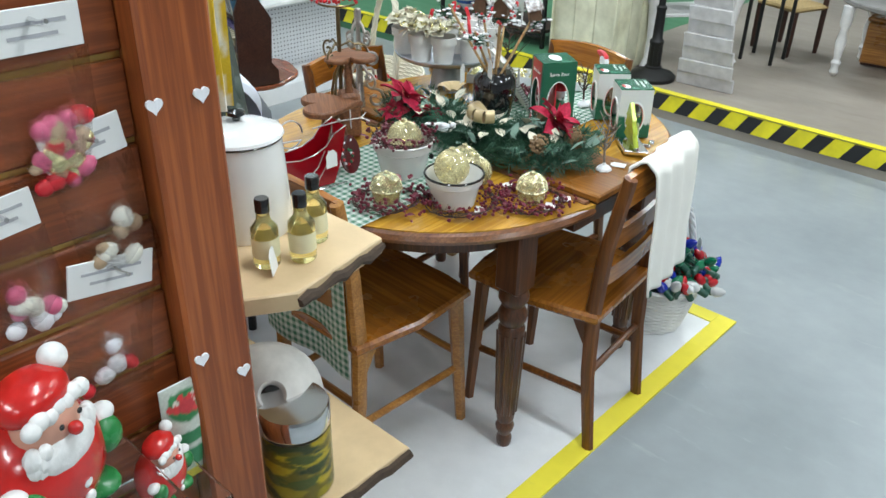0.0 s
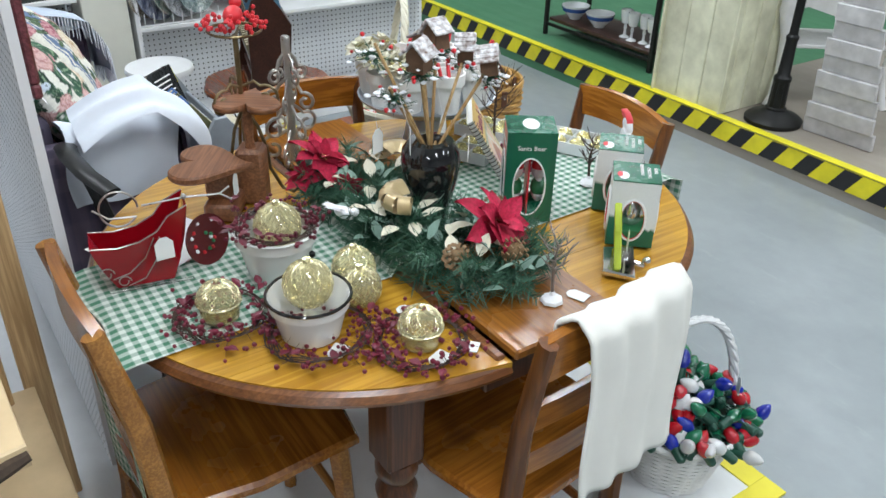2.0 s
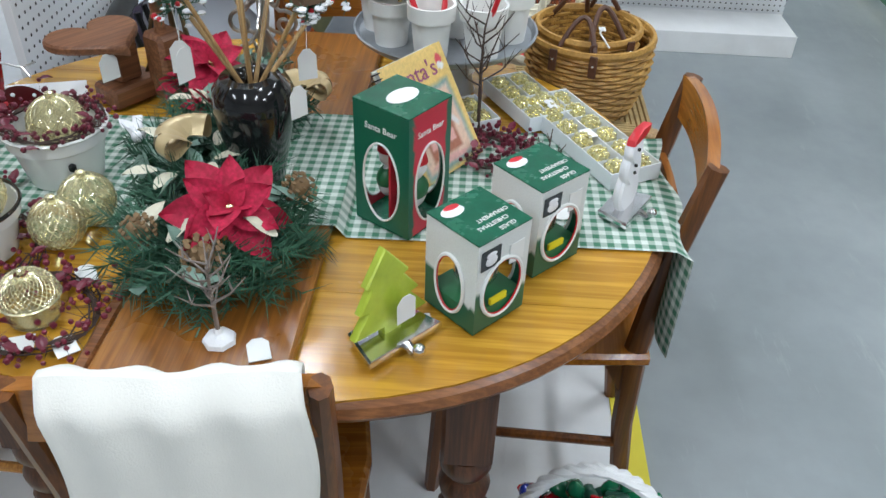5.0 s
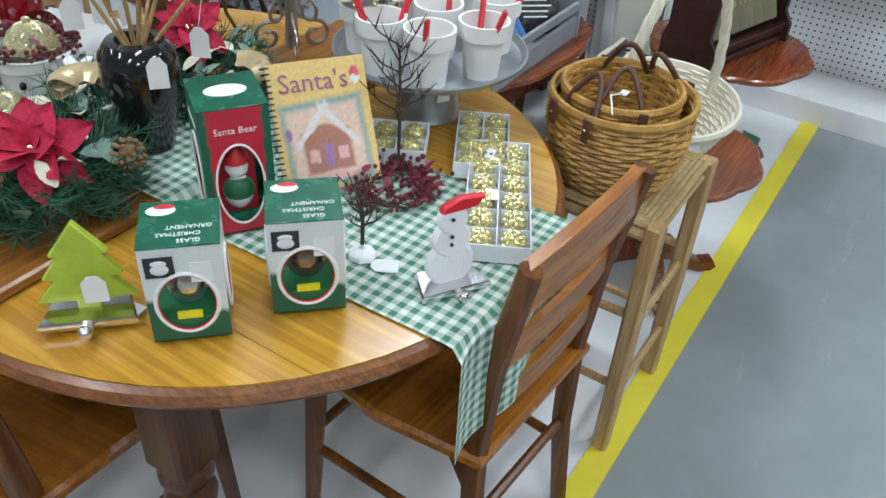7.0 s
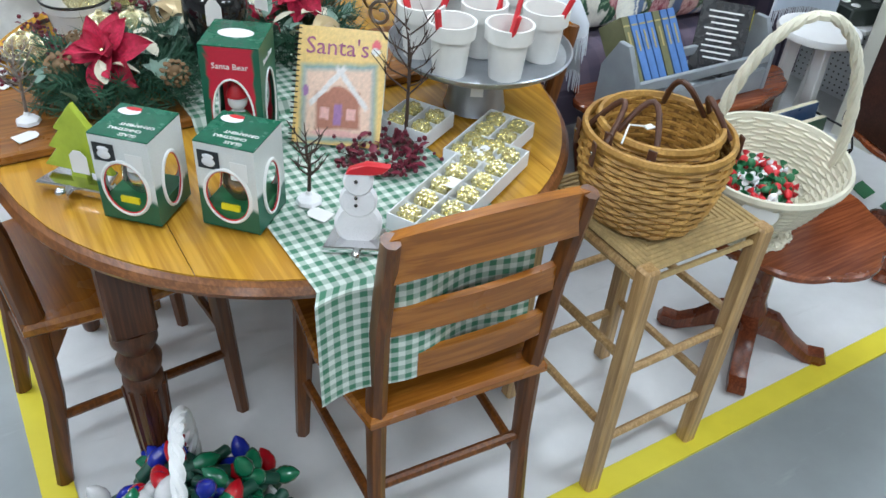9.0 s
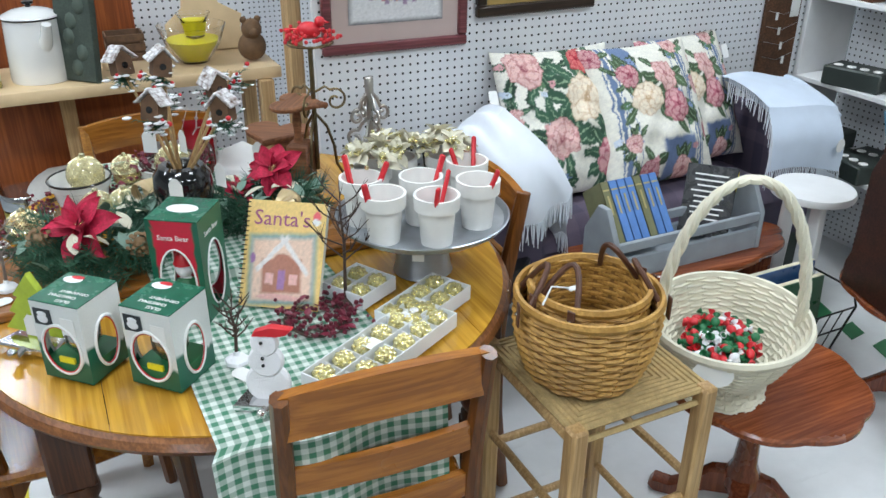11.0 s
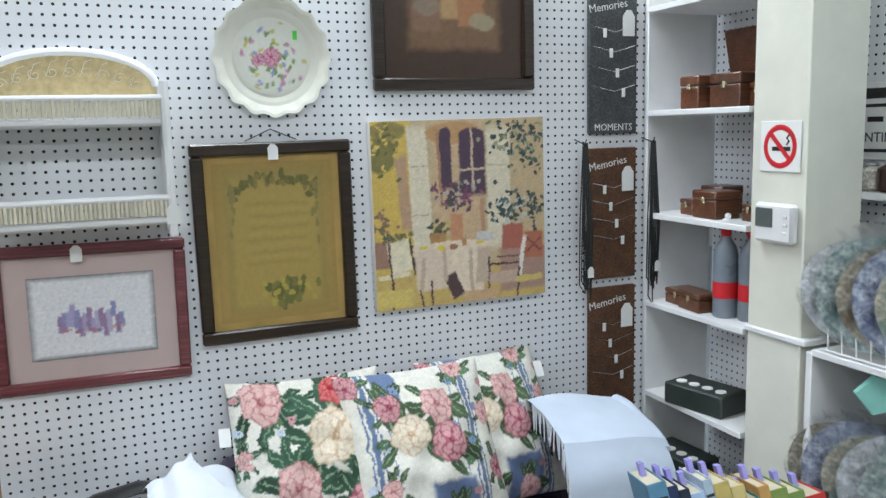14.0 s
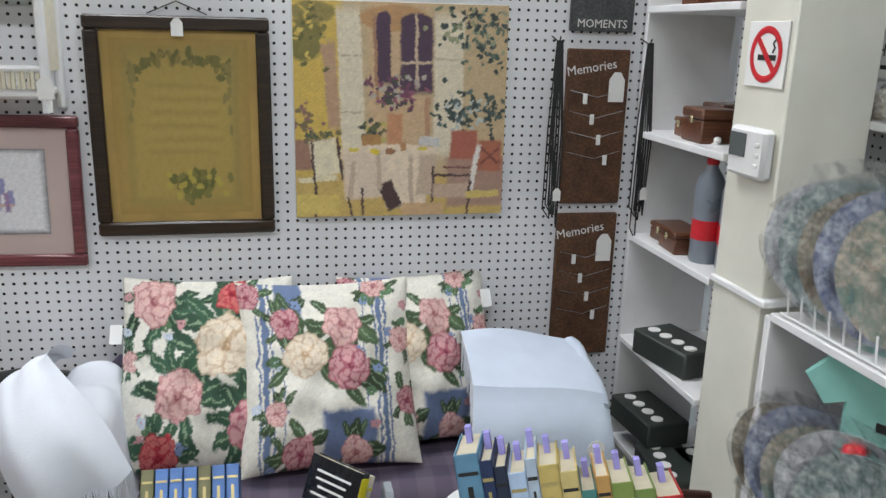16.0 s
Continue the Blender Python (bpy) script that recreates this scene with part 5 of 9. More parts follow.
for z0, z1, mt, lb, ft in ((1.605, 2.05, SLATE, "grey wooden memory board with white script", "MOMENTS"), (1.136, 1.56, BARN, "brown barn-wood memory board with wire and clips", ""), (0.68, 1.107, BARN, "brown barn-wood memory board with white script", "")):
    memory_board(facing(4.292, N_WALL - 0.003, (z0 + z1) / 2, 0), 0.178, z1 - z0, mt, lb, foot=ft)
for x in (4.16, 4.415):
    nk = thing("necklace_bunch", pose(x, N_WALL - 0.03, 1.57), "bunch of dark cord necklaces hanging on a hook", "necklaces", "hanging necklaces")
    part("hook", Geo().tube([(0, 0.03, 0.02), (0, -0.03, 0.005), (0, -0.04, 0.02)], 0.002, 5), IRON, nk)
    for k in range(6):
        dx, ln = -0.018 + 0.007 * k, random.uniform(0.36, 0.5)
        part("cord", Geo().tube([(dx * 0.3, -0.03, 0.01), (dx, -0.032 - 0.002 * k, -ln * 0.5), (dx * 1.1, -0.03, -ln), (dx * 0.6 + 0.012, -0.03, -ln - 0.03), (dx + 0.01, -0.034, -ln * 0.6), (dx * 0.3 + 0.004, -0.03, 0.01)], 0.0022, 5), INK, nk)
    price_tag(nk, pose(0.015, -0.042, -0.38, 90, 0, 0), 0.022, 0.035)

# niche contents
TRINKET = wood("trinket_wood", (0.10, 0.035, 0.018), (0.22, 0.085, 0.04), 0, 0.3, spread=0.3)
def trinket(x, y, z, w, d, h, rz=0):
    b = thing("trinket_box", pose(x, y, z, 0, 0, rz), "small dark wooden trinket box with hinged lid", "box", "wooden trinket boxes")
    part("base", Geo().box((0, 0, h * 0.33), (d, w, h * 0.66), 0.003), TRINKET, b)
    part("lid", Geo().box((0, 0, h * 0.84), (d + 0.004, w + 0.004, h * 0.3), 0.004), TRINKET, b)
    part("clasp", Geo().box((-d / 2 - 0.002, 0, h * 0.66), (0.004, 0.012, 0.018), 0.001), GOLD, b)
for x, y, z, w, d, h in ((0.09, -0.80, 1.675, 0.13, 0.1, 0.10), (0.07, -0.66, 1.675, 0.08, 0.09, 0.10), (0.12, -0.90, 1.675, 0.08, 0.1, 0.07), (0.07, -0.74, 1.345, 0.11, 0.09, 0.085), (0.09, -0.63, 1.345, 0.07, 0.08, 0.05), (0.17, -0.65, 1.345, 0.09, 0.09, 0.09), (0.11, -0.88, 1.345, 0.06, 0.08, 0.05), (0.08, -0.60, 1.05, 0.11, 0.09, 0.05), (0.05, -0.69, 1.05, 0.11, 0.07, 0.06)):
    trinket(EX + x, y, z, w, d, h, random.uniform(-8, 8))
big = thing("wooden_tray", pose(EX + 0.2, -0.80, 1.675, 0, -12, 0), "large reddish wooden box standing on shelf", "box")
part("panel", Geo().box((0, 0, 0.12), (0.03, 0.24, 0.24), 0.004), TRINKET, big)
for k in range(2):
    bo = thing("wine_bottle", pose(EX + 0.06 + 0.03 * k, -0.80 - 0.075 * k, 1.05), "grey painted bottle with red motif and white stopper", "bottle", "painted bottles")
    part("body", Geo().lathe([(0.033, 0), (0.036, 0.01), (0.036, 0.19), (0.03, 0.215), (0.014, 0.24), (0.013, 0.27)], 20), plain("grey_bottle", (0.20, 0.23, 0.27), 0.3, spread=0.1) if k == 0 else bpy.data.materials["grey_bottle"], bo)
    part("motif", Geo().lathe([(0.0365, 0.06), (0.0367, 0.11)], 20, caps=False), RED, bo)
    part("collar", Geo().lathe([(0.0135, 0.245), (0.016, 0.255), (0.014, 0.272)], 14), RED, bo)
    part("stopper", Geo().ball((0, 0, 0.285), 0.016, 10, 7).ball((0.004, 0, 0.305), 0.01, 8, 6), PAPER, bo)
memory_board(Matrix.Translation((EX + 0.285, -0.80, 0.885)) @ pose(0, 0, 0, 90, 0, -90), 0.15, 0.29, ORANGE, "amber wooden memory board inside shelf unit")
for k in range(4):
    nk = thing("necklace_bunch", pose(EX + 0.27, -0.70 - 0.05 * k, 1.65), "dark bead necklaces hanging inside shelf unit", "necklaces", "hanging necklaces")
    part("cord", Geo().tube([(0, 0, 0), (-0.006, 0.012, -0.1), (-0.006, 0.008, -0.24 - 0.02 * k), (-0.006, -0.008, -0.24), (-0.006, -0.012, -0.1), (0, 0, 0)], 0.0045, 5), INK, nk)
DARK_CASE = plain("dark_green_case", (0.035, 0.045, 0.04), 0.45, var=0.3, spread=0.2)
for x, y, z, rz in ((0.06, -0.72, 0.74, 12), (0.03, -0.80, 0.42, -10), (0.14, -0.84, 0.42, 4), (0.05, -0.62, 0.49, 5)):
    tb = thing("jewellery_tray", pose(EX + x, y, z, 0, 0, rz), "dark display box with pale round discs on top", "display box", "dark display boxes")
    part("case", Geo().box((0, 0, 0.035), (0.13, 0.22, 0.07), 0.005), DARK_CASE, tb)
    for k in range(4):
        part("disc", Geo().lathe([(0.017, 0.07), (0.017, 0.073), (0, 0.073)], 14), PAPER, tb, "", pose(-0.02, -0.075 + 0.05 * k, 0))
teal = thing("teal_box", pose(EX + 0.24, -0.72, 1.05), "teal boxed gift at the back of shelf", "box")
part("carton", Geo().box((0, 0, 0.06), (0.05, 0.2, 0.12), 0.003), plain("teal_card", (0.03, 0.22, 0.22), 0.5), teal)

# jars and a brown pot between the post and the back board
SAND = plain("layered_sand", (0.42, 0.36, 0.26), 0.3, var=0.45, scale=30, col2=(0.75, 0.74, 0.70))
for k, (x, y, z, h, r) in enumerate(((0.24, -1.24, 1.05, 0.21, 0.036), (0.25, -1.33, 1.05, 0.19, 0.03), (0.24, -1.42, 1.05, 0.22, 0.04), (0.26, -1.52, 1.05, 0.2, 0.034), (0.26, -1.12, 1.44, 0.075, 0.036), (0.27, -1.19, 1.44, 0.085, 0.045))):
    sj = thing("sand_jar", pose(EX + x, y, z), "grey and brown layered sand jar with a stopper", "jar", "jars behind the platters")
    part("body", Geo().lathe([(r * 0.8, 0), (r, 0.008), (r, h * 0.72), (r * 0.55, h * 0.86), (r * 0.5, h * 0.9)], 20), MAHOG if k == 5 else SAND, sj)
    part("stopper", Geo().lathe([(r * 0.62, h * 0.9), (r * 0.66, h * 0.93), (r * 0.5, h)], 14), bpy.data.materials["teal_card"] if k % 3 == 0 else CHROME, sj)

# printed sign on the back of the upper shelf
hs = thing("printed_sign", Matrix.Translation((EX + 0.318, -1.085, 1.625)) @ pose(0, 0, 0, 90, 0, -90), "white printed sign with black lettering on pegboard", "sign")
part("panel", Geo().box((0, 0, 0.004), (0.185, 0.21, 0.008), 0.002), PAPER, hs)
words("lettering", "HUNTING", 0.038, INK, hs, pose(0, -0.045, 0.0085), label="black capital lettering")
for y, w, h in ((0.075, 0.14, 0.028), (0.042, 0.13, 0.009), (0.005, 0.05, 0.014), (-0.08, 0.14, 0.009)):
    part("print_line", Geo().box((0, y, 0.0085), (w, h, 0.001)), INK, hs)

# platters and shirt on the open shelves
WRAP = glass_mat("plastic_wrap", (0.97, 0.98, 1.0), 0.12)
WRAP.node_tree.nodes["Principled BSDF"].inputs["Alpha"].default_value = 0.6
WRAP.node_tree.nodes["Principled BSDF"].inputs["IOR"].default_value = 1.15
WRAP.node_tree.nodes["Principled BSDF"].inputs["Specular IOR Level"].default_value = 1.0
WRAP_N, WRAP_L = WRAP.node_tree.nodes, WRAP.node_tree.links
add_bump(WRAP_N, WRAP_L, WRAP_N["Principled BSDF"], noise_tex(WRAP_N, WRAP_L, WRAP_N.new("ShaderNodeTexCoord").outputs["Object"], 38.0, 6, None, 0.75), 1.0, 0.03)
PLATES = [plain("platter_" + nm, c, 0.2, 0.1, 0.45, 30, 90, 0.1, c2) for nm, c, c2 in (("silver", (0.50, 0.53, 0.56), (0.74, 0.76, 0.78)), ("teal", (0.14, 0.26, 0.26), (0.62, 0.66, 0.64)), ("umber", (0.20, 0.15, 0.10), (0.52, 0.50, 0.42)), ("blue", (0.13, 0.17, 0.33), (0.58, 0.62, 0.70)), ("mosaic", (0.20, 0.33, 0.29), (0.66, 0.52, 0.42)))]


def platter(m, r, mat, flower):
    p = thing("wrapped_platter", m, "round glass platter in clear wrap on wire stand", "platter", "wrapped platters")
    part("plate", Geo().lathe([(0.0, 0.0), (r * 0.6, 0.002), (r, 0.018), (r, 0.023), (r * 0.6, 0.008), (0.0, 0.006)], 32, caps=False), mat, p)
    part("plastic_wrap", Geo().grid(26, 6, lambda u, v: ((r * 1.05 * v + 0.008 * math.sin(u * 63) * v) * math.cos(6.2832 * u), (r * 1.05 * v) * math.sin(6.2832 * u) + (0.03 if 0.15 < u < 0.35 else 0) * v, 0.03 + 0.006 * math.sin(u * 50 + v * 9))), WRAP, p)
    if flower:
        part("rosette", Geo().ball((0, r * 0.82, 0.04), 0.018, 8, 6).ball((0.014, r * 0.86, 0.04), 0.012, 8, 6), RED, p)
    price_tag(p, pose(0.02, 0.02, 0.04, 0, 0, 12), 0.06, 0.07)
for z, y0, n in ((1.05, -1.27, 5), (0.58, -1.25, 5)):
    for k in range(n):
        platter(Matrix.Translation((EX + 0.06 + 0.012 * (k % 2), y0 - 0.055 * k, z + 0.16)) @ pose(0, 0, 0, 90, 0, -62), 0.145 if k % 2 else 0.13, PLATES[(k + (z < 1) * 2) % 5], k in (3,))
    rk = thing("wire_rack", pose(EX + 0.08, y0 - 0.13, z), "white wire plate rack on shelf", "wire rack", "white plate racks")
    for k in range(9):
        part("prong", Geo().tube([(-0.07, -0.17 + 0.042 * k, 0.005), (-0.075, -0.17 + 0.042 * k, 0.06)], 0.0022, 5), WHITE, rk)
    for x in (-0.07, 0.06):
        part("rail", Geo().tube([(x, -0.19, 0.006), (x, 0.19, 0.006)], 0.003, 5), WHITE, rk)
TEAL_CLOTH = plain("mint_cotton", (0.22, 0.50, 0.44), 0.9, var=0.15, bump=0.4)
shirt = thing("mint_shirt", Matrix.Translation((EX + 0.10, -1.47, 0.885)) @ pose(0, 0, 0, 90, 0, -60), "mint green t-shirt with dark lettering hanging under shelf", "shirt")
part("body", Geo().prism([(-0.1, -0.2), (0.12, -0.2), (0.12, 0.06), (0.17, 0.02), (0.2, 0.08), (0.13, 0.16), (0.05, 0.175), (0, 0.15), (-0.05, 0.175), (-0.12, 0.16), (-0.18, 0.09), (-0.14, 0.04), (-0.1, 0.06)], -0.015, 0.015, bev=0.008), TEAL_CLOTH, shirt)
for k in range(3):
    part("lettering", Geo().box((0.01, 0.03 - 0.045 * k, 0.0165), (0.09 + 0.02 * (k % 2), 0.018, 0.002)), INK, shirt)
for k in range(3):
    gm = thing("dark_shirt", Matrix.Translation((EX + 0.16, -1.7 - 0.09 * k, 0.84)) @ pose(0, 0, 0, 90, 0, -60), "dark folded shirt hanging under shelf", "shirt", "dark shirts")
    part("body", Geo().prism([(-0.09, -0.2), (0.09, -0.2), (0.12, 0.12), (0.04, 0.17), (-0.04, 0.17), (-0.12, 0.12)], -0.015, 0.015, bev=0.008), (RED, INK, PURPLE)[k], gm)
for k in range(5):
    jar = thing("glass_jar", pose(EX + 0.16, -1.30 - 0.13 * k, 1.44), "clear glass jar on upper shelf", "jar", "glass jars")
    part("jar", Geo().lathe([(0.03, 0), (0.034, 0.01), (0.034, 0.07 + 0.03 * (k % 3)), (0.022, 0.09 + 0.03 * (k % 3)), (0.024, 0.11 + 0.03 * (k % 3))], 18), glass_mat("jar_glass", (0.9, 0.95, 0.95), 0.03) if k == 0 else bpy.data.materials["jar_glass"], jar)
tb = thing("blue_vase", pose(EX + 0.24, -1.30, 1.44), "blue wooden candle holder on upper shelf", "vase")
part("stem", Geo().lathe([(0.05, 0), (0.05, 0.02), (0.02, 0.04), (0.025, 0.2), (0.045, 0.24), (0.045, 0.27)], 16), plain("blue_paint", (0.04, 0.16, 0.26), 0.5), tb)


# ---- on the dining table ----
rnd = random.Random(41)
BURGUNDY = plain("burgundy_berry", (0.15, 0.012, 0.03), 0.4, var=0.3, spread=0.2)
TWIG = plain("brown_twig", (0.06, 0.035, 0.025), 0.8, var=0.3, scale=40)
NEEDLE = plain("fir_green", (0.018, 0.085, 0.042), 0.6, var=0.4, scale=14, col2=(0.06, 0.17, 0.105))
SAGE = plain("sage_leaf", (0.20, 0.31, 0.25), 0.6, var=0.25, scale=20)
CRIMSON = plain("crimson_velvet", (0.40, 0.006, 0.035), 0.75, var=0.35, scale=30, col2=(0.60, 0.014, 0.07))
IVORY_LEAF = plain("ivory_leaf", (0.70, 0.66, 0.52), 0.7, var=0.15)
CONE = plain("pinecone_brown", (0.22, 0.13, 0.06), 0.7, var=0.3, scale=60)
SATIN = plain("gold_satin", (0.55, 0.42, 0.23), 0.3, 0.25, 0.15, 20)
SNOW = plain("snow_flock", (0.80, 0.80, 0.82), 0.95, var=0.06, fine=300, bump=0.8)
LIME = plain("lime_enamel", (0.42, 0.52, 0.05), 0.2, 0.1, 0.2, 30)
BOX_GREEN = plain("box_green_card", (0.01, 0.13, 0.07), 0.25, var=0.35, scale=30)
BOX_RED = plain("box_red_card", (0.55, 0.02, 0.04), 0.3, var=0.1)
SILVER = plain("silver_glass", (0.70, 0.70, 0.68), 0.14, 0.9, 0.1, 20)
RED_GLASS = plain("red_glass", (0.38, 0.004, 0.012), 0.06, 0, 0.2, 12, trans=0.3, bump=0.02)
CLAY = plain("white_clay", (0.78, 0.77, 0.74), 0.55, var=0.06, scale=20)
TOY_WOOD = wood("red_brown_toy_wood", (0.20, 0.075, 0.03), (0.33, 0.14, 0.06), 0, 0.55, 0.8, 0.05)
BIRDHOUSE = plain("birdhouse_brown", (0.14, 0.075, 0.04), 0.8, var=0.3, scale=60)
FOIL = plain("gold_foil", (0.84, 0.77, 0.42), 0.24, 0.75, 0.2, 60)
TRAY = plain("white_tray_card", (0.74, 0.76, 0.78), 0.4, var=0.05)
SNOWY_ROOF = plain("snowy_roof", (0.16, 0.09, 0.06), 0.9, 0, 0.1, 75, 300, 0.6, (0.86, 0.86, 0.88))
CLEAR = glass_mat("clear_glass")


def spike(g, a, b, r):
    """A slim needle from a to b."""
    a, b = Vector(a), Vector(b)
    t = (b - a).normalized()
    u = t.orthogonal().normalized()
    w = t.cross(u)
    g.add([a + u * r, a - u * r * 0.5 + w * r * 0.87, a - u * r * 0.5 - w * r * 0.87, b], [(0, 1, 3), (1, 2, 3), (2, 0, 3)])


def sprig(g, a, b, needle, n, r=0.0011):
    """A fir twig from a to b, set round with needles."""
    a, b = Vector(a), Vector(b)
    t = (b - a).normalized()
    spike(g, a, b, 0.002)
    for k in range(n):
        p = a.lerp(b, (k + 0.5) / n)
        d = Vector((rnd.uniform(-1, 1), rnd.uniform(-1, 1), rnd.uniform(-0.7, 1))).normalized()
        d = (d - t * d.dot(t)).normalized() * 0.8 + t * 0.65
        spike(g, p, p + d * needle * rnd.uniform(0.7, 1.1), r)


def blade(length, width, curl, m=None, g=None, nv=7):
    """A pointed leaf along +y, with a rib and a curl."""
    g = g or Geo()
    return g.grid(4, nv, lambda u, v: ((u - 0.5) * 2 * width * math.sin(math.pi * min(v * 0.96 + 0.04, 1)) ** 0.8 * (1.15 - 0.4 * v), v * length, curl * length * (v - v * v * 1.3) + abs(u - 0.5) * width * 0.5), m)


def place_tag(x, y, z, turn, tilt=0):
    solid("price_tag", Geo().prism([(-0.014, -0.02), (0.014, -0.02), (0.014, 0.012), (0.006, 0.02), (-0.006, 0.02), (-0.014, 0.012)], 0, 0.0012), PAPER, "small white paper price tag lying on the table", "price tag", "price tags on the table", m=pose(x, y, z, tilt, 0, turn))


def poinsettia(parent, m, r, mat, petal_name="petal"):
    for ring, (n, k, up, lift) in enumerate(((6, 1.0, 6, 0), (6, 0.82, 24, 0.006), (4, 0.55, 44, 0.012))):
        me = blade(r * k, r * 0.31 * k, 0.34).mesh(petal_name, [mat])
        for i in range(n):
            part(petal_name, me, mat, parent, "", m @ pose(0, 0, lift, up + rnd.uniform(-18, 24), rnd.uniform(-28, 28), 360 * i / n + ring * 33 + rnd.uniform(-14, 14)))
    g = Geo()
    for i in range(9):
        a = i * 2.4
        g.ball((0.0035 * math.sqrt(i) * math.cos(a), 0.0035 * math.sqrt(i) * math.sin(a), 0.016), 0.0045, 6, 4)
    part("flower_centre", g, FOIL, parent, "", m)


def pinecone(parent, m, r=0.026):
    g = Geo().ball((0, 0, r * 0.9), r * 0.62, 8, 6, (1, 1, 1.4))
    for k in range(46):
        a, h = k * 2.399, k / 46
        rr = r * math.sin(math.pi * (0.12 + 0.8 * h)) ** 0.7
        g.ball((rr * math.cos(a), rr * math.sin(a), 0.004 + h * r * 1.7), r * 0.2, 5, 3, (1, 1, 0.4))
    part("pinecone", g, CONE, parent, "", m)


def bow(parent, m, s=0.05):
    for i in range(5):
        a = radians(-70 + 35 * i)
        g = Geo()
        g.grid(12, 2, lambda u, v: (s * (0.15 + 0.85 * math.sin(math.pi * u)) * math.cos(a) - (v - 0.5) * s * 0.45 * math.sin(a), s * (0.15 + 0.85 * math.sin(math.pi * u)) * math.sin(a) + (v - 0.5) * s * 0.45 * math.cos(a), s * 0.55 * math.sin(2 * math.pi * u) * 0.6 + s * 0.3))
        part("ribbon_loop", g, SATIN, parent, "", m)


def berry_wreath(x, y, z, r, label, spread=0.5, n=130):
    w = thing("berry_wreath", pose(x, y, z), label, "wreath", "burgundy berry wreaths")
    g, b = Geo(), Geo()
    for k in range(7):
        ph = rnd.uniform(0, 6)
        g.tube([((r + 0.008 * math.sin(3 * a + ph)) * math.cos(a), (r + 0.008 * math.sin(3 * a + ph)) * math.sin(a), 0.008 + 0.005 * math.sin(5 * a + ph)) for a in [2 * math.pi * i / 26 for i in range(26)]], 0.0013, 4, True)
    lf = Geo()
    for k in range(n):
        a, q = rnd.uniform(0, 2 * math.pi), r + rnd.gauss(0, r * spread * 0.42)
        p = (q * math.cos(a), q * math.sin(a), 0.006 + abs(rnd.gauss(0, 0.012)))
        b.ball(p, rnd.uniform(0.003, 0.0052), 6, 4)
        spike(g, (r * math.cos(a + 0.1), r * math.sin(a + 0.1), 0.008), p, 0.0008)
        if k % 8 == 0:
            blade(0.022, 0.008, 0.3, Matrix.Translation(Vector(p)) @ pose(0, 0, 0, rnd.uniform(-10, 40), 0, rnd.uniform(0, 360)), lf, 3)
    part("twig_ring", g, TWIG, w)
    for nm, gg, mt in (("berries", b, BURGUNDY), ("leaves", lf, BURGUNDY)):
        ob = part(nm, gg, mt, w)
        ob["kind"] = "stuff"
    return w


def net(g, r, z0, a0, a1, turns, n=14, wire=0.0009):
    """Crossing wires on a ball, between two heights given as angles."""
    for sg in (-1, 1):
        for k in range(n):
            pts = []
            for i in range(9):
                e = radians(a0 + (a1 - a0) * i / 8)
                a = 2 * math.pi * k / n + sg * turns * i / 8
                pts.append((r * math.cos(e) * math.cos(a), r * math.cos(e) * math.sin(a), z0 + r * math.sin(e)))
            g.tube(pts, wire, 4)


def gold_ball(x, y, z, r):
    o = thing("glass_ornament_ball", pose(x, y, z - r), "round gold glass ball ornament with a crossed wire net", "ornament", "gold net balls")
    part("ball", Geo().ball((0, 0, r), r * 0.97, 24, 16), GOLD_GLASS, o)
    g = Geo()
    net(g, r, r, -80, 80, 2.2, 20, 0.0005)
    part("wire_net", g, GOLD, o)
    part("cap", Geo().lathe([(0.007, 2 * r - 0.002), (0.007, 2 * r + 0.007), (0.002, 2 * r + 0.009)], 10), GOLD, o)


def candle_jar(x, y, z):
    o = thing("candle_jar", pose(x, y, z) @ Matrix.Scale(0.86, 4), "amber glass candle jar under a gold wire mesh lid", "candle jar", "gold candle jars")
    part("jar", Geo().lathe([(0.03, 0), (0.038, 0.006), (0.041, 0.03), (0.041, 0.046), (0.037, 0.047), (0.036, 0.012), (0.001, 0.01)], 24), GOLD_GLASS, o)
    g = Geo()
    net(g, 0.045, 0.044, 0, 76, 1.2, 30, 0.0007)
    g.tube([(0.045 * math.cos(a), 0.045 * math.sin(a), 0.045) for a in [2 * math.pi * i / 24 for i in range(24)]], 0.0022, 5, True)
    part("mesh_lid", g, GOLD, o)
    part("knob", Geo().lathe([(0.003, 0.086), (0.006, 0.089), (0.005, 0.095), (0.0005, 0.098)], 10), GOLD, o)


def bucket(x, y, z, r, h, label, rim):
    o = thing("enamel_pot", pose(x, y, z), label, "pot", "white enamel pots")
    part("body", Geo().lathe([(0.001, 0.003), (r * 0.72, 0), (r * 0.74, 0.006), (r * 0.9, h * 0.72), (r * 0.97, h * 0.76), (r, h), (r * 0.955, h), (r * 0.88, h * 0.74), (r * 0.7, 0.008), (0.001, 0.008)], 32), ENAMEL, o)
    part("rim", Geo().tube([(r * math.cos(a), r * math.sin(a), h) for a in [2 * math.pi * i / 36 for i in range(36)]], 0.003, 6, True), rim, o)
    return o


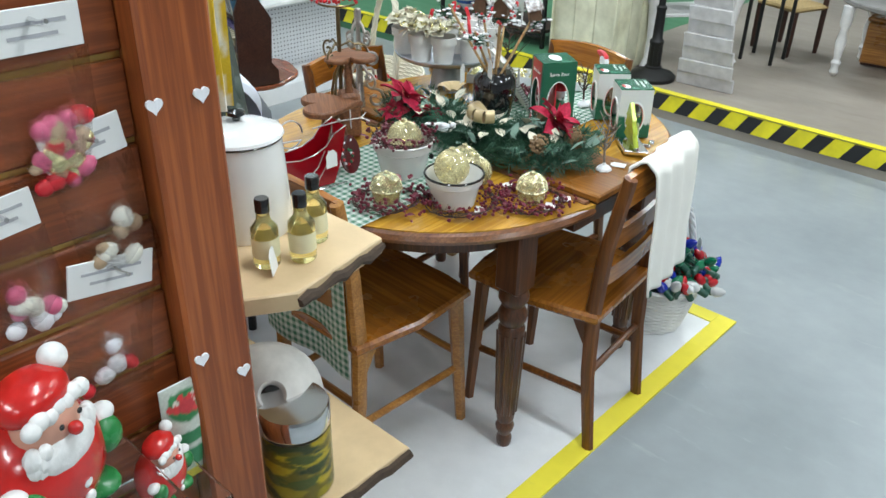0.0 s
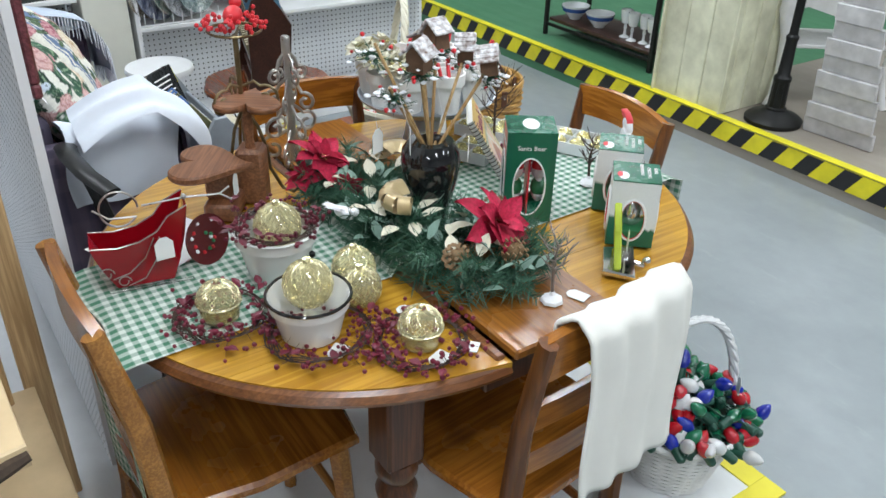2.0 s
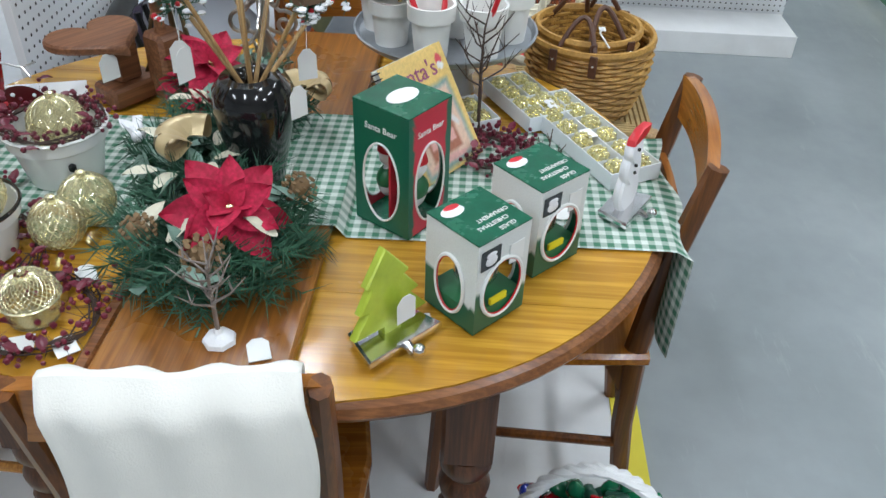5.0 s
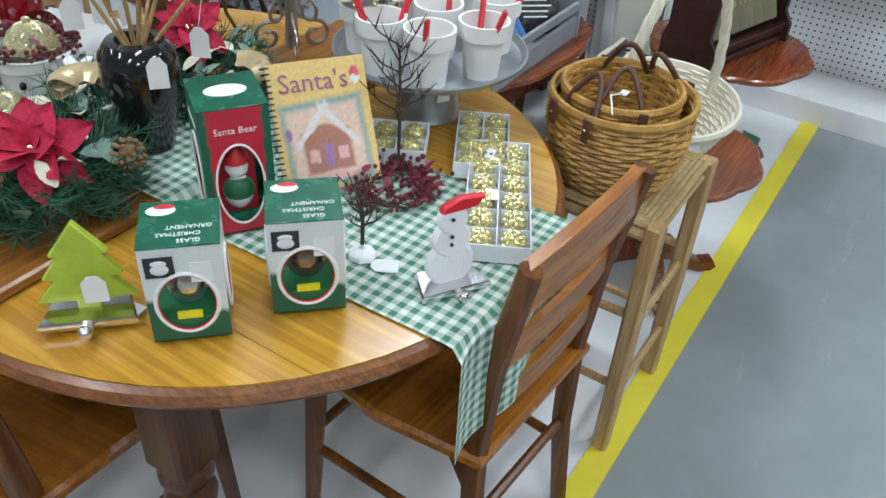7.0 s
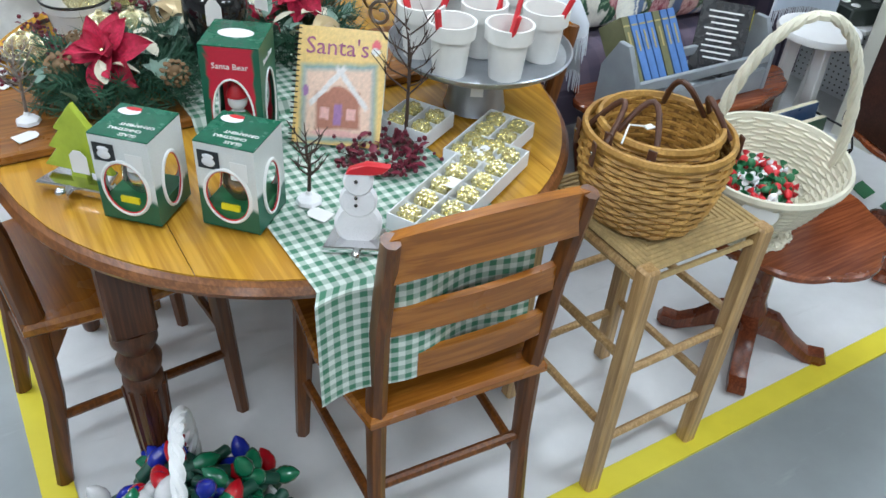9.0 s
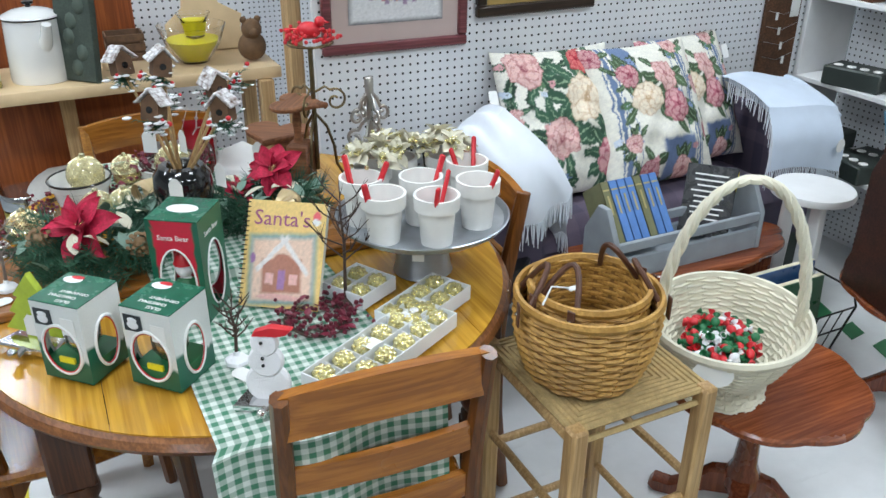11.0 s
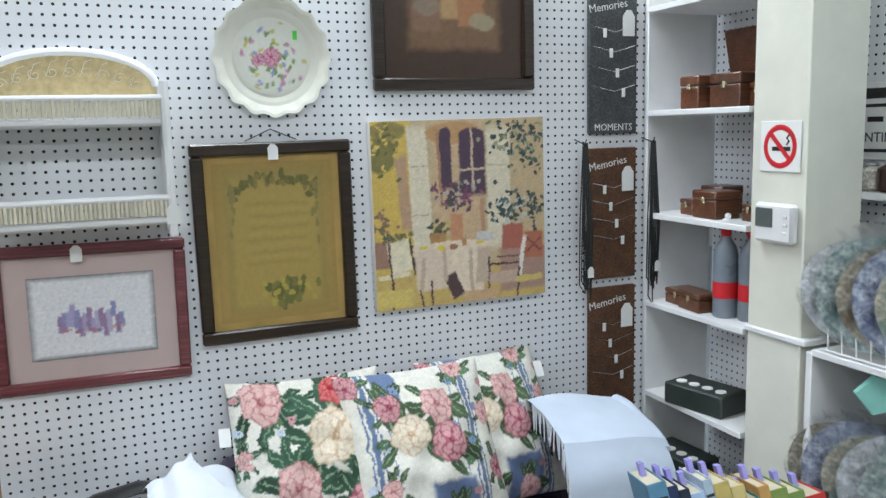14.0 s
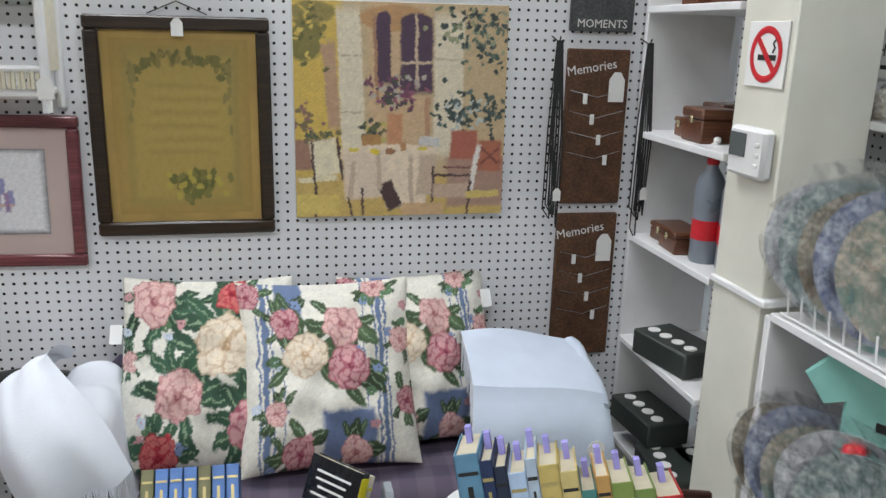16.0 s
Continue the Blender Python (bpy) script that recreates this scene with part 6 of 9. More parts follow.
bucket(1.785, -0.728, 0.755, 0.072, 0.078, "white enamel pot with a black rim holding a gold ball", BLACK)
gold_ball(1.80, -0.735, 0.842, 0.044)
potb = bucket(2.0, -0.765, 0.757, 0.08, 0.092, "white enamel bucket with burgundy berries round its rim", ENAMEL)
part("hanging_label", Geo().lathe([(0.001, 0), (0.006, 0.004), (0.006, 0.012), (0.001, 0.016)], 8), IRON, potb, "", pose(-0.06, -0.045, 0.04))
gold_ball(2.0, -0.77, 0.85, 0.046)
berry_wreath(2.0, -0.765, 0.845, 0.072, "burgundy berry ring lying on a white bucket", 0.4)
candle_jar(1.90, -0.61, 0.757)
candle_jar(1.655, -0.87, 0.752)
berry_wreath(1.90, -0.61, 0.757, 0.075, "burgundy berry wreath round a gold candle jar", 0.6, 150)
berry_wreath(1.655, -0.87, 0.752, 0.075, "burgundy berry wreath round a gold candle jar", 0.6, 170)
berry_wreath(1.77, -0.735, 0.756, 0.085, "burgundy berry wreath round a white pot", 0.6, 170)
gold_ball(1.87, -0.86, 0.797, 0.042)
gold_ball(1.81, -0.84, 0.794, 0.04)
for x, y, t in ((1.60, -0.872, 20), (1.603, -0.931, -50), (1.745, -0.90, -60), (1.706, -0.738, 35), (1.603, -1.18, -70), (1.69, -1.37, 10), (1.965, -1.585, 30)):
    place_tag(x, y, 0.757 if y > -0.97 or y < -1.23 else 0.772, t)

# red glass sleigh
sl = thing("glass_sleigh", pose(2.105, -0.545, 0.757, 0, 0, -101), "red glass sleigh dish with curled silver wire runners", "sleigh ornament")
side = [(-0.055, 0.006), (0.045, 0.006), (0.062, 0.05), (0.07, 0.1), (0.085, 0.152), (0.05, 0.135), (0.028, 0.108), (-0.005, 0.092), (-0.045, 0.086), (-0.09, 0.092), (-0.082, 0.065), (-0.07, 0.035)]
for s in (-0.034, 0.034):
    part("side_glass", Geo().prism(side, -0.0018, 0.0018, pose(0, s, 0, 90, 0, 0)), RED_GLASS, sl, "curved red glass side")
    part("silver_edge", Geo().tube([(x, s, z) for x, z in side[4:10]], 0.0019, 5), PEWTER, sl)
part("back_glass", Geo().grid(2, 8, lambda u, v: (0.045 + 0.04 * v + 0.006 * math.sin(3.14 * v), (u - 0.5) * 0.064, 0.008 + 0.142 * v)), RED_GLASS, sl)
part("front_glass", Geo().grid(2, 6, lambda u, v: (-0.055 - 0.035 * v, (u - 0.5) * 0.064, 0.008 + 0.084 * v)), RED_GLASS, sl)
part("bottom_glass", Geo().box((-0.005, 0, 0.007), (0.10, 0.066, 0.003)), RED_GLASS, sl)
for s in (-0.04, 0.04):
    part("runner", Geo().box((0.005, s, 0.002), (0.15, 0.006, 0.004), 0.001), CLEAR, sl)
    g = Geo().tube([(-0.07 + 0.014 * math.cos(t) * (1 - t / 14), s, 0.04 + 0.014 * math.sin(t) * (1 - t / 14)) for t in [0.5 * k for k in range(14)]] , 0.0012, 5)
    g.tube([(-0.06, s, 0.028), (-0.03, s, 0.036), (0.0, s, 0.062), (0.02, s, 0.1)], 0.0012, 5)
    g.tube([(-0.042 + 0.012 * math.cos(t) * (1 - t / 14), s, 0.02 + 0.012 * math.sin(t) * (1 - t / 14)) for t in [0.5 * k for k in range(14)]], 0.0012, 5)
    g.tube([(-0.036, s, 0.01), (-0.005, s, 0.02), (0.022, s, 0.06), (0.03, s, 0.1)], 0.0012, 5)
    part("wire_scroll", g, PEWTER, sl, "curled silver wire")
part("hitch_bar", Geo().tube([(0.01, 0, 0.148), (0.085, 0, 0.152), (0.15, 0, 0.148), (0.17, 0.01, 0.156)], 0.0018, 6).tube([(0.15, 0, 0.148), (0.17, -0.01, 0.138)], 0.0018, 6).ball((0.085, 0, 0.154), 0.005, 8, 6), PEWTER, sl, "silver wire hitch bar")
part("wire_loop", Geo().tube([(-0.03 + 0.034 * math.cos(t), 0.045, 0.125 + 0.036 * math.sin(t)) for t in [0.3 * k for k in range(20)]], 0.002, 6).tube([(-0.075, 0.045, 0.13), (-0.05, 0.045, 0.108), (0.0, 0.045, 0.105)], 0.002, 6), PEWTER, sl, "silver wire loop")
price_tag(sl, facing(0.035, -0.045, 0.1, 10), 0.034, 0.045)
pl = thing("decorated_plate", facing(2.095, -0.66, 0.808, -68, 14), "round dark red plate with painted flowers, leaning", "plate")
part("dish", Geo().lathe([(0.001, -0.004), (0.03, -0.004), (0.05, 0.004), (0.05, 0.007), (0.03, 0.0), (0.001, 0.0)], 32), plain("oxblood_glaze", (0.10, 0.012, 0.014), 0.15), pl)
for k in range(14):
    a, q = k * 2.4, 0.012 + 0.03 * ((k * 7) % 11) / 11
    part("flower", Geo().lathe([(0.0045, 0.001), (0.003, 0.0045), (0.0005, 0.005)], 6), (SNOW, RED, GREEN_DIA)[k % 3], pl, "", pose(q * math.cos(a), q * math.sin(a), 0))

# wooden heart shelf stand
st = thing("wooden_shelf_stand", pose(2.28, -0.77, 0.755, 0, 0, -35), "red-brown wooden stand with heart shaped shelves", "stand")
heart = [(0.085 * 0.062 * 16 * math.sin(t) ** 3, 0.0055 * (13 * math.cos(t) - 5 * math.cos(2 * t) - 2 * math.cos(3 * t) - math.cos(4 * t))) for t in [-2 * math.pi * k / 40 for k in range(40)]]
part("base", Geo().box((0, 0, 0.02), (0.11, 0.07, 0.04), 0.006).box((0, 0.01, 0.08), (0.05, 0.05, 0.085), 0.006), TOY_WOOD, st)
part("shelf", Geo().prism([(x * 1.05, y * 1.05) for x, y in heart], 0.115, 0.132, bev=0.004), TOY_WOOD, st, "lower heart shaped shelf", pose(-0.03, 0.02, 0))
part("post", Geo().lathe([(0.012, 0.13), (0.009, 0.15), (0.012, 0.18), (0.009, 0.21), (0.012, 0.225)], 12), TOY_WOOD, st, "", pose(0.055, -0.05, 0))
part("shelf", Geo().prism([(x * 0.85, y * 0.85) for x, y in heart], 0.222, 0.236, bev=0.004), TOY_WOOD, st, "upper heart shaped shelf", pose(0.06, -0.055, 0, 0, 0, 90))
part("back_block", Geo().box((0.06, -0.05, 0.065), (0.06, 0.06, 0.13), 0.008), TOY_WOOD, st)
price_tag(st, facing(-0.055, -0.04, 0.118, 0), 0.036, 0.05)
solid("paper_sheet", Geo().grid(8, 8, lambda u, v: ((u - 0.5) * 0.18, (v - 0.5) * 0.22, 0.003 + 0.014 * u * v)), PAPER, "loose white sheet of paper on the gingham runner", "paper", m=pose(2.2, -0.6, 0.758, 0, 0, 25))


def curl(cx, cz, r, a0, a1, n=22, shrink=0.75):
    return [(cx + r * (1 - shrink * k / n) * math.cos(a0 + (a1 - a0) * k / n), 0, cz + r * (1 - shrink * k / n) * math.sin(a0 + (a1 - a0) * k / n)) for k in range(n + 1)]


# bronze wire stand with a red bird ring
ws = thing("wire_ornament_stand", pose(2.34, -0.85, 0.757, 0, 0, -35), "bronze scrolled wire stand topped with red berries", "ornament stand")
part("stem", Geo().tube([(0, 0, 0.05), (0, 0, 0.36)], 0.006, 8), BRONZE, ws)
for k in range(3):
    g = Geo().tube([(0, 0, 0.2), (0.03, 0, 0.16), (0.045, 0, 0.11), (0.05, 0, 0.06), (0.075, 0, 0.012), (0.1, 0, 0.004), (0.11, 0, 0.014)], 0.004, 6)
    g.tube([(0.004, 0, 0.25), (0.03, 0, 0.262)] + curl(0.055, 0.225, 0.03, 2.0, -5.5), 0.0032, 6)
    part("scroll_leg", g, BRONZE, ws, "", pose(0, 0, 0, 0, 0, 120 * k + 30))
g = Geo().tube([(0.055 * math.cos(a), 0.055 * math.sin(a), 0.37) for a in [2 * math.pi * i / 24 for i in range(24)]], 0.003, 5, True).tube([(-0.055, 0, 0.37), (0, 0, 0.355), (0.055, 0, 0.37)], 0.003, 5)
part("ring", g, BRONZE, ws)
g = Geo()
for k in range(70):
    a = rnd.uniform(0, 6.28)
    q = 0.055 + rnd.gauss(0, 0.01)
    g.ball((q * math.cos(a), q * math.sin(a), 0.378 + abs(rnd.gauss(0, 0.012))), 0.005, 6, 4)
ob = part("red_berries", g, RED, ws)
ob["kind"] = "stuff"
part("red_bird", Geo().ball((0, 0, 0.4), 0.02, 12, 8, (1.5, 1, 1)).ball((0.028, 0, 0.42), 0.013, 10, 8).lathe([(0.005, 0), (0.0005, 0.014)], 6, pose(0.038, 0, 0.42, 0, 90, 0)).box((-0.04, 0, 0.4), (0.035, 0.012, 0.005), 0.002), RED, ws)
# pewter scroll tree
pt = thing("scroll_tree", pose(2.43, -1.0, 0.752, 0, 0, -40), "pewter metal tree with curled scroll branches", "ornament")
part("trunk", Geo().lathe([(0.02, 0), (0.016, 0.02), (0.011, 0.1), (0.007, 0.27), (0.01, 0.272), (0.011, 0.315), (0.008, 0.32)], 12), PEWTER, pt)
for lv in range(4):
    for k in range(4):
        r, z = 0.034 - 0.005 * lv, 0.03 + 0.062 * lv
        g = Geo().tube([(0.006, 0, z + 0.065), (0.012 + r * 0.4, 0, z + 0.05)] + curl(0.014 + r * 1.0, z + 0.012, r * 0.95, 1.9, -5.2), 0.0032, 6, flat=1.4)
        part("scroll", g, PEWTER, pt, "", pose(0, 0, 0, 0, 0, 90 * k + 45 * (lv % 2)))

# black apple vase with birdhouse picks
va = thing("apple_vase", pose(1.975, -1.098, 0.772), "glossy black apple shaped ceramic vase", "vase")
part("body", Geo().lathe([(0.001, 0.006), (0.027, 0.0), (0.036, 0.006), (0.044, 0.05), (0.056, 0.105), (0.061, 0.145), (0.058, 0.172), (0.045, 0.19), (0.03, 0.192), (0.022, 0.182), (0.02, 0.13), (0.001, 0.12)], 36), BLACK, va)
price_tag(va, facing(-0.025, -0.075, 0.19, -40), 0.03, 0.05)
for k, (x, y, z) in enumerate(((1.90, -1.02, 1.155), (1.965, -1.10, 1.165), (2.06, -1.13, 1.12), (2.05, -1.23, 1.10), (1.93, -1.2, 1.11), (2.11, -1.05, 1.13), (1.97, -1.0, 1.09))):
    pk = thing("birdhouse_pick", pose(1.975, -1.098, 0.93), "snowy wooden birdhouse pick on a stick with red berries", "ornament", "birdhouse picks in the vase")
    tx, ty, tz = x - 1.975, y + 1.098, z - 0.93
    part("stick", Geo().tube([(tx * 0.04, ty * 0.04, 0), (tx, ty, tz)], 0.0035, 6), STOOL, pk)
    mm = pose(tx, ty, tz, rnd.uniform(-12, 12), rnd.uniform(-12, 12), rnd.uniform(-60, 40)) @ Matrix.Scale(0.8, 4)
    if k < 5:
        part("house", Geo().prism([(-0.022, -0.02), (0.022, -0.02), (0.022, 0.022), (0, 0.045), (-0.022, 0.022)], -0.02, 0.02, mm @ pose(0, 0, 0, 90, 0, 0)), BIRDHOUSE, pk)
        part("entrance", Geo().lathe([(0.008, -0.0005), (0.008, 0.001)], 12, mm @ pose(0, -0.0205, 0.005, 90, 0, 0)), BLACK, pk)
        for s in (-1, 1):
            for q in range(4):
                part("roof_shingle", Geo().box((0, 0, 0), (0.015, 0.056, 0.006), 0.002, mm @ pose(s * (0.005 + 0.0085 * q), 0, 0.047 - 0.0085 * q, 0, s * 38, 0)), SNOWY_ROOF, pk)
    g, b, n = Geo(), Geo(), Geo()
    for q in range(26):
        d = Vector((rnd.gauss(0, 0.024), rnd.gauss(0, 0.024), rnd.gauss(-0.03, 0.016)))
        p = mm @ d
        sprig(n, mm @ Vector((0, 0, -0.03)), p, 0.014, 9, 0.0012)
        g.ball(p, rnd.uniform(0.003, 0.0065), 6, 5, (1.5, 1.2, 0.5))
        if q % 5 == 0:
            b.ball(mm @ (d * 1.1 + Vector((0, 0, 0.006))), rnd.uniform(0.0035, 0.0055), 7, 5)
    part("snow_tufts", g, SNOW, pk)["kind"] = "stuff"
    part("fir_needles", n, NEEDLE, pk)["kind"] = "stuff"
    part("red_berries", b, RED, pk)["kind"] = "stuff"
for x, y, z, yaw in ((1.93, -1.02, 1.02, -30), (2.04, -1.17, 0.98, -60), (2.0, -0.99, 1.0, -70)):
    solid("price_tag", Geo().prism([(-0.015, -0.05), (0.015, -0.05), (0.015, -0.012), (0.005, 0), (-0.005, 0), (-0.015, -0.012)], 0, 0.001).tube([(0, -0.004, 0.0005), (0.01, 0.06, -0.02)], 0.0006, 4), PAPER, "white paper price tag hanging from a pick", "price tag", "price tags on the table", m=facing(x, y, z, yaw))


def centrepiece(x, y, turn, lx, ly, flower, label, n=46, extra=()):
    c = thing("christmas_centrepiece", pose(x, y, 0.772, 0, 0, turn), label, "centrepiece", "poinsettia centrepieces")
    g, lf = Geo(), Geo()
    for k in range(n):
        a = 2 * math.pi * k / n * 3.0 + rnd.uniform(-0.2, 0.2)
        q = rnd.uniform(0.75, 1.08)
        e = (lx * q * math.cos(a), ly * q * math.sin(a), rnd.uniform(0.005, 0.045) if k % 3 else rnd.uniform(0.05, 0.09))
        s = (e[0] * 0.35, e[1] * 0.35, e[2] * 0.4 + 0.02)
        sprig(g, s, e, 0.042, 34, 0.0014)
    for k in range(26):
        a, q = rnd.uniform(0, 6.28), rnd.uniform(0.3, 0.95)
        blade(0.045, 0.012, 0.2, pose(lx * q * math.cos(a), ly * q * math.sin(a), rnd.uniform(0.03, 0.07), rnd.uniform(0, 55), 0, rnd.uniform(0, 360)), lf, 4)
    part("fir_sprigs", g, NEEDLE, c)["kind"] = "stuff"
    part("sage_leaves", lf, SAGE, c)["kind"] = "stuff"
    me = blade(0.05, 0.014, 0.25, None, None, 5).mesh("ivory_leaf", [IVORY_LEAF])
    for k in range(9):
        a, q = k * 2.4, 0.35 + 0.5 * (k % 4) / 4
        part("ivory_leaf", me, IVORY_LEAF, c, "", pose(lx * q * math.cos(a), ly * q * math.sin(a), 0.068, rnd.uniform(5, 40), 0, rnd.uniform(0, 360)))
    fx, fy, fz, fr = flower
    poinsettia(c, pose(fx, fy, fz, 10, -36, 0), fr, CRIMSON)
    return c


ca = centrepiece(1.785, -1.075, 10, 0.165, 0.145, (-0.02, -0.03, 0.09, 0.09), "fir and sage centrepiece with a crimson poinsettia", 100)
pinecone(ca, pose(-0.085, 0.01, 0.055, 30, -30, 0), 0.027)
pinecone(ca, pose(-0.03, 0.075, 0.055, -30, -20, 0), 0.024)
pinecone(ca, pose(0.06, -0.11, 0.05, 30, 0, 0), 0.024)
bow(ca, pose(0.152, 0.035, 0.09, 0, 0, 60), 0.055)
cb = centrepiece(2.16, -1.02, 10, 0.15, 0.125, (0.05, 0.05, 0.09, 0.08), "fir centrepiece with a crimson poinsettia and gold bow", 80)
poinsettia(cb, pose(0.045, 0.1, 0.06, -20, 10, 0), 0.05, CRIMSON)
bow(cb, pose(-0.02, -0.11, 0.07, 0, 0, -40), 0.05)
cc = centrepiece(1.96, -1.0, 100, 0.10, 0.11, (0.0, -0.15, 0.055, 0.05), "fir and sage centrepiece sprays with ivory leaves", 60)
dv = thing("dove_ornament", pose(1.985, -0.905, 0.835, 0, 0, 200), "small white feathered dove ornament in the greenery", "ornament")
part("body", Geo().ball((0, 0, 0.012), 0.014, 12, 8, (1.9, 0.9, 0.9)).ball((0.026, 0, 0.022), 0.009, 10, 8), SNOW, dv)
part("tail", Geo().box((-0.036, 0, 0.016), (0.035, 0.016, 0.003), 0.001), SNOW, dv)
for s in (-1, 1):
    part("wing", blade(0.042, 0.009, 0.3), SNOW, dv, "", pose(0.005, s * 0.006, 0.016, 15, 0, 90 + 50 * s if s > 0 else 120))


# bare twig trees
def twig_tree(x, y, z, h, label, mat, foot):
    t = thing("twig_tree", pose(x, y, z), label, "ornament", "bare twig trees")
    g = Geo().tube([(0, 0, 0.01), (0.004, 0.002, h * 0.5), (-0.003, 0, h * 0.8)], 0.0035, 6, taper=(1, 0.8, 0.4))
    for k in range(15):
        z0 = h * (0.35 + 0.5 * k / 15)
        a = k * 2.4
        l = h * rnd.uniform(0.25, 0.42)
        b = (l * 0.75 * math.cos(a), l * 0.75 * math.sin(a), z0 + l * 0.7)
        g.tube([(0, 0, z0), (b[0] * 0.5, b[1] * 0.5, z0 + l * 0.25), b], 0.0017, 5, taper=(1, 0.8, 0.4))
        for q in range(2):
            m0 = (b[0] * 0.6, b[1] * 0.6, z0 + l * (0.3 + 0.05 * q))
            spike(g, m0, (m0[0] + rnd.uniform(-0.2, 0.2) * h * 0.4, m0[1] + rnd.uniform(-0.2, 0.2) * h * 0.4, m0[2] + h * 0.14), 0.0012)
    part("branches", g, mat, t)
    part("base", Geo().lathe([(0.022, 0), (0.02, 0.006), (0.006, 0.014), (0.004, 0.02)], 7), foot, t, "snowy base")


TWIG_SILVER = plain("silvered_twig", (0.30, 0.26, 0.24), 0.35, 0.6, 0.3, 60)
twig_tree(1.615, -1.128, 0.772, 0.15, "small silvery bare twig tree on a white base", TWIG_SILVER, SNOW)
twig_tree(1.965, -1.545, 0.758, 0.13, "small bare twig tree on a white base", TWIG, SNOW)
twig_tree(2.2, -1.44, 0.758, 0.26, "tall bare dark twig tree standing in a wreath", TWIG, TWIG)
berry_wreath(2.13, -1.48, 0.758, 0.055, "burgundy berry wreath on the gingham runner", 0.8, 190)


# boxes with oval windows
def window_face(w, h, rx, ry, cy, colour, m):
    """A card panel in its own x-y plane with an oval cut through it."""
    def edge(u):
        s, f = divmod((u % 1.0) * 4, 1)
        return ((w / 2, -h / 2 + h * f), (w / 2 - w * f, h / 2), (-w / 2, h / 2 - h * f), (-w / 2 + w * f, -h / 2))[int(s)]

    def at(u, v):
        ox, oy = edge(u)
        a = math.atan2((oy - cy) / ry, ox / rx)
        ix, iy = rx * math.cos(a), cy + ry * math.sin(a)
        return (ix + (ox - ix) * v, iy + (oy - iy) * v, 0)
    return Geo().grid(64, 6, at, m, ink=lambda u, v: colour(*at(u, v)[:2]))


def oval_ring(rx, ry, cy, r, m):
    return Geo().tube([m @ Vector((rx * math.cos(a), cy + ry * math.sin(a), 0.001)) for a in [2 * math.pi * i / 40 for i in range(40)]], r, 6, True)


def ornament_box(x, y, turn, filling):
    b = thing("ornament_box", pose(x, y, 0.757, 0, 0, turn), "green and white card box holding a glass ornament", "box", "glass ornament boxes")
    w, h = 0.095, 0.145
    part("bottom", Geo().box((0, 0, 0.001), (w, w, 0.002)), BOX_GREEN, b)
    part("lid", Geo().box((0, 0, h + 0.001), (w + 0.001, w + 0.001, 0.003), 0.0008), BOX_GREEN, b)

    def tone(px, py):
        d = py + 0.35 * px
        if d < -0.018:
            return (0.012, 0.12, 0.07)
        return (0.72, 0.74, 0.72)
    for k in range(4):
        m = pose(0, 0, h / 2, 0, 0, 90 * k) @ pose(0, -w / 2, 0, 90, 0, 0)
        rx, ry = (0.037, 0.046) if k % 2 == 0 else (0.026, 0.046)
        f = part("side_panel", window_face(w, h, rx, ry, -0.012, tone, m), PAPER_PRINT, b)
        part("white_ring", oval_ring(rx, ry, -0.012, 0.0028, m), PAPER, f)
        part("red_ring", oval_ring(rx * 0.93, ry * 0.94, -0.012, 0.0014, m), RED, f)
        if k == 0:
            part("santa_label", Geo().box((-0.025, 0.046, 0.001), (0.034, 0.03, 0.001), m=m), BLACK, f)
            part("label_face", Geo().ball((-0.025, 0.043, 0.002), 0.009, 12, 6, (1.2, 0.9, 0.15), m).ball((-0.025, 0.052, 0.002), 0.008, 10, 6, (1.2, 0.6, 0.15), m), SNOW, f)
            part("paper_sticker", Geo().box((0.022, 0.035, 0.0016), (0.026, 0.03, 0.001), m=m), PAPER, f)
    part("glass_ornament", Geo().lathe([(0.001, 0.03), (0.018, 0.034), (0.03, 0.055), (0.03, 0.075), (0.018, 0.1), (0.008, 0.11), (0.008, 0.12), (0.001, 0.122)], 24), filling, b, "silvered glass ornament")
    part("inner_card", Geo().box((0, 0, 0.018), (w - 0.006, w - 0.006, 0.03)), GREEN_DIA, b)
    part("seat_band", Geo().box((0, -0.043, 0.037), (0.03, 0.004, 0.01)), HAZARD, b)
    for i, s in enumerate(("GLASS", "CHRISTMAS", "ORNAMENT")):
        words("lettering", s, 0.010, PAPER, b, pose(0.012 if i != 1 else 0, -0.012 + 0.014 * (i - 1) - 0.012, h + 0.003, 0, 0, 180))
    part("lid_label", Geo().ball((-0.022, 0.027, h + 0.003), 0.014, 14, 6, (1.3, 0.8, 0.05)), SNOW, b)
    part("lid_label_hat", Geo().ball((-0.018, 0.034, h + 0.0034), 0.01, 12, 6, (1.3, 0.6, 0.06)), RED, b)


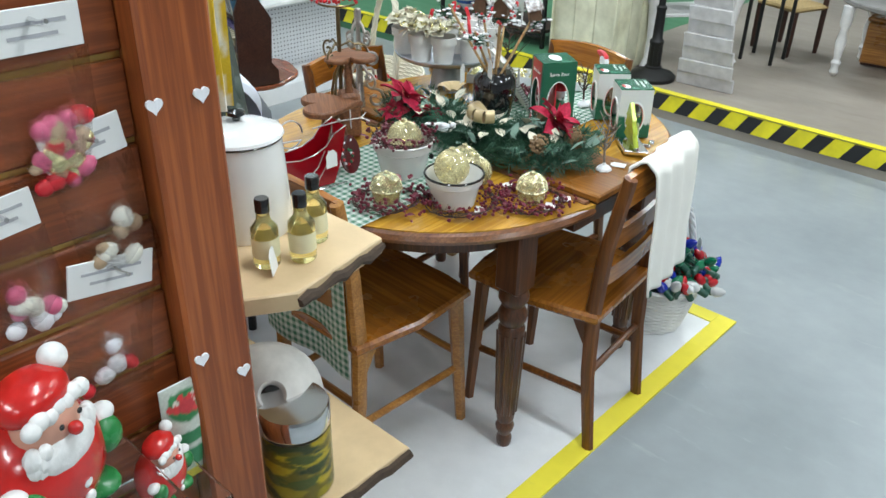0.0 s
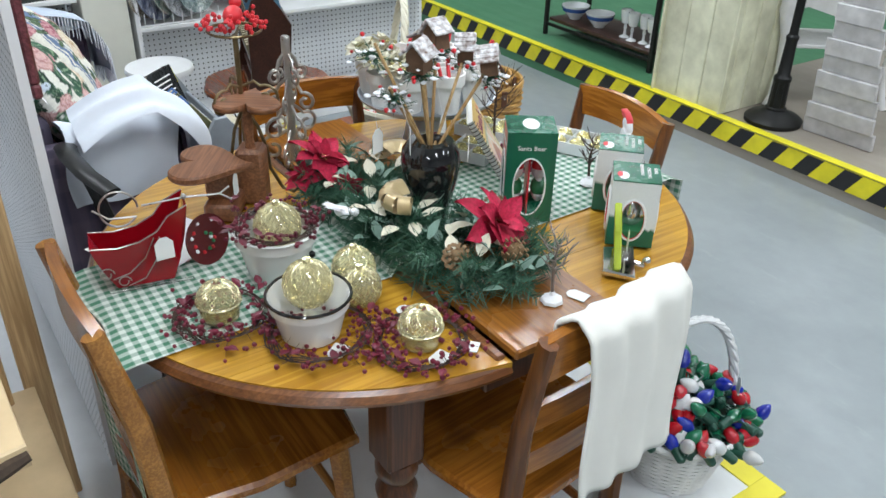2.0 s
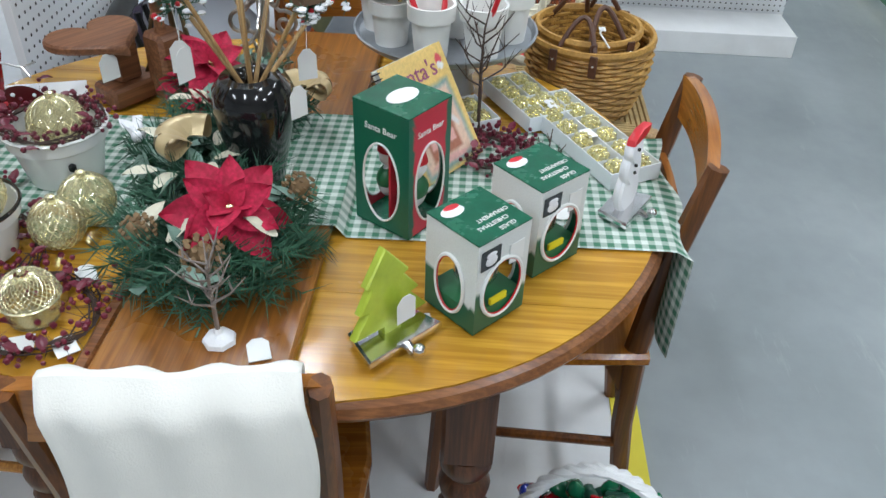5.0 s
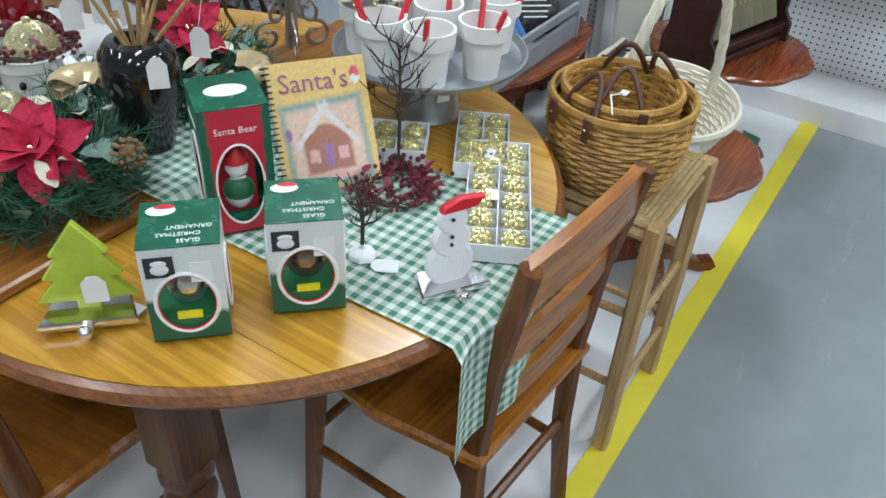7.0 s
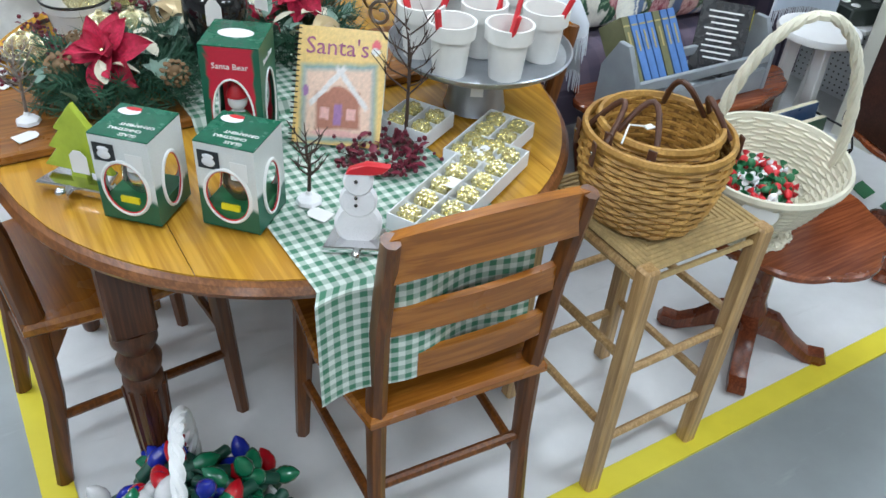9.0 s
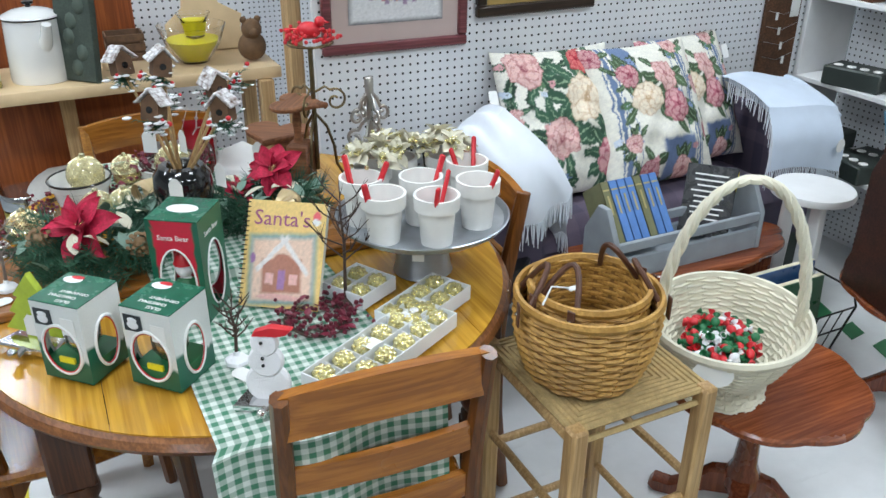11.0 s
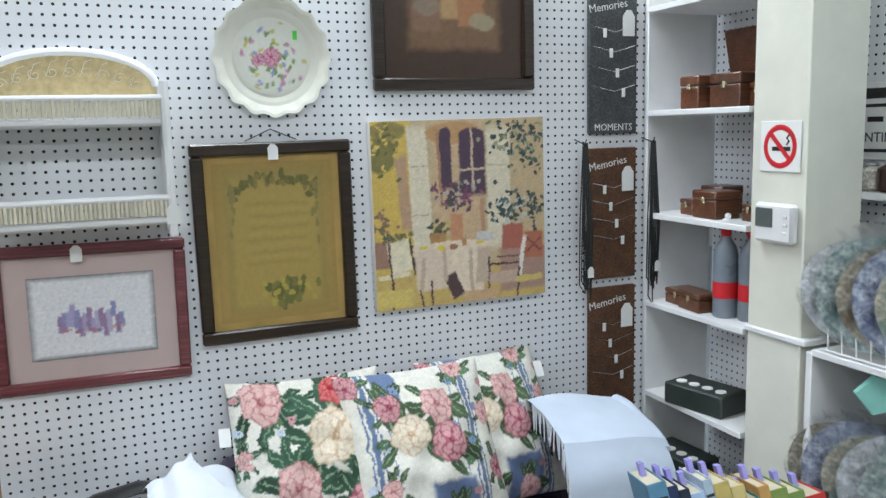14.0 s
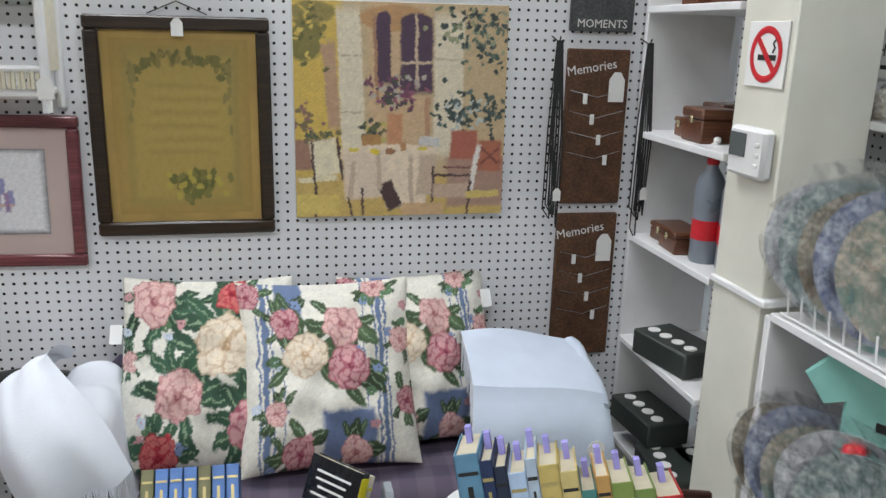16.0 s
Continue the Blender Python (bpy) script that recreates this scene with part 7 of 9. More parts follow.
ornament_box(1.736, -1.445, -44, SILVER)
ornament_box(1.864, -1.529, -46, plain("bronzed_ornament", (0.42, 0.33, 0.24), 0.2, 0.8, 0.4, 60))
sb = thing("santa_bear_box", pose(1.9385, -1.327, 0.757, 0, 0, -34), "tall green and red card box with an arched window", "box")
part("bottom", Geo().box((0, 0, 0.001), (0.098, 0.104, 0.002)), BOX_GREEN, sb)
part("lid", Geo().box((0, 0, 0.204), (0.099, 0.105, 0.003), 0.0008), BOX_GREEN, sb)
for k, (w, d, tone) in enumerate(((0.098, 0.104, (0.58, 0.02, 0.05)), (0.104, 0.098, (0.01, 0.13, 0.07)), (0.098, 0.104, (0.58, 0.02, 0.05)), (0.104, 0.098, (0.01, 0.13, 0.07)))):
    m = pose(0, 0, 0.102, 0, 0, 90 * k) @ pose(0, -d / 2, 0, 90, 0, 0)
    f = part("side_panel", window_face(w, 0.203, 0.034, 0.066, -0.02, (lambda px, py, t=tone, w=w: (0.01, 0.12, 0.07) if abs(px) > w / 2 - 0.012 else t if py > -0.075 else (0.6, 0.03, 0.06) if t[0] > 0.5 else t), m), PAPER_PRINT, sb)
    part("white_ring", oval_ring(0.034, 0.066, -0.02, 0.0018, m), PAPER, f)
    words("lettering", "Santa Bear", 0.014, PAPER, f, m @ pose(0, 0.068, 0.0006))
part("inner_back", Geo().box((0, 0, 0.1), (0.06, 0.004, 0.19)), BOX_RED, sb)
for y in (-0.026, 0.026):
    part("toy", Geo().ball((0, y, 0.055), 0.022, 12, 8, (1, 0.7, 1.3)).ball((0, y, 0.098), 0.017, 12, 8), SNOW, sb, "white plush shape in a red hat")
    part("toy_coat", Geo().ball((0, y, 0.06), 0.024, 12, 8, (1, 0.75, 0.9)), GREEN_DIA, sb)
    part("toy_hat", Geo().lathe([(0.019, 0.108), (0.014, 0.125), (0.004, 0.138), (0.0005, 0.14)], 12, pose(0, y, 0)), RED, sb)
part("lid_sticker", Geo().lathe([(0.03, 0.2056), (0.03, 0.2064)], 20, sx=1, sy=0.6), PAPER, sb)

# cookbook
ckm = pose(2.106, -1.3615, 0.848, 90 - 31, 0, -35)
ck = thing("spiral_cookbook", ckm, "yellow spiral bound cookbook with a gingerbread house cover", "book")
part("pages", Geo().box((0, 0, -0.007), (0.152, 0.2, 0.012)), PAPER, ck)
YL, VI, PK, BR = (0.80, 0.55, 0.18), (0.33, 0.16, 0.36), (0.75, 0.42, 0.38), (0.42, 0.16, 0.10)
cover = painter(YL, [(1, 0.5, 0.36, 0.42, 0.33, 3, (0.12, 0.32, 0.34)), (1, 0.5, 0.36, 0.38, 0.29, 3, (0.78, 0.55, 0.42)), (1, 0.5, 0.30, 0.25, 0.16, 3, BR), (1, 0.36, 0.5, 0.25, 0.025, 42, (0.75, 0.70, 0.68)), (1, 0.64, 0.5, 0.25, 0.025, -42, (0.75, 0.70, 0.68)), (0, 0.5, 0.42, 0.13, 0.09, 0, BR), (1, 0.5, 0.26, 0.05, 0.09, 0, VI), (1, 0.35, 0.27, 0.05, 0.05, 0, PK), (1, 0.65, 0.27, 0.05, 0.05, 0, PK), (0, 0.5, 0.1, 0.3, 0.03, 0, PK), (0, 0.12, 0.45, 0.03, 0.05, 0, VI), (0, 0.88, 0.87, 0.05, 0.05, 0, (0.75, 0.1, 0.12)), (0, 0.88, 0.82, 0.05, 0.03, 0, (0.8, 0.8, 0.78))], 0.01, 0.15)
part("cover", sheet(0.158, 0.206, 56, cover), PAPER_PRINT, ck)
part("back_cover", Geo().box((0, 0, -0.0145), (0.158, 0.206, 0.0015)), CREAM, ck)
words("lettering", "Santa's", 0.042, plain("plum_ink", (0.35, 0.10, 0.20), 0.5), ck, pose(-0.008, 0.068, 0.0012))
for k in range(22):
    a = -0.098 + 0.0093 * k
    part("spiral_coil", Geo().tube([(-0.079 + 0.008 * math.cos(t), a, -0.007 + 0.009 * math.sin(t)) for t in [2 * math.pi * q / 10 for q in range(10)]], 0.0011, 4, True), IRON, ck)


# trays of gold foil ornaments
def foil_tray(x, y, turn, nx, ny, label, z=0.757, cell=0.05, h=0.03):
    t = thing("ornament_tray", pose(x, y, z, 0, 0, turn), label, "tray", "trays of gold ornaments")
    w, d = nx * cell, ny * cell
    part("tray_floor", Geo().box((0, 0, 0.001), (w, d, 0.002)), TRAY, t)
    for i in (0, nx):
        part("end_wall", Geo().box((i * cell - w / 2, 0, h / 2), (0.002, d + 0.002, h)), TRAY, t)
    for j in range(ny + 1):
        part("side_wall", Geo().box((0, j * cell - d / 2, h / 2), (w - 0.002, 0.0018, h)), TRAY, t)
    for i in range(1, nx):
        part("divider", Geo().box((i * cell - w / 2, 0, h * 0.42), (0.0012, d - 0.003, h * 0.8)), TRAY, t)
    b = Geo()
    for k in range(34):
        e, a = math.asin(-1 + 2 * (k + 0.5) / 34), k * 2.4
        b.ball((0.016 * math.cos(e) * math.cos(a), 0.016 * math.cos(e) * math.sin(a), 0.02 + 0.014 * math.sin(e)), 0.0055, 5, 4)
    b.ball((0, 0, 0.02), 0.016, 10, 6)
    me = b.mesh("foil_ornament", [FOIL])
    for i in range(nx):
        for j in range(ny):
            part("foil_ornament", me, FOIL, t, "", pose((i + 0.5) * cell - w / 2, (j + 0.5) * cell - d / 2, 0.0, 0, 0, 50 * i + 31 * j))
    return t


t1 = foil_tray(2.2, -1.635, 29, 6, 2, "white card tray of gold foil ornaments, on another tray")
part("sticker", Geo().box((0, 0, 0.032), (0.03, 0.022, 0.001)), PAPER, t1, "", pose(-0.02, 0.01, 0))
part("snowman_sticker", Geo().ball((0.09, 0.015, 0.034), 0.012, 10, 6, (1, 1, 0.2)).ball((0.108, 0.015, 0.034), 0.009, 10, 6, (1, 1, 0.2)), SNOW, t1)
foil_tray(2.325, -1.53, 29, 4, 2, "white card tray of gold foil ornaments", cell=0.045)
foil_tray(2.24, -1.41, 29, 2, 2, "small white card tray of gold ornaments", cell=0.05)


# stocking holders
def holder_base(o, w, mat):
    part("base", Geo().prism([(-w / 2, -0.03), (w / 2, -0.03), (w / 2 - 0.012, 0.025), (-w / 2 + 0.012, 0.025)], 0, 0.012, bev=0.003), mat, o, "shiny silver base")
    part("hook", Geo().tube([(0, -0.028, 0.008), (0, -0.045, 0.004), (0, -0.05, 0.012)], 0.006, 8).ball((0, -0.05, 0.014), 0.008, 8, 6), mat, o)


lt = thing("stocking_holder", pose(1.66, -1.338, 0.757, 0, 0, -44) @ Matrix.Scale(1.15, 4), "lime green tree stocking holder on a silver base", "stocking holder", "stocking holders")
tree = [(-0.012, 0), (0.012, 0), (0.012, 0.012), (0.052, 0.014), (0.03, 0.042), (0.042, 0.044), (0.022, 0.072), (0.03, 0.074), (0, 0.112), (-0.03, 0.074), (-0.022, 0.072), (-0.042, 0.044), (-0.03, 0.042), (-0.052, 0.014), (-0.012, 0.012)]
part("tree", Geo().prism(tree, -0.006, 0.006, pose(0, 0, 0.008, 84, 0, 0), bev=0.002), LIME, lt, "lime green tree")
holder_base(lt, 0.105, CHROME)
price_tag(lt, facing(0.012, -0.014, 0.062, 0), 0.026, 0.036)
sn = thing("stocking_holder", pose(1.988, -1.678, 0.757, 0, 0, -31), "white snowman stocking holder with a red hat", "stocking holder", "stocking holders")
g = Geo()
for z, r in ((0.038, 0.036), (0.08, 0.028), (0.112, 0.022)):
    g.lathe([(r * 0.9, -0.007), (r, -0.003), (r, 0.004), (r * 0.88, 0.008)], 28, pose(0, 0, z, 84, 0, 0))
part("snowman", g, SNOW, sn, "white glittered snowman")
part("hat", Geo().prism([(-0.018, 0), (0.02, 0), (0.036, 0.004), (0.046, 0.014), (0.012, 0.018), (-0.014, 0.008)], -0.007, 0.008, pose(0, 0, 0.125, 84, 0, 0), bev=0.002), RED, sn, "red hat")
for z in (0.075, 0.088, 0.116):
    part("button", Geo().ball((-0.003, -0.01, z), 0.003, 8, 6), BLACK, sn)
holder_base(sn, 0.105, CHROME)

# cake stand and clay pots
cs = thing("cake_stand", pose(2.398, -1.366, 0.755), "round galvanised metal cake stand carrying white pots", "cake stand")
part("plate", Geo().lathe([(0.001, 0.112), (0.16, 0.112), (0.174, 0.122), (0.178, 0.13), (0.174, 0.131), (0.166, 0.121), (0.001, 0.119)], 48), GALV, cs)
part("foot", Geo().lathe([(0.062, 0), (0.06, 0.004), (0.05, 0.06), (0.042, 0.105), (0.05, 0.112)], 32), GALV, cs)
price_tag(cs, facing(-0.035, -0.055, 0.085, -30), 0.024, 0.036)
for k, (x, y) in enumerate(((2.285, -1.437), (2.372, -1.488), (2.478, -1.452), (2.277, -1.345), (2.385, -1.388), (2.508, -1.348))):
    p = thing("clay_pot", pose(x, y, 0.876, 0, 0, 40 * k), "small white clay pot holding red sticks on the cake stand", "pot", "white clay pots")
    part("body", Geo().lathe([(0.001, 0.004), (0.03, 0), (0.036, 0.07), (0.043, 0.071), (0.044, 0.098), (0.039, 0.098), (0.036, 0.072), (0.028, 0.01), (0.001, 0.01)], 28), CLAY, p)
    for s in range(1 + k % 2):
        part("red_stick", Geo().box((0, 0, 0.08), (0.012, 0.008, 0.11), 0.003, pose(0.012 * s - 0.01, 0.008, 0.005, 14, -16 + 30 * s, 30 * s)), RED, p, "red wooden stick")
for k, (x, y) in enumerate(((2.498, -1.262), (2.398, -1.238), (2.328, -1.268))):
    p = thing("flower_pot", pose(x, y, 0.876), "white pot of ivory silk poinsettias with gold berries", "flower pot", "ivory poinsettia pots")
    part("body", Geo().lathe([(0.001, 0.004), (0.03, 0), (0.036, 0.06), (0.042, 0.061), (0.043, 0.085), (0.038, 0.085), (0.03, 0.05), (0.001, 0.05)], 24), CLAY, p)
    for q in range(4):
        a = q * 1.57 + k
        poinsettia(p, pose(0.03 * math.cos(a), 0.03 * math.sin(a), 0.1 + 0.012 * (q % 2), 25 * math.sin(a + 3.14), 25 * math.cos(a), 0), 0.045, IVORY_LEAF)
    g = Geo()
    for q in range(26):
        g.ball((rnd.gauss(0, 0.03), rnd.gauss(0, 0.03), 0.1 + rnd.uniform(0, 0.03)), 0.0055, 6, 4)
    part("gold_berries", g, FOIL, p)["kind"] = "stuff"


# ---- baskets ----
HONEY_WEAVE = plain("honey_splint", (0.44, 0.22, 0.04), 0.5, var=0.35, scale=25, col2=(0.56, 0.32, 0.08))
# Weave colour halved: shade inside the honey baskets put into the colour.
HONEY_SHADED = plain("honey_inside_shaded", (0.22, 0.11, 0.03), 0.7, var=0.3, scale=25)
WHITE_WEAVE = plain("cream_wicker", (0.74, 0.70, 0.56), 0.55, var=0.1, scale=25)
WHITE_WEAVE2 = plain("white_wicker", (0.76, 0.76, 0.76), 0.55, var=0.1, scale=25)
LEATHER = plain("brown_leather", (0.10, 0.04, 0.022), 0.45, var=0.3, scale=30)


def woven(profile, rows, stakes, amp, r, flat, sq=0.0):
    """Strands going round, over and under the stakes; profile(f) gives radius and height."""
    g = Geo()
    for k in range(rows):
        rad, z = profile((k + 0.5) / rows)
        pts = []
        for i in range(stakes * 2):
            a = math.pi * i / stakes
            s = 1 + sq * (abs(math.cos(a)) ** 8 + abs(math.sin(a)) ** 8 - 0.5) * -1
            q = rad * s + (amp if (i // 2 + k) % 2 else -amp) * (1 if i % 2 else 0.2)
            pts.append((q * math.cos(a), q * math.sin(a), z))
        g.tube(pts, r, 5, True, flat=flat)
    return g


def basket(parent, profile, rows, stakes, amp, strand, flat, mats):
    part("weave", woven(profile, rows, stakes, amp, strand, flat), mats[0], parent)["kind"] = "stuff"
    # Inner wall added behind the strands to make the weave opaque.
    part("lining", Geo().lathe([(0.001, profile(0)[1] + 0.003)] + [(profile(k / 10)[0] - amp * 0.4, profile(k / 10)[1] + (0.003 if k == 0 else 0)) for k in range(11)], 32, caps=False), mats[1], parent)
    r, z = profile(1)
    part("rim", Geo().tube([((r + 0.004) * math.cos(a), (r + 0.004) * math.sin(a), z) for a in [2 * math.pi * i / 40 for i in range(40)]], 0.007, 6, True, flat=1.4), mats[0], parent)
    for k in range(0, stakes):
        a = 2 * math.pi * k / stakes
        pts = []
        for i in range(9):
            q, zz = profile(i / 8)
            pts.append((q * math.cos(a), q * math.sin(a), zz))
        part("stake", Geo().tube(pts, strand * 0.8, 4), mats[0], parent)


nb = thing("woven_basket", pose(2.598, -1.675, 0.636, 0, 0, -20) @ Matrix.Scale(0.95, 4), "honey coloured woven splint basket with brown leather handles", "basket", "nested honey baskets")
basket(nb, lambda f: (0.095 + 0.05 * math.sin(math.pi * (0.08 + 0.52 * f)) ** 0.9 - 0.004 * f, 0.004 + 0.176 * f), 19, 24, 0.0035, 0.0056, 0.9, (HONEY_WEAVE, HONEY_SHADED))
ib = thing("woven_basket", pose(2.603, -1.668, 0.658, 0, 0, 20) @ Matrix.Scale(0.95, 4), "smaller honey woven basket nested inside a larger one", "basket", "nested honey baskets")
basket(ib, lambda f: (0.08 + 0.034 * math.sin(math.pi * (0.1 + 0.45 * f)), 0.004 + 0.166 * f), 18, 20, 0.0035, 0.0052, 0.9, (HONEY_WEAVE, HONEY_SHADED))
for o, r, z in ((nb, 0.143, 0.175), (ib, 0.116, 0.165)):
    for s in (-1, 1):
        h = part("handle", Geo().tube([(s * (r - 0.012 - 0.045 * math.sin(math.pi * k / 10)), -0.045 + 0.009 * k, z - 0.005 + 0.075 * math.sin(math.pi * k / 10)) for k in range(11)], 0.006, 8), LEATHER, o, "brown leather handle")
        for y in (-0.045, 0.045):
            part("strap", Geo().box((s * (r + 0.006), y, z - 0.012), (0.004, 0.018, 0.05), 0.0015), LEATHER, h)
            part("rivet", Geo().ball((s * (r + 0.009), y, z - 0.01), 0.004, 8, 5), CHROME, h)
solid("price_tag", Geo().tube([(-0.05, 0, 0), (-0.02, 0.02, 0.02), (0.01, 0.01, 0.015)], 0.002, 5).box((0.02, 0.01, 0.012), (0.02, 0.014, 0.002)), PAPER, "white string price tag on a basket handle", "price tag", m=pose(2.53, -1.70, 0.822))

wb = thing("wicker_basket", pose(3.032, -1.63, 0.426, 3, -5, 0) @ Matrix.Diagonal((1.05, 1.05, 1.13, 1.0)), "cream wicker flower basket with a tall hoop handle", "basket")


def flare(f):
    return (0.098 - 0.03 * math.sin(math.pi * min(f / 0.4, 1)) + (0.062 * ((f - 0.35) / 0.65) ** 0.8 if f > 0.35 else 0), 0.004 + 0.17 * f)


basket(wb, flare, 26, 26, 0.004, 0.0042, 1.0, (WHITE_WEAVE, WHITE_WEAVE))
g = Geo()
for k in range(3):
    g.tube([(0.152 * math.cos(a) + 0.006 * math.cos(14 * a + 2.1 * k), 0.006 * math.sin(14 * a + 2.1 * k), 0.13 + 0.345 * math.sin(a) ** 0.9) for a in [math.pi * i / 60 for i in range(61)]], 0.0075, 6)
part("handle", g, WHITE_WEAVE, wb, "", pose(0, 0, 0, 0, 0, -25))
part("price_tag", Geo().lathe([(0.04, 0), (0.04, 0.0015)], 18, facing(-0.13, -0.1, 0.15, -40, 20), sy=0.65), PAPER, wb)
candy = thing("wrapped_candy", pose(3.02, -1.622, 0.535), "heap of red, green and white wrapped sweets", "candy")
sweet = {}
for nm, mt in (("r", RED), ("g", GREEN_DIA), ("w", SNOW)):
    sweet[nm] = (Geo().ball((0, 0, 0), 0.011, 8, 6, (1.2, 1, 0.8)).lathe([(0.001, 0.01), (0.009, 0.022)], 7, pose(0, 0, 0, 0, 90, 0), caps=False).lathe([(0.001, 0.01), (0.009, 0.022)], 7, pose(0, 0, 0, 0, -90, 0), caps=False).mesh("sweet", [mt]), mt)
for k in range(70):
    a, q = rnd.uniform(0, 6.28), 0.085 * math.sqrt(rnd.random())
    me, mt = sweet["rgwrg"[k % 5]]
    part("sweet", me, mt, candy, "", pose(q * math.cos(a), q * math.sin(a), 0.015 + 0.028 * (1 - q / 0.09) + rnd.uniform(-0.008, 0.012), rnd.uniform(-40, 40), rnd.uniform(-40, 40), rnd.uniform(0, 360)))
part("heap_base", Geo().lathe([(0.03, -0.02), (0.085, 0.0), (0.05, 0.02), (0.001, 0.026)], 20), GREEN_DIA, candy)

# basket of light strings on the floor
lb = thing("wicker_basket", pose(1.675, -1.675, 0.002), "white wicker basket with a tall white handle on the floor", "basket")
basket(lb, lambda f: (0.10 + 0.052 * f, 0.004 + 0.19 * f), 24, 24, 0.0035, 0.0045, 1.0, (WHITE_WEAVE2, WHITE_WEAVE2))
g = Geo()
for k in range(3):
    g.tube([(0.152 * math.cos(a) + 0.006 * math.cos(14 * a + 2.1 * k), 0.006 * math.sin(14 * a + 2.1 * k), 0.14 + 0.345 * math.sin(a) ** 0.85) for a in [math.pi * i / 60 for i in range(61)]], 0.0075, 6)
part("handle", g, WHITE_WEAVE2, lb, "", pose(0, 0, 0, 0, 0, 72))
price_tag(lb, facing(-0.09, -0.09, 0.33, -40), 0.03, 0.045)
ls = thing("light_string", pose(1.675, -1.675, 0.17), "tangle of large red, blue, green and white bulbs", "string lights")
bulb = Geo().lathe([(0.010, 0.012), (0.0165, 0.024), (0.018, 0.034), (0.013, 0.05), (0.005, 0.06), (0.0005, 0.063)], 14)
socket = Geo().lathe([(0.006, -0.022), (0.0115, -0.018), (0.0125, 0.012), (0.0105, 0.018)], 10)
BULBS = [plain("bulb_" + n, c, 0.1, 0, 0.15, 30, trans=0.25, bump=0.02, coat=0.5) for n, c in (("red", (0.60, 0.01, 0.02)), ("blue", (0.01, 0.03, 0.42)), ("green", (0.01, 0.20, 0.09)), ("white", (0.78, 0.78, 0.78)))]
CORD = plain("dark_green_cord", (0.012, 0.07, 0.045), 0.4)
bulb_me = [bulb.mesh("bulb", [m]) for m in BULBS]
socket_me = socket.mesh("socket", [CORD])
g, prev = Geo(), None
for k in range(110):
    a = k * 2.399 + rnd.uniform(-0.3, 0.3)
    q = 0.185 * math.sqrt((k % 55 + 0.5) / 55)
    z = 0.03 + 0.085 * (1 - (q / 0.17) ** 2) + rnd.uniform(-0.02, 0.03)
    m = pose(q * math.cos(a), q * math.sin(a), z, rnd.uniform(-110, 110), rnd.uniform(-70, 70), rnd.uniform(0, 360))
    c = 2 if math.cos(a + 0.9) > 0.35 and k % 5 else rnd.choice((0, 0, 1, 1, 2, 3))
    part("socket", socket_me, CORD, ls, "", m)
    part("bulb", bulb_me[c], BULBS[c], ls, "", m)
    p = m @ Vector((0, 0, -0.022))
    if prev is not None and k % 2:
        mid = (p + prev) / 2 + Vector((rnd.uniform(-0.03, 0.03), rnd.uniform(-0.03, 0.03), rnd.uniform(0, 0.05)))
        g.tube([prev.lerp(mid, 0), prev.lerp(mid, 0.6) + Vector((0, 0, 0.01)), mid, p.lerp(mid, 0.4), p], 0.0028, 5)
    prev = p
part("cord", g, CORD, ls, "dark green cord")
part("cord_heap", Geo().lathe([(0.06, -0.04), (0.13, 0.01), (0.12, 0.04), (0.001, 0.085)], 20), CORD, ls)

# ---- books, tote and racks ----
PAGES = plain("book_pages", (0.62, 0.56, 0.42), 0.9, var=0.2, fine=500, bump=0.4)


def book(m, w, d, h, mat, label, group, band=None):
    """Standing book: spine towards -y, thickness w along x."""
    b = thing("book", m, label, "book", group)
    g = Geo()
    for s in (-1, 1):
        g.box((s * (w / 2 - 0.0015), 0, h / 2), (0.003, d, h), 0.001)
    g.box((0, -d / 2 + 0.0015, h / 2), (w, 0.003, h), 0.001)
    part("cover", g, mat, b)
    part("page_block", Geo().box((0, 0.003, h / 2), (w - 0.006, d - 0.008, h - 0.008)), PAGES, b)
    if band:
        part("spine_band", Geo().box((0, -d / 2 - 0.0004, h * 0.86), (w * 0.8, 0.001, h * 0.025)), band, b)
        part("spine_lettering", Geo().box((0, -d / 2 - 0.0004, h * 0.62), (w * 0.22, 0.001, h * 0.3)), band, b)
    return b


def cover_mat(name, col, rough=0.5):
    return plain(name, col, rough, 0, 0.2, 25, bump=0.3, spread=0.12)


TOTE = plain("grey_tote_paint", (0.30, 0.33, 0.36), 0.5, var=0.15, scale=12)
to = thing("wooden_tote", pose(3.375, -1.055, 0.428), "grey painted wooden tote box carrying old books", "tote")
part("bottom", Geo().box((0, 0, 0.008), (0.53, 0.12, 0.016), 0.002), TOTE, to)
for s in (-1, 1):
    part("end_panel", Geo().prism([(-0.075, 0), (0.075, 0), (0.075, 0.12), (0.02, 0.21), (-0.02, 0.21), (-0.075, 0.12)], -0.009, 0.009, pose(s * 0.272, 0, 0, 90, 0, 90), bev=0.002), TOTE, to)
    part("side_rail", Geo().box((0, s * 0.066, 0.035), (0.53, 0.014, 0.07), 0.003), TOTE, to)
    part("side_rail", Geo().box((0, s * 0.066, 0.105), (0.53, 0.014, 0.03), 0.003), TOTE, to)
BLUEBOOK, OLIVE = cover_mat("mid_blue_book", (0.08, 0.19, 0.46)), cover_mat("olive_book", (0.17, 0.17, 0.08))
GILT = plain("gilt_print", (0.55, 0.45, 0.20), 0.4, 0.5)
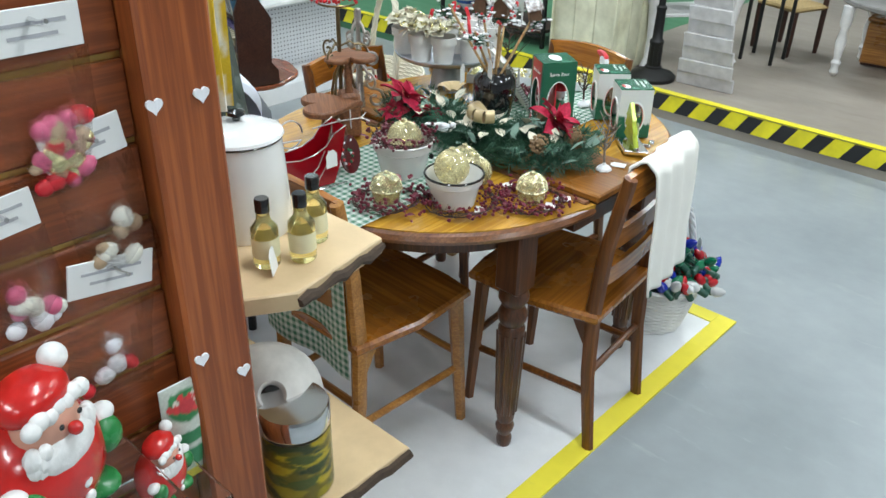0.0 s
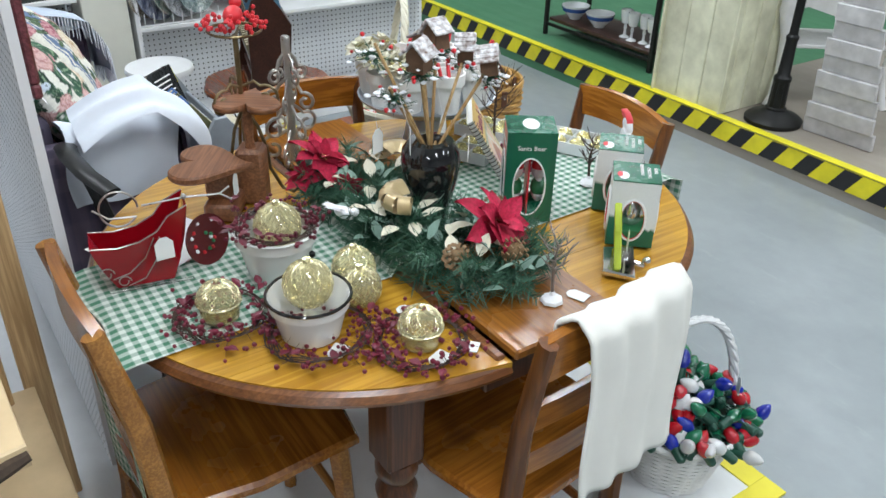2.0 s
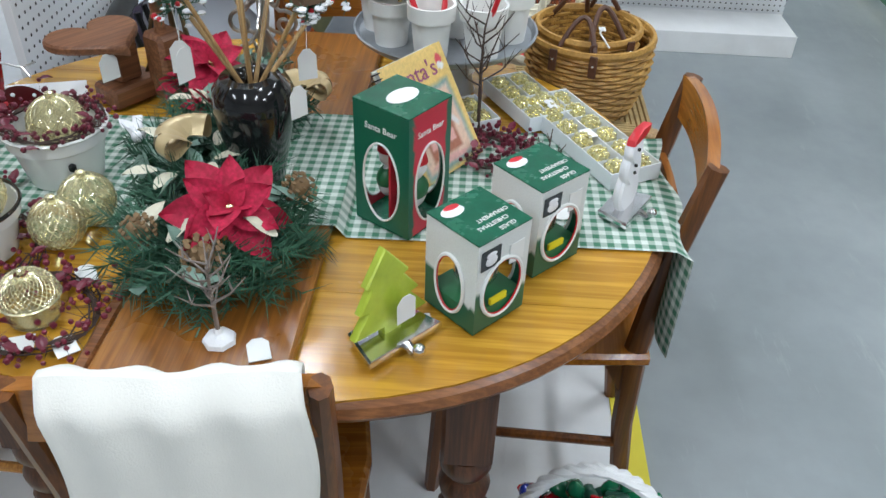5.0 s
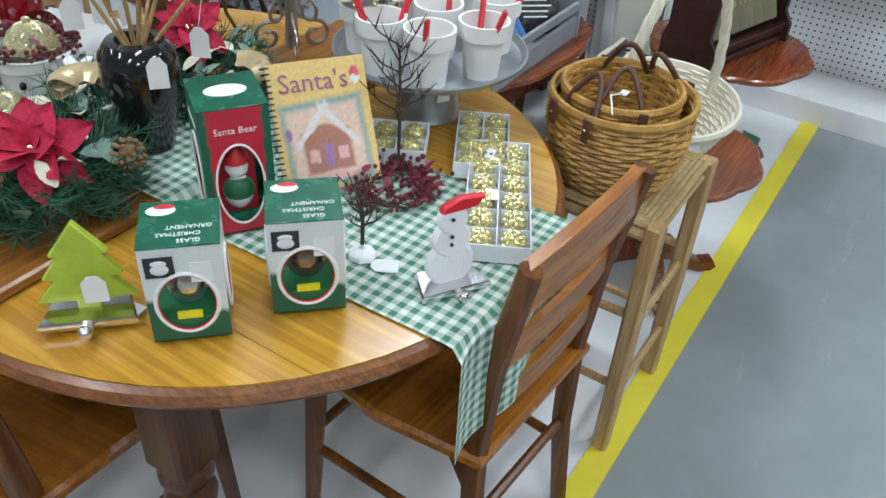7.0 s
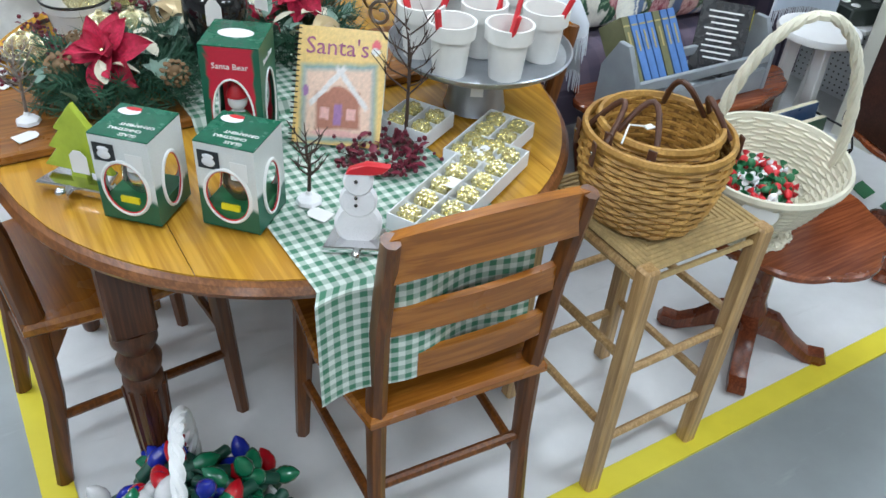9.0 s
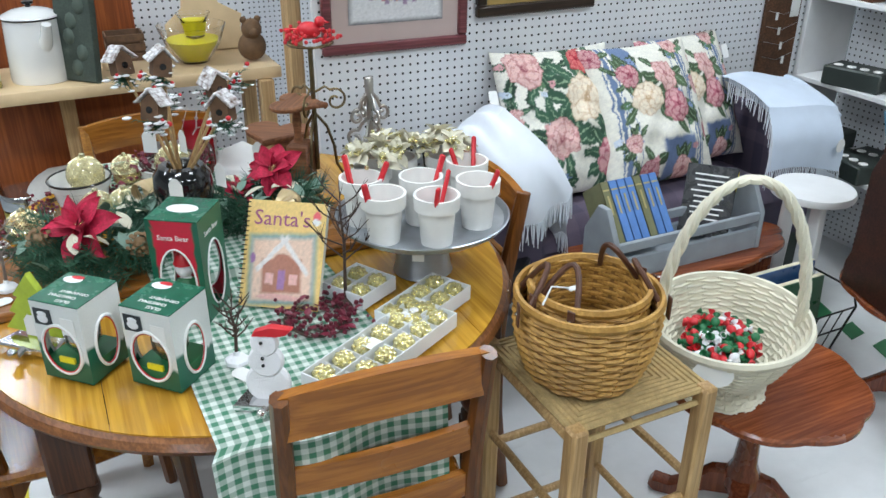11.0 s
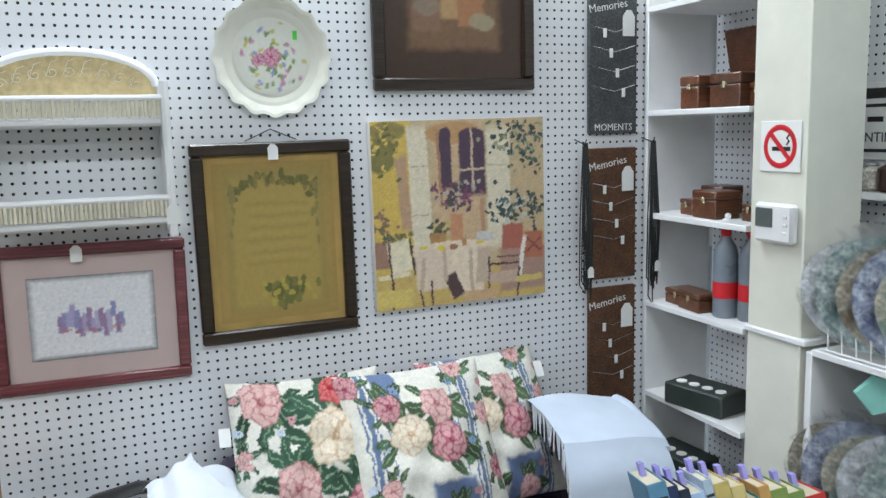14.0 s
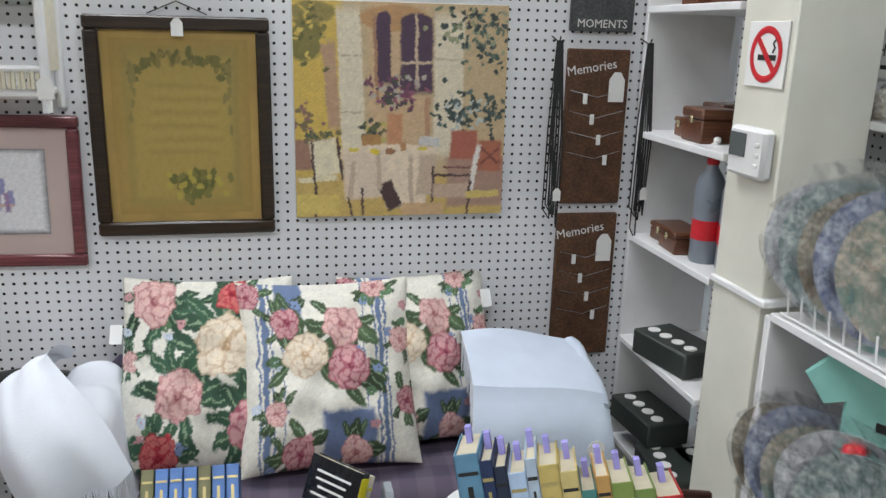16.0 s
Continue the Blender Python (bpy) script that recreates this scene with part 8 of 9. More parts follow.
for k in range(7):
    book(pose(3.145 + 0.029 * k, -1.06, 0.50, -38, 0, 0), 0.027, 0.10, 0.19, OLIVE if k in (0, 4) else BLUEBOOK, "faded blue cloth book leaning in the grey tote", "books in the tote", GILT)
BLACKBOOK = cover_mat("black_book", (0.012, 0.013, 0.016), 0.25)
bk = book(pose(3.49, -1.05, 0.465, 0, 22, 42), 0.025, 0.15, 0.22, BLACKBOOK, "black paperback with white print leaning in the tote", "books in the tote")
for k in range(9):
    part("print_line", Geo().box((-0.0132, 0.0 + 0.004 * (k % 2), 0.19 - 0.017 * k), (0.0008, 0.10 - 0.012 * (k % 3), 0.005)), PAPER, bk, "white printed line")
part("spine_patch", Geo().box((0, -0.0758, 0.18), (0.024, 0.001, 0.06)), HAZARD, bk, "yellow spine")
book(pose(3.515, -1.03, 0.465, 0, 22, 42), 0.015, 0.14, 0.2, cover_mat("orange_spine_book", (0.75, 0.68, 0.55)), "pale paperback leaning beside a black one", "books in the tote", HAZARD)

# dark two tier book rack
ang = math.degrees(math.atan2(-0.12, 0.41))
rk = thing("book_rack", pose(3.875, -1.63, 0.428, 0, 0, ang) @ pose(0, 0.085, 0), "dark mahogany two tier slanted book rack", "book rack")
for s in (-1, 1):
    prof = [(-0.10, 0), (0.10, 0), (0.10, 0.06), (0.085, 0.1), (0.085, 0.34), (0.06, 0.40), (0.0, 0.43), (-0.05, 0.36), (-0.085, 0.30), (-0.07, 0.1), (-0.10, 0.06)]
    part("side_panel", Geo().prism(prof, -0.009, 0.009, pose(s * 0.215, 0, 0, 90, 0, 90), bev=0.002), MAHOG, rk)
for z in (0.05, 0.285):
    part("shelf", Geo().box((0, 0, 0), (0.412, 0.15, 0.014), 0.002, pose(0, 0, z, 14, 0, 0)), MAHOG, rk)
    part("front_rail", Geo().box((0, 0, 0), (0.412, 0.014, 0.035), 0.003, pose(0, -0.078, z + 0.0, 14, 0, 0)), MAHOG, rk)
    part("back_rail", Geo().box((0, 0.078, z + 0.13), (0.412, 0.012, 0.05), 0.003), MAHOG, rk)
part("base_board", Geo().box((0, 0, 0.012), (0.412, 0.17, 0.02), 0.003), MAHOG, rk)
FADED = cover_mat("faded_olive_cloth", (0.22, 0.20, 0.12), 0.8)
RM = rk.matrix_basis
VIOLET = plain("violet_paper", (0.35, 0.32, 0.72), 0.8)
for k in range(13):
    b = book(RM @ pose(-0.155 + 0.0278 * k, 0.0, 0.066, -12, -13, 0), 0.027, 0.115, 0.185, FADED, "faded olive cloth bound book in the dark rack", "books in the lower tier", GILT)
    part("marker", Geo().box((0, 0.01, 0.197), (0.012, 0.02, 0.03)), VIOLET, b, "violet paper marker")
tones = (("blue", (0.10, 0.24, 0.36), 0.04), ("navy", (0.015, 0.03, 0.09), 0.022), ("ink_blue", (0.02, 0.03, 0.06), 0.022), ("pale_blue", (0.38, 0.50, 0.68), 0.03), ("powder", (0.45, 0.55, 0.66), 0.02), ("straw", (0.62, 0.48, 0.16), 0.034), ("sand", (0.60, 0.48, 0.20), 0.03), ("teal", (0.05, 0.20, 0.19), 0.026), ("orange", (0.58, 0.33, 0.11), 0.024), ("moss", (0.20, 0.28, 0.07), 0.036), ("fern", (0.17, 0.26, 0.07), 0.034), ("scarlet", (0.48, 0.03, 0.03), 0.042))
px = -0.2
for k, (nm, col, w) in enumerate(tones):
    h = 0.225 - 0.008 * ((k * 5) % 4) - (0.02 if k > 6 else 0)
    b = book(RM @ pose((px + w / 2) * 0.96 + 0.02, 0.0, 0.302, -12, -12, 0), w - 0.001, 0.13, h, cover_mat(nm + "_book", col), nm.replace("_", " ") + " cloth bound book in the dark rack", "books in the upper tier", GILT if k % 2 else INK)
    part("marker", Geo().box((0, 0.02, h + 0.008), (0.01, 0.02, 0.03)), VIOLET, b, "violet paper marker")
    px += w

# wire magazine rack
mr = thing("magazine_rack", pose(3.625, -1.28, 0.002), "thin grey wire magazine rack holding large books", "magazine rack")
for x in (-0.205, 0.205):
    part("end_frame", Geo().tube([(x, -0.09, 0.0), (x, -0.05, 0.12), (x, -0.10, 0.30), (x, -0.08, 0.35), (x, 0.08, 0.35), (x, 0.10, 0.30), (x, 0.05, 0.12), (x, 0.09, 0.0)], 0.004, 6), IRON, mr)
for y, z in ((-0.10, 0.30), (0.10, 0.30), (-0.055, 0.12), (0.055, 0.12), (-0.075, 0.21), (0.075, 0.21)):
    part("rail_wire", Geo().tube([(-0.205, y, z), (0.205, y, z)], 0.003, 6), IRON, mr)
for k in range(7):
    x = -0.15 + 0.05 * k
    part("cross_wire", Geo().tube([(x, -0.10, 0.30), (x, -0.052, 0.12), (x, 0.052, 0.12), (x, 0.10, 0.30)], 0.0022, 5), IRON, mr)
for k, (nm, col, y, h) in enumerate((("dark green", (0.02, 0.09, 0.04), -0.04, 0.27), ("dark blue", (0.03, 0.08, 0.20), 0.0, 0.30), ("slate", (0.06, 0.07, 0.09), 0.04, 0.26))):
    b = thing("book", pose(3.60, -1.28 + y, 0.127, -4, 0, 0), nm + " large picture book standing in the wire rack", "book", "books in the wire rack")
    part("cover", Geo().box((0, 0, h / 2), (0.3, 0.02, h), 0.002), cover_mat(nm.replace(" ", "_") + "_picture_book", col, 0.3), b)
    part("page_block", Geo().box((0.001, 0, h / 2), (0.296, 0.016, h + 0.001)), PAGES, b)
    if k == 0:
        words("lettering", "TRACTORS", 0.04, PAPER, b, facing(0, -0.0106, h * 0.35, 0))
        part("cover_picture", Geo().ball((0.02, -0.0105, h * 0.62), 0.05, 14, 8, (1.4, 0.03, 0.7)), RED, b, "red machine shape")
# dark cases beside the niche
for x, y, z, w, d, h in ((4.22, -0.62, 0.002, 0.28, 0.2, 0.3), (4.2, -0.63, 0.304, 0.24, 0.18, 0.24)):
    o = thing("instrument_case", pose(x, y, z), "black case with a silver latch standing on the floor", "case", "black cases")
    part("body", Geo().box((0, 0, h / 2), (w, d, h), 0.015), DARK_CASE, o)
    part("lid_seam", Geo().box((0, 0, h * 0.62), (w + 0.002, d + 0.002, 0.004), 0.001), IRON, o)
    part("latch", Geo().box((0, -d / 2 - 0.003, h * 0.62), (0.03, 0.006, 0.03), 0.002), CHROME, o)


# ---- pine shelf ----
ps = thing("pine_shelf", pose(0, 0, 0), "raw pine live edge shelf with a bark edge", "shelf")
part("top_board", Geo().prism([(1.5, -0.04), (1.54, -0.262), (1.95, -0.252), (2.42, -0.262), (2.42, 0.06), (1.56, 0.06)], 0.895, 0.93, bev=0.003), PINE, ps, "thick pine top board")
part("bark_edge", Geo().tube([(1.497 + 0.0415 * k / 10, -0.04 - 0.222 * k / 10, 0.911 + 0.004 * math.sin(k * 2.1)) for k in range(11)], 0.009, 7, taper=[1 + 0.25 * math.sin(k * 1.7) for k in range(11)]), BARK, ps, "dark bark")
part("lower_board", Geo().prism([(1.54, -0.02), (1.54, -0.33), (2.40, -0.32), (2.40, 0.05), (1.56, 0.05)], 0.345, 0.38, bev=0.003), PINE, ps)
part("bark_edge", Geo().tube([(1.538, -0.02 - 0.31 * k / 10, 0.36 + 0.004 * math.sin(k * 2.1)) for k in range(11)], 0.012, 7), BARK, ps)
for x, y in ((2.37, -0.25), (2.37, 0.0), (1.80, -0.0)):
    for z0, z1 in ((0.0, 0.344), (0.381, 0.894)):
        part("leg", Geo().box((x, y, (z0 + z1) / 2), (0.045, 0.045, z1 - z0 - 0.002), 0.004), PINE_Z, ps)
part("corner_post", Geo().box((2.445, -0.33, 1.1), (0.045, 0.06, 2.2), 0.005), PINE_Z, ps, "tall pine post")
slab("wall_north_2", 1.62, 0.33, 0.0, 2.47, 0.36, 2.2, PEG)

cp = thing("enamel_coffee_pot", pose(1.75, -0.12, 0.931, 0, 0, -70), "white enamel coffee pot with a black lid knob", "coffee pot")
part("body", Geo().lathe([(0.001, 0.002), (0.082, 0), (0.084, 0.01), (0.077, 0.15), (0.075, 0.175), (0.071, 0.175), (0.07, 0.165), (0.001, 0.163)], 36), ENAMEL, cp)
part("rim_line", Geo().tube([(0.076 * math.cos(a), 0.076 * math.sin(a), 0.176) for a in [2 * math.pi * i / 36 for i in range(36)]], 0.0025, 6, True), BLACK, cp, "black rim")
part("lid", Geo().lathe([(0.08, 0.179), (0.078, 0.184), (0.05, 0.197), (0.02, 0.203), (0.001, 0.204)], 36), ENAMEL, cp)
part("knob", Geo().lathe([(0.007, 0.203), (0.008, 0.21), (0.016, 0.214), (0.016, 0.22), (0.004, 0.224)], 16), BLACK, cp, "black knob")
part("spout", Geo().tube([(0.06, 0, 0.1), (0.09, 0, 0.135), (0.105, 0, 0.17)], 0.018, 12, taper=(1.2, 0.9, 0.7)), ENAMEL, cp)
part("handle", Geo().tube([(-0.07, 0, 0.16), (-0.11, 0, 0.165), (-0.125, 0, 0.12), (-0.115, 0, 0.06), (-0.078, 0, 0.04)], 0.007, 8), BLACK, cp)
PAPER_TINT = plain("oil_label", (0.75, 0.70, 0.45), 0.6)
OIL = plain("amber_oil", (0.98, 0.90, 0.45), 0.04, 0, 0.03, trans=0.95, bump=0.0)
for k, (x, y) in enumerate(((1.608, -0.06), (1.581, -0.116), (1.62, -0.174))):
    o = thing("oil_bottle", pose(x, y, 0.931), "small glass bottle of yellow oil with a black cap", "bottle", "oil bottles")
    part("glass", Geo().lathe([(0.001, 0.001), (0.021, 0), (0.023, 0.004), (0.023, 0.07), (0.012, 0.085), (0.0105, 0.1), (0.0105, 0.106)], 20), OIL, o)
    part("cap", Geo().lathe([(0.0125, 0.1), (0.0125, 0.122), (0.011, 0.124)], 16), BLACK, o)
    part("paper_label", Geo().lathe([(0.0235, 0.02), (0.0235, 0.055)], 20, caps=False), PAPER_TINT, o)
solid("price_tag", Geo().prism([(-0.018, -0.045), (0.018, -0.045), (0.018, -0.008), (0.006, 0), (-0.006, 0), (-0.018, -0.008)], 0, 0.0012), PAPER, "white paper price tag leaning on a bottle", "price tag", m=facing(1.578, -0.048, 0.978, -50, 6))
gb = thing("carved_board", facing(1.85, -0.20, 0.931, -45, 6), "grey green carved stone board standing upright", "carved board")
part("board", Geo().prism([(-0.062, 0), (0.062, 0), (0.066, 0.2), (0.06, 0.31), (0.03, 0.365), (-0.03, 0.365), (-0.06, 0.31), (-0.066, 0.2)], -0.012, 0.012, bev=0.004), plain("verdigris_stone", (0.055, 0.075, 0.06), 0.7, var=0.4, scale=30, bump=0.6), gb)
for k in range(7):
    part("carving", Geo().ball((0.025 * math.sin(k * 2), 0.04 + 0.043 * k, 0.012), 0.02, 8, 6, (1, 1.2, 0.35)), plain("verdigris_relief", (0.075, 0.10, 0.08), 0.7, var=0.3) if k == 0 else bpy.data.materials["verdigris_relief"], gb)
cr = thing("slatted_crate", pose(2.0, 0.03, 0.931), "small dark slatted wooden crate", "crate")
for z in (0.012, 0.042, 0.072):
    for s in (-1, 1):
        part("slat", Geo().box((0, s * 0.045, z), (0.11, 0.006, 0.022), 0.001), BIRDHOUSE, cr)
        part("slat", Geo().box((s * 0.055, 0, z), (0.006, 0.084, 0.022), 0.001), BIRDHOUSE, cr)
LEMON = plain("lemon_fill", (0.85, 0.74, 0.01), 0.4, var=0.1)
gbw = thing("glass_bowl", pose(2.19, -0.1, 0.931), "clear glass bowl half filled with yellow crystals", "bowl", "yellow filled bowls")
part("bowl", Geo().lathe([(0.04, 0), (0.045, 0.004), (0.085, 0.06), (0.105, 0.115), (0.102, 0.115), (0.08, 0.06), (0.04, 0.008), (0.001, 0.008)], 32), CLEAR, gbw)
part("filling", Geo().lathe([(0.038, 0.01), (0.072, 0.055), (0.08, 0.07), (0.001, 0.073)], 28), LEMON, gbw, "bright yellow crystals")
g2 = thing("glass_bowl", pose(2.2, -0.1, 1.006), "small clear cup of yellow crystals in a bowl", "bowl", "yellow filled bowls")
part("bowl", Geo().lathe([(0.025, 0), (0.03, 0.004), (0.04, 0.055), (0.052, 0.075), (0.049, 0.075), (0.036, 0.05), (0.001, 0.006)], 28), CLEAR, g2)
part("filling", Geo().lathe([(0.027, 0.008), (0.036, 0.055), (0.001, 0.057)], 24), LEMON, g2)
solid("carved_bear", Geo().ball((0, 0, 0.045), 0.045, 14, 10, (1, 0.8, 1)).ball((0, -0.01, 0.1), 0.032, 14, 10).ball((-0.022, -0.005, 0.128), 0.011, 8, 6).ball((0.022, -0.005, 0.128), 0.011, 8, 6).ball((0, -0.038, 0.094), 0.014, 10, 8), plain("bear_brown", (0.16, 0.09, 0.045), 0.8, var=0.3, scale=40), "small brown carved bear figure on the pine shelf", "figurine", m=pose(2.36, -0.16, 0.931))
solid("driftwood_board", Geo().prism([(-0.14, 0), (0.15, 0.0), (0.11, 0.06), (0.12, 0.11), (0.05, 0.15), (0.03, 0.2), (-0.06, 0.21), (-0.07, 0.14), (-0.13, 0.09)], -0.012, 0.012, bev=0.003), PINE, "rough pine slab leaning behind the bowls", "wood slab", m=facing(2.26, 0.03, 0.931, 0, 10))
jr = thing("pepper_jar", pose(1.63, -0.10, 0.381), "glass jar of yellow and green peppers, chrome lid", "jar")
pep = painter((0.20, 0.17, 0.02), [(0, rnd.random(), rnd.random(), rnd.uniform(0.05, 0.11), rnd.uniform(0.05, 0.1), rnd.uniform(0, 90), rnd.choice(((0.62, 0.48, 0.03), (0.40, 0.33, 0.02), (0.10, 0.14, 0.03), (0.05, 0.08, 0.03)))) for k in range(70)], 0.04)
part("filling", Geo().grid(80, 40, lambda u, v: (0.068 * math.cos(6.2832 * u), 0.068 * math.sin(6.2832 * u), 0.006 + 0.15 * v), ink=pep), PAPER_PRINT, jr, "yellow peppers in brine")
part("glass", Geo().lathe([(0.001, 0.001), (0.066, 0), (0.071, 0.006), (0.071, 0.155), (0.066, 0.17)], 32), WRAP, jr)
part("lid", Geo().lathe([(0.071, 0.165), (0.072, 0.168), (0.072, 0.205), (0.068, 0.212), (0.001, 0.214)], 32), CHROME, jr, "chrome lid")
wp = thing("ceramic_crock", pose(1.82, -0.16, 0.455, 0, -50, -28), "white chipped ceramic crock lying behind the jar", "crock")
part("body", Geo().lathe([(0.001, 0.002), (0.07, 0), (0.1, 0.05), (0.115, 0.12), (0.1, 0.19), (0.06, 0.225), (0.028, 0.236), (0.023, 0.23), (0.02, 0.19), (0.001, 0.185)], 36), plain("chipped_white", (0.72, 0.70, 0.66), 0.5, var=0.12, scale=30), wp)
# Black disc set in the neck for the shade inside the crock.
part("opening", Geo().lathe([(0.0205, 0.205), (0.001, 0.207)], 20, caps=False), BLACK, wp, "dark opening")
solid("storage_chest", Geo().box((2.1, 0.0, 0.18), (0.5, 0.3, 0.32), 0.01), REDWOOD, "red-brown wooden chest under the pine shelf", "chest", m=pose(0, 0.1, 0.0))

# ---- slatwall rack ----
sr = thing("slatwall_rack", pose(0, 0, 0), "red-brown slatted display rack hung with small goods", "display rack")
part("post", Geo().box((1.515, 0.12, 0.95), (0.075, 0.10, 1.9), 0.006), REDWOOD, sr, "square red-brown end post")
BRASS = plain("brass_strip", (0.50, 0.33, 0.10), 0.35, 0.8)
for k in range(17):
    z = 0.09 + 0.11 * k
    part("slat", Geo().box((1.53, 0.66, z), (0.02, 0.978, 0.10), 0.003), REDWOOD_H, sr)
    part("groove_strip", Geo().box((1.535, 0.66, z + 0.055), (0.012, 0.978, 0.009)), BRASS, sr)
part("back_panel", Geo().box((1.555, 0.66, 0.95), (0.02, 0.98, 1.86)), REDWOOD, sr)
part("side_panel", Geo().box((1.80, 0.095, 0.565), (0.49, 0.03, 1.13), 0.003), REDWOOD, sr)
heart2 = [(0.0007 * 16 * math.sin(t) ** 3, 0.0007 * (13 * math.cos(t) - 5 * math.cos(2 * t) - 2 * math.cos(3 * t) - math.cos(4 * t))) for t in [-2 * math.pi * k / 20 for k in range(20)]]
for y, z in ((0.165, 1.30), (0.10, 1.30), (0.155, 0.915), (0.09, 0.86)):
    part("heart_pin", Geo().prism(heart2, 0, 0.004), SNOW, sr, "white heart pin", facing(1.4765, y, z, -90))


hang = thing("hanging_cloth", facing(1.60, 0.004, 1.47, -72), "yellow and white printed cloth with a red edge, hanging", "cloth")
random.seed(12)
blots = [(0, random.random(), random.random(), random.uniform(0.05, 0.14), random.uniform(0.03, 0.07), random.uniform(0, 180), (0.78, 0.77, 0.72)) for k in range(26)]
part("cloth", Geo().grid(24, 70, lambda u, v: ((u - 0.5) * 0.062, (v - 0.5) * 0.5, 0.012 * math.sin(13 * u + 2 * v)), ink=painter((0.70, 0.50, 0.03), blots, 0.03)), FABRIC_PRINT, hang)
part("edge_band", Geo().grid(4, 40, lambda u, v: (-0.05 + 0.02 * u, (v - 0.5) * 0.5, 0.008 * math.sin(5 * v))), RED, hang, "red cloth edge")
part("hook", Geo().tube([(-0.04, 0.24, 0), (-0.06, 0.26, -0.03), (-0.075, 0.26, -0.06)], 0.003, 6), CHROME, hang)


def bagged(y, z, w, h, label, tones, tilt, card=0.05, fill=14):
    """A clear bag under a folded white card, hung from a peg on the rack."""
    b = thing("bagged_ornament", facing(1.512, y, z, -90, -3) @ pose(0, 0, 0, 0, 0, tilt), label, "bagged ornament", "bags on the slat rack")
    part("header_card", Geo().box((0, 0.0, 0.006), (w, card, 0.003), 0.0008), PAPER, b, "white header card")
    for q in range(2):
        part("print_line", Geo().box((0, 0.008 - 0.014 * q, 0.008), (w * (0.7 - 0.2 * q), 0.004, 0.0006)), INK_GREY, b)
    part("hook", Geo().tube([(0, 0.012, -0.004), (0, 0.014, 0.03), (0, 0.02, 0.05)], 0.003, 6), CHROME, b)
    part("bag", Geo().grid(12, 12, lambda u, v: ((u - 0.5) * w * 1.05, -card / 2 - h * v, 0.03 * math.sin(math.pi * u) * math.sin(math.pi * min(v + 0.08, 1)) ** 0.6 + 0.008 + 0.004 * math.sin(9 * u + 5 * v))), WRAP, b, "crinkled clear bag")
    for k in range(fill):
        c = tones[k % len(tones)]
        part("trinket", Geo().ball((0, 0, 0), rnd.uniform(0.009, 0.016), 9, 7, (1, rnd.uniform(0.7, 1.3), 0.7)), c, b, "", pose(rnd.uniform(-0.33, 0.33) * w, -card / 2 - h * rnd.uniform(0.45, 0.92), 0.014, 0, 0, rnd.uniform(0, 180)))
    return b


PINK = plain("rose_pink", (0.62, 0.12, 0.22), 0.35)
TAN = plain("tan_toy", (0.50, 0.35, 0.22), 0.6, var=0.3, scale=40)
INK_GREY = plain("grey_print", (0.45, 0.45, 0.47), 0.8)
bagged(0.275, 1.405, 0.11, 0.17, "clear bag of pink and gold trinkets with white card", (PINK, TAN, FOIL, PINK, RED), 0, fill=30)
bagged(0.245, 1.265, 0.10, 0.17, "clear bag holding tan wooden ornaments", (TAN, CREAM), 8, fill=8)
bagged(0.36, 1.205, 0.09, 0.14, "clear bag with pale figures and white card", (CREAM, SNOW, PINK), 6, fill=9)
bagged(0.245, 1.085, 0.115, 0.16, "clear bag with a white bearded figure ornament", (SNOW, RED, SNOW), -9, fill=7)
bagged(0.45, 1.36, 0.1, 0.18, "clear bag of pale ornaments with white card", (CREAM, TAN), 0, fill=8)
gbag = thing("seed_packet", facing(1.49, 0.185, 0.875, -90, -4), "green and white printed packet with a wreath picture", "packet")
pk = painter((0.62, 0.66, 0.58), [(1, 0.5, 0.5, 0.5, 0.06, 0, (0.03, 0.22, 0.08)), (1, 0.5, 0.28, 0.5, 0.1, 0, (0.04, 0.30, 0.12)), (1, 0.5, 0.05, 0.5, 0.06, 0, (0.75, 0.62, 0.05)), (0, 0.5, 0.8, 0.4, 0.14, 0, (0.03, 0.20, 0.06)), (0, 0.5, 0.8, 0.2, 0.07, 0, (0.55, 0.04, 0.05))] + [(0, rnd.uniform(0.15, 0.85), rnd.uniform(0.68, 0.92), 0.06, 0.03, 0, rnd.choice(((0.7, 0.05, 0.05), (0.75, 0.7, 0.6), (0.05, 0.3, 0.1)))) for k in range(16)], 0.01)
part("front", Geo().grid(30, 60, lambda u, v: ((u - 0.5) * 0.075, (v - 1) * 0.2 + 0.01, 0.012 * math.sin(math.pi * u) * math.sin(math.pi * v) + 0.003), ink=pk), PAPER_PRINT, gbag)
part("back", Geo().box((0, -0.09, 0.0), (0.075, 0.2, 0.003), 0.001), PAPER, gbag)


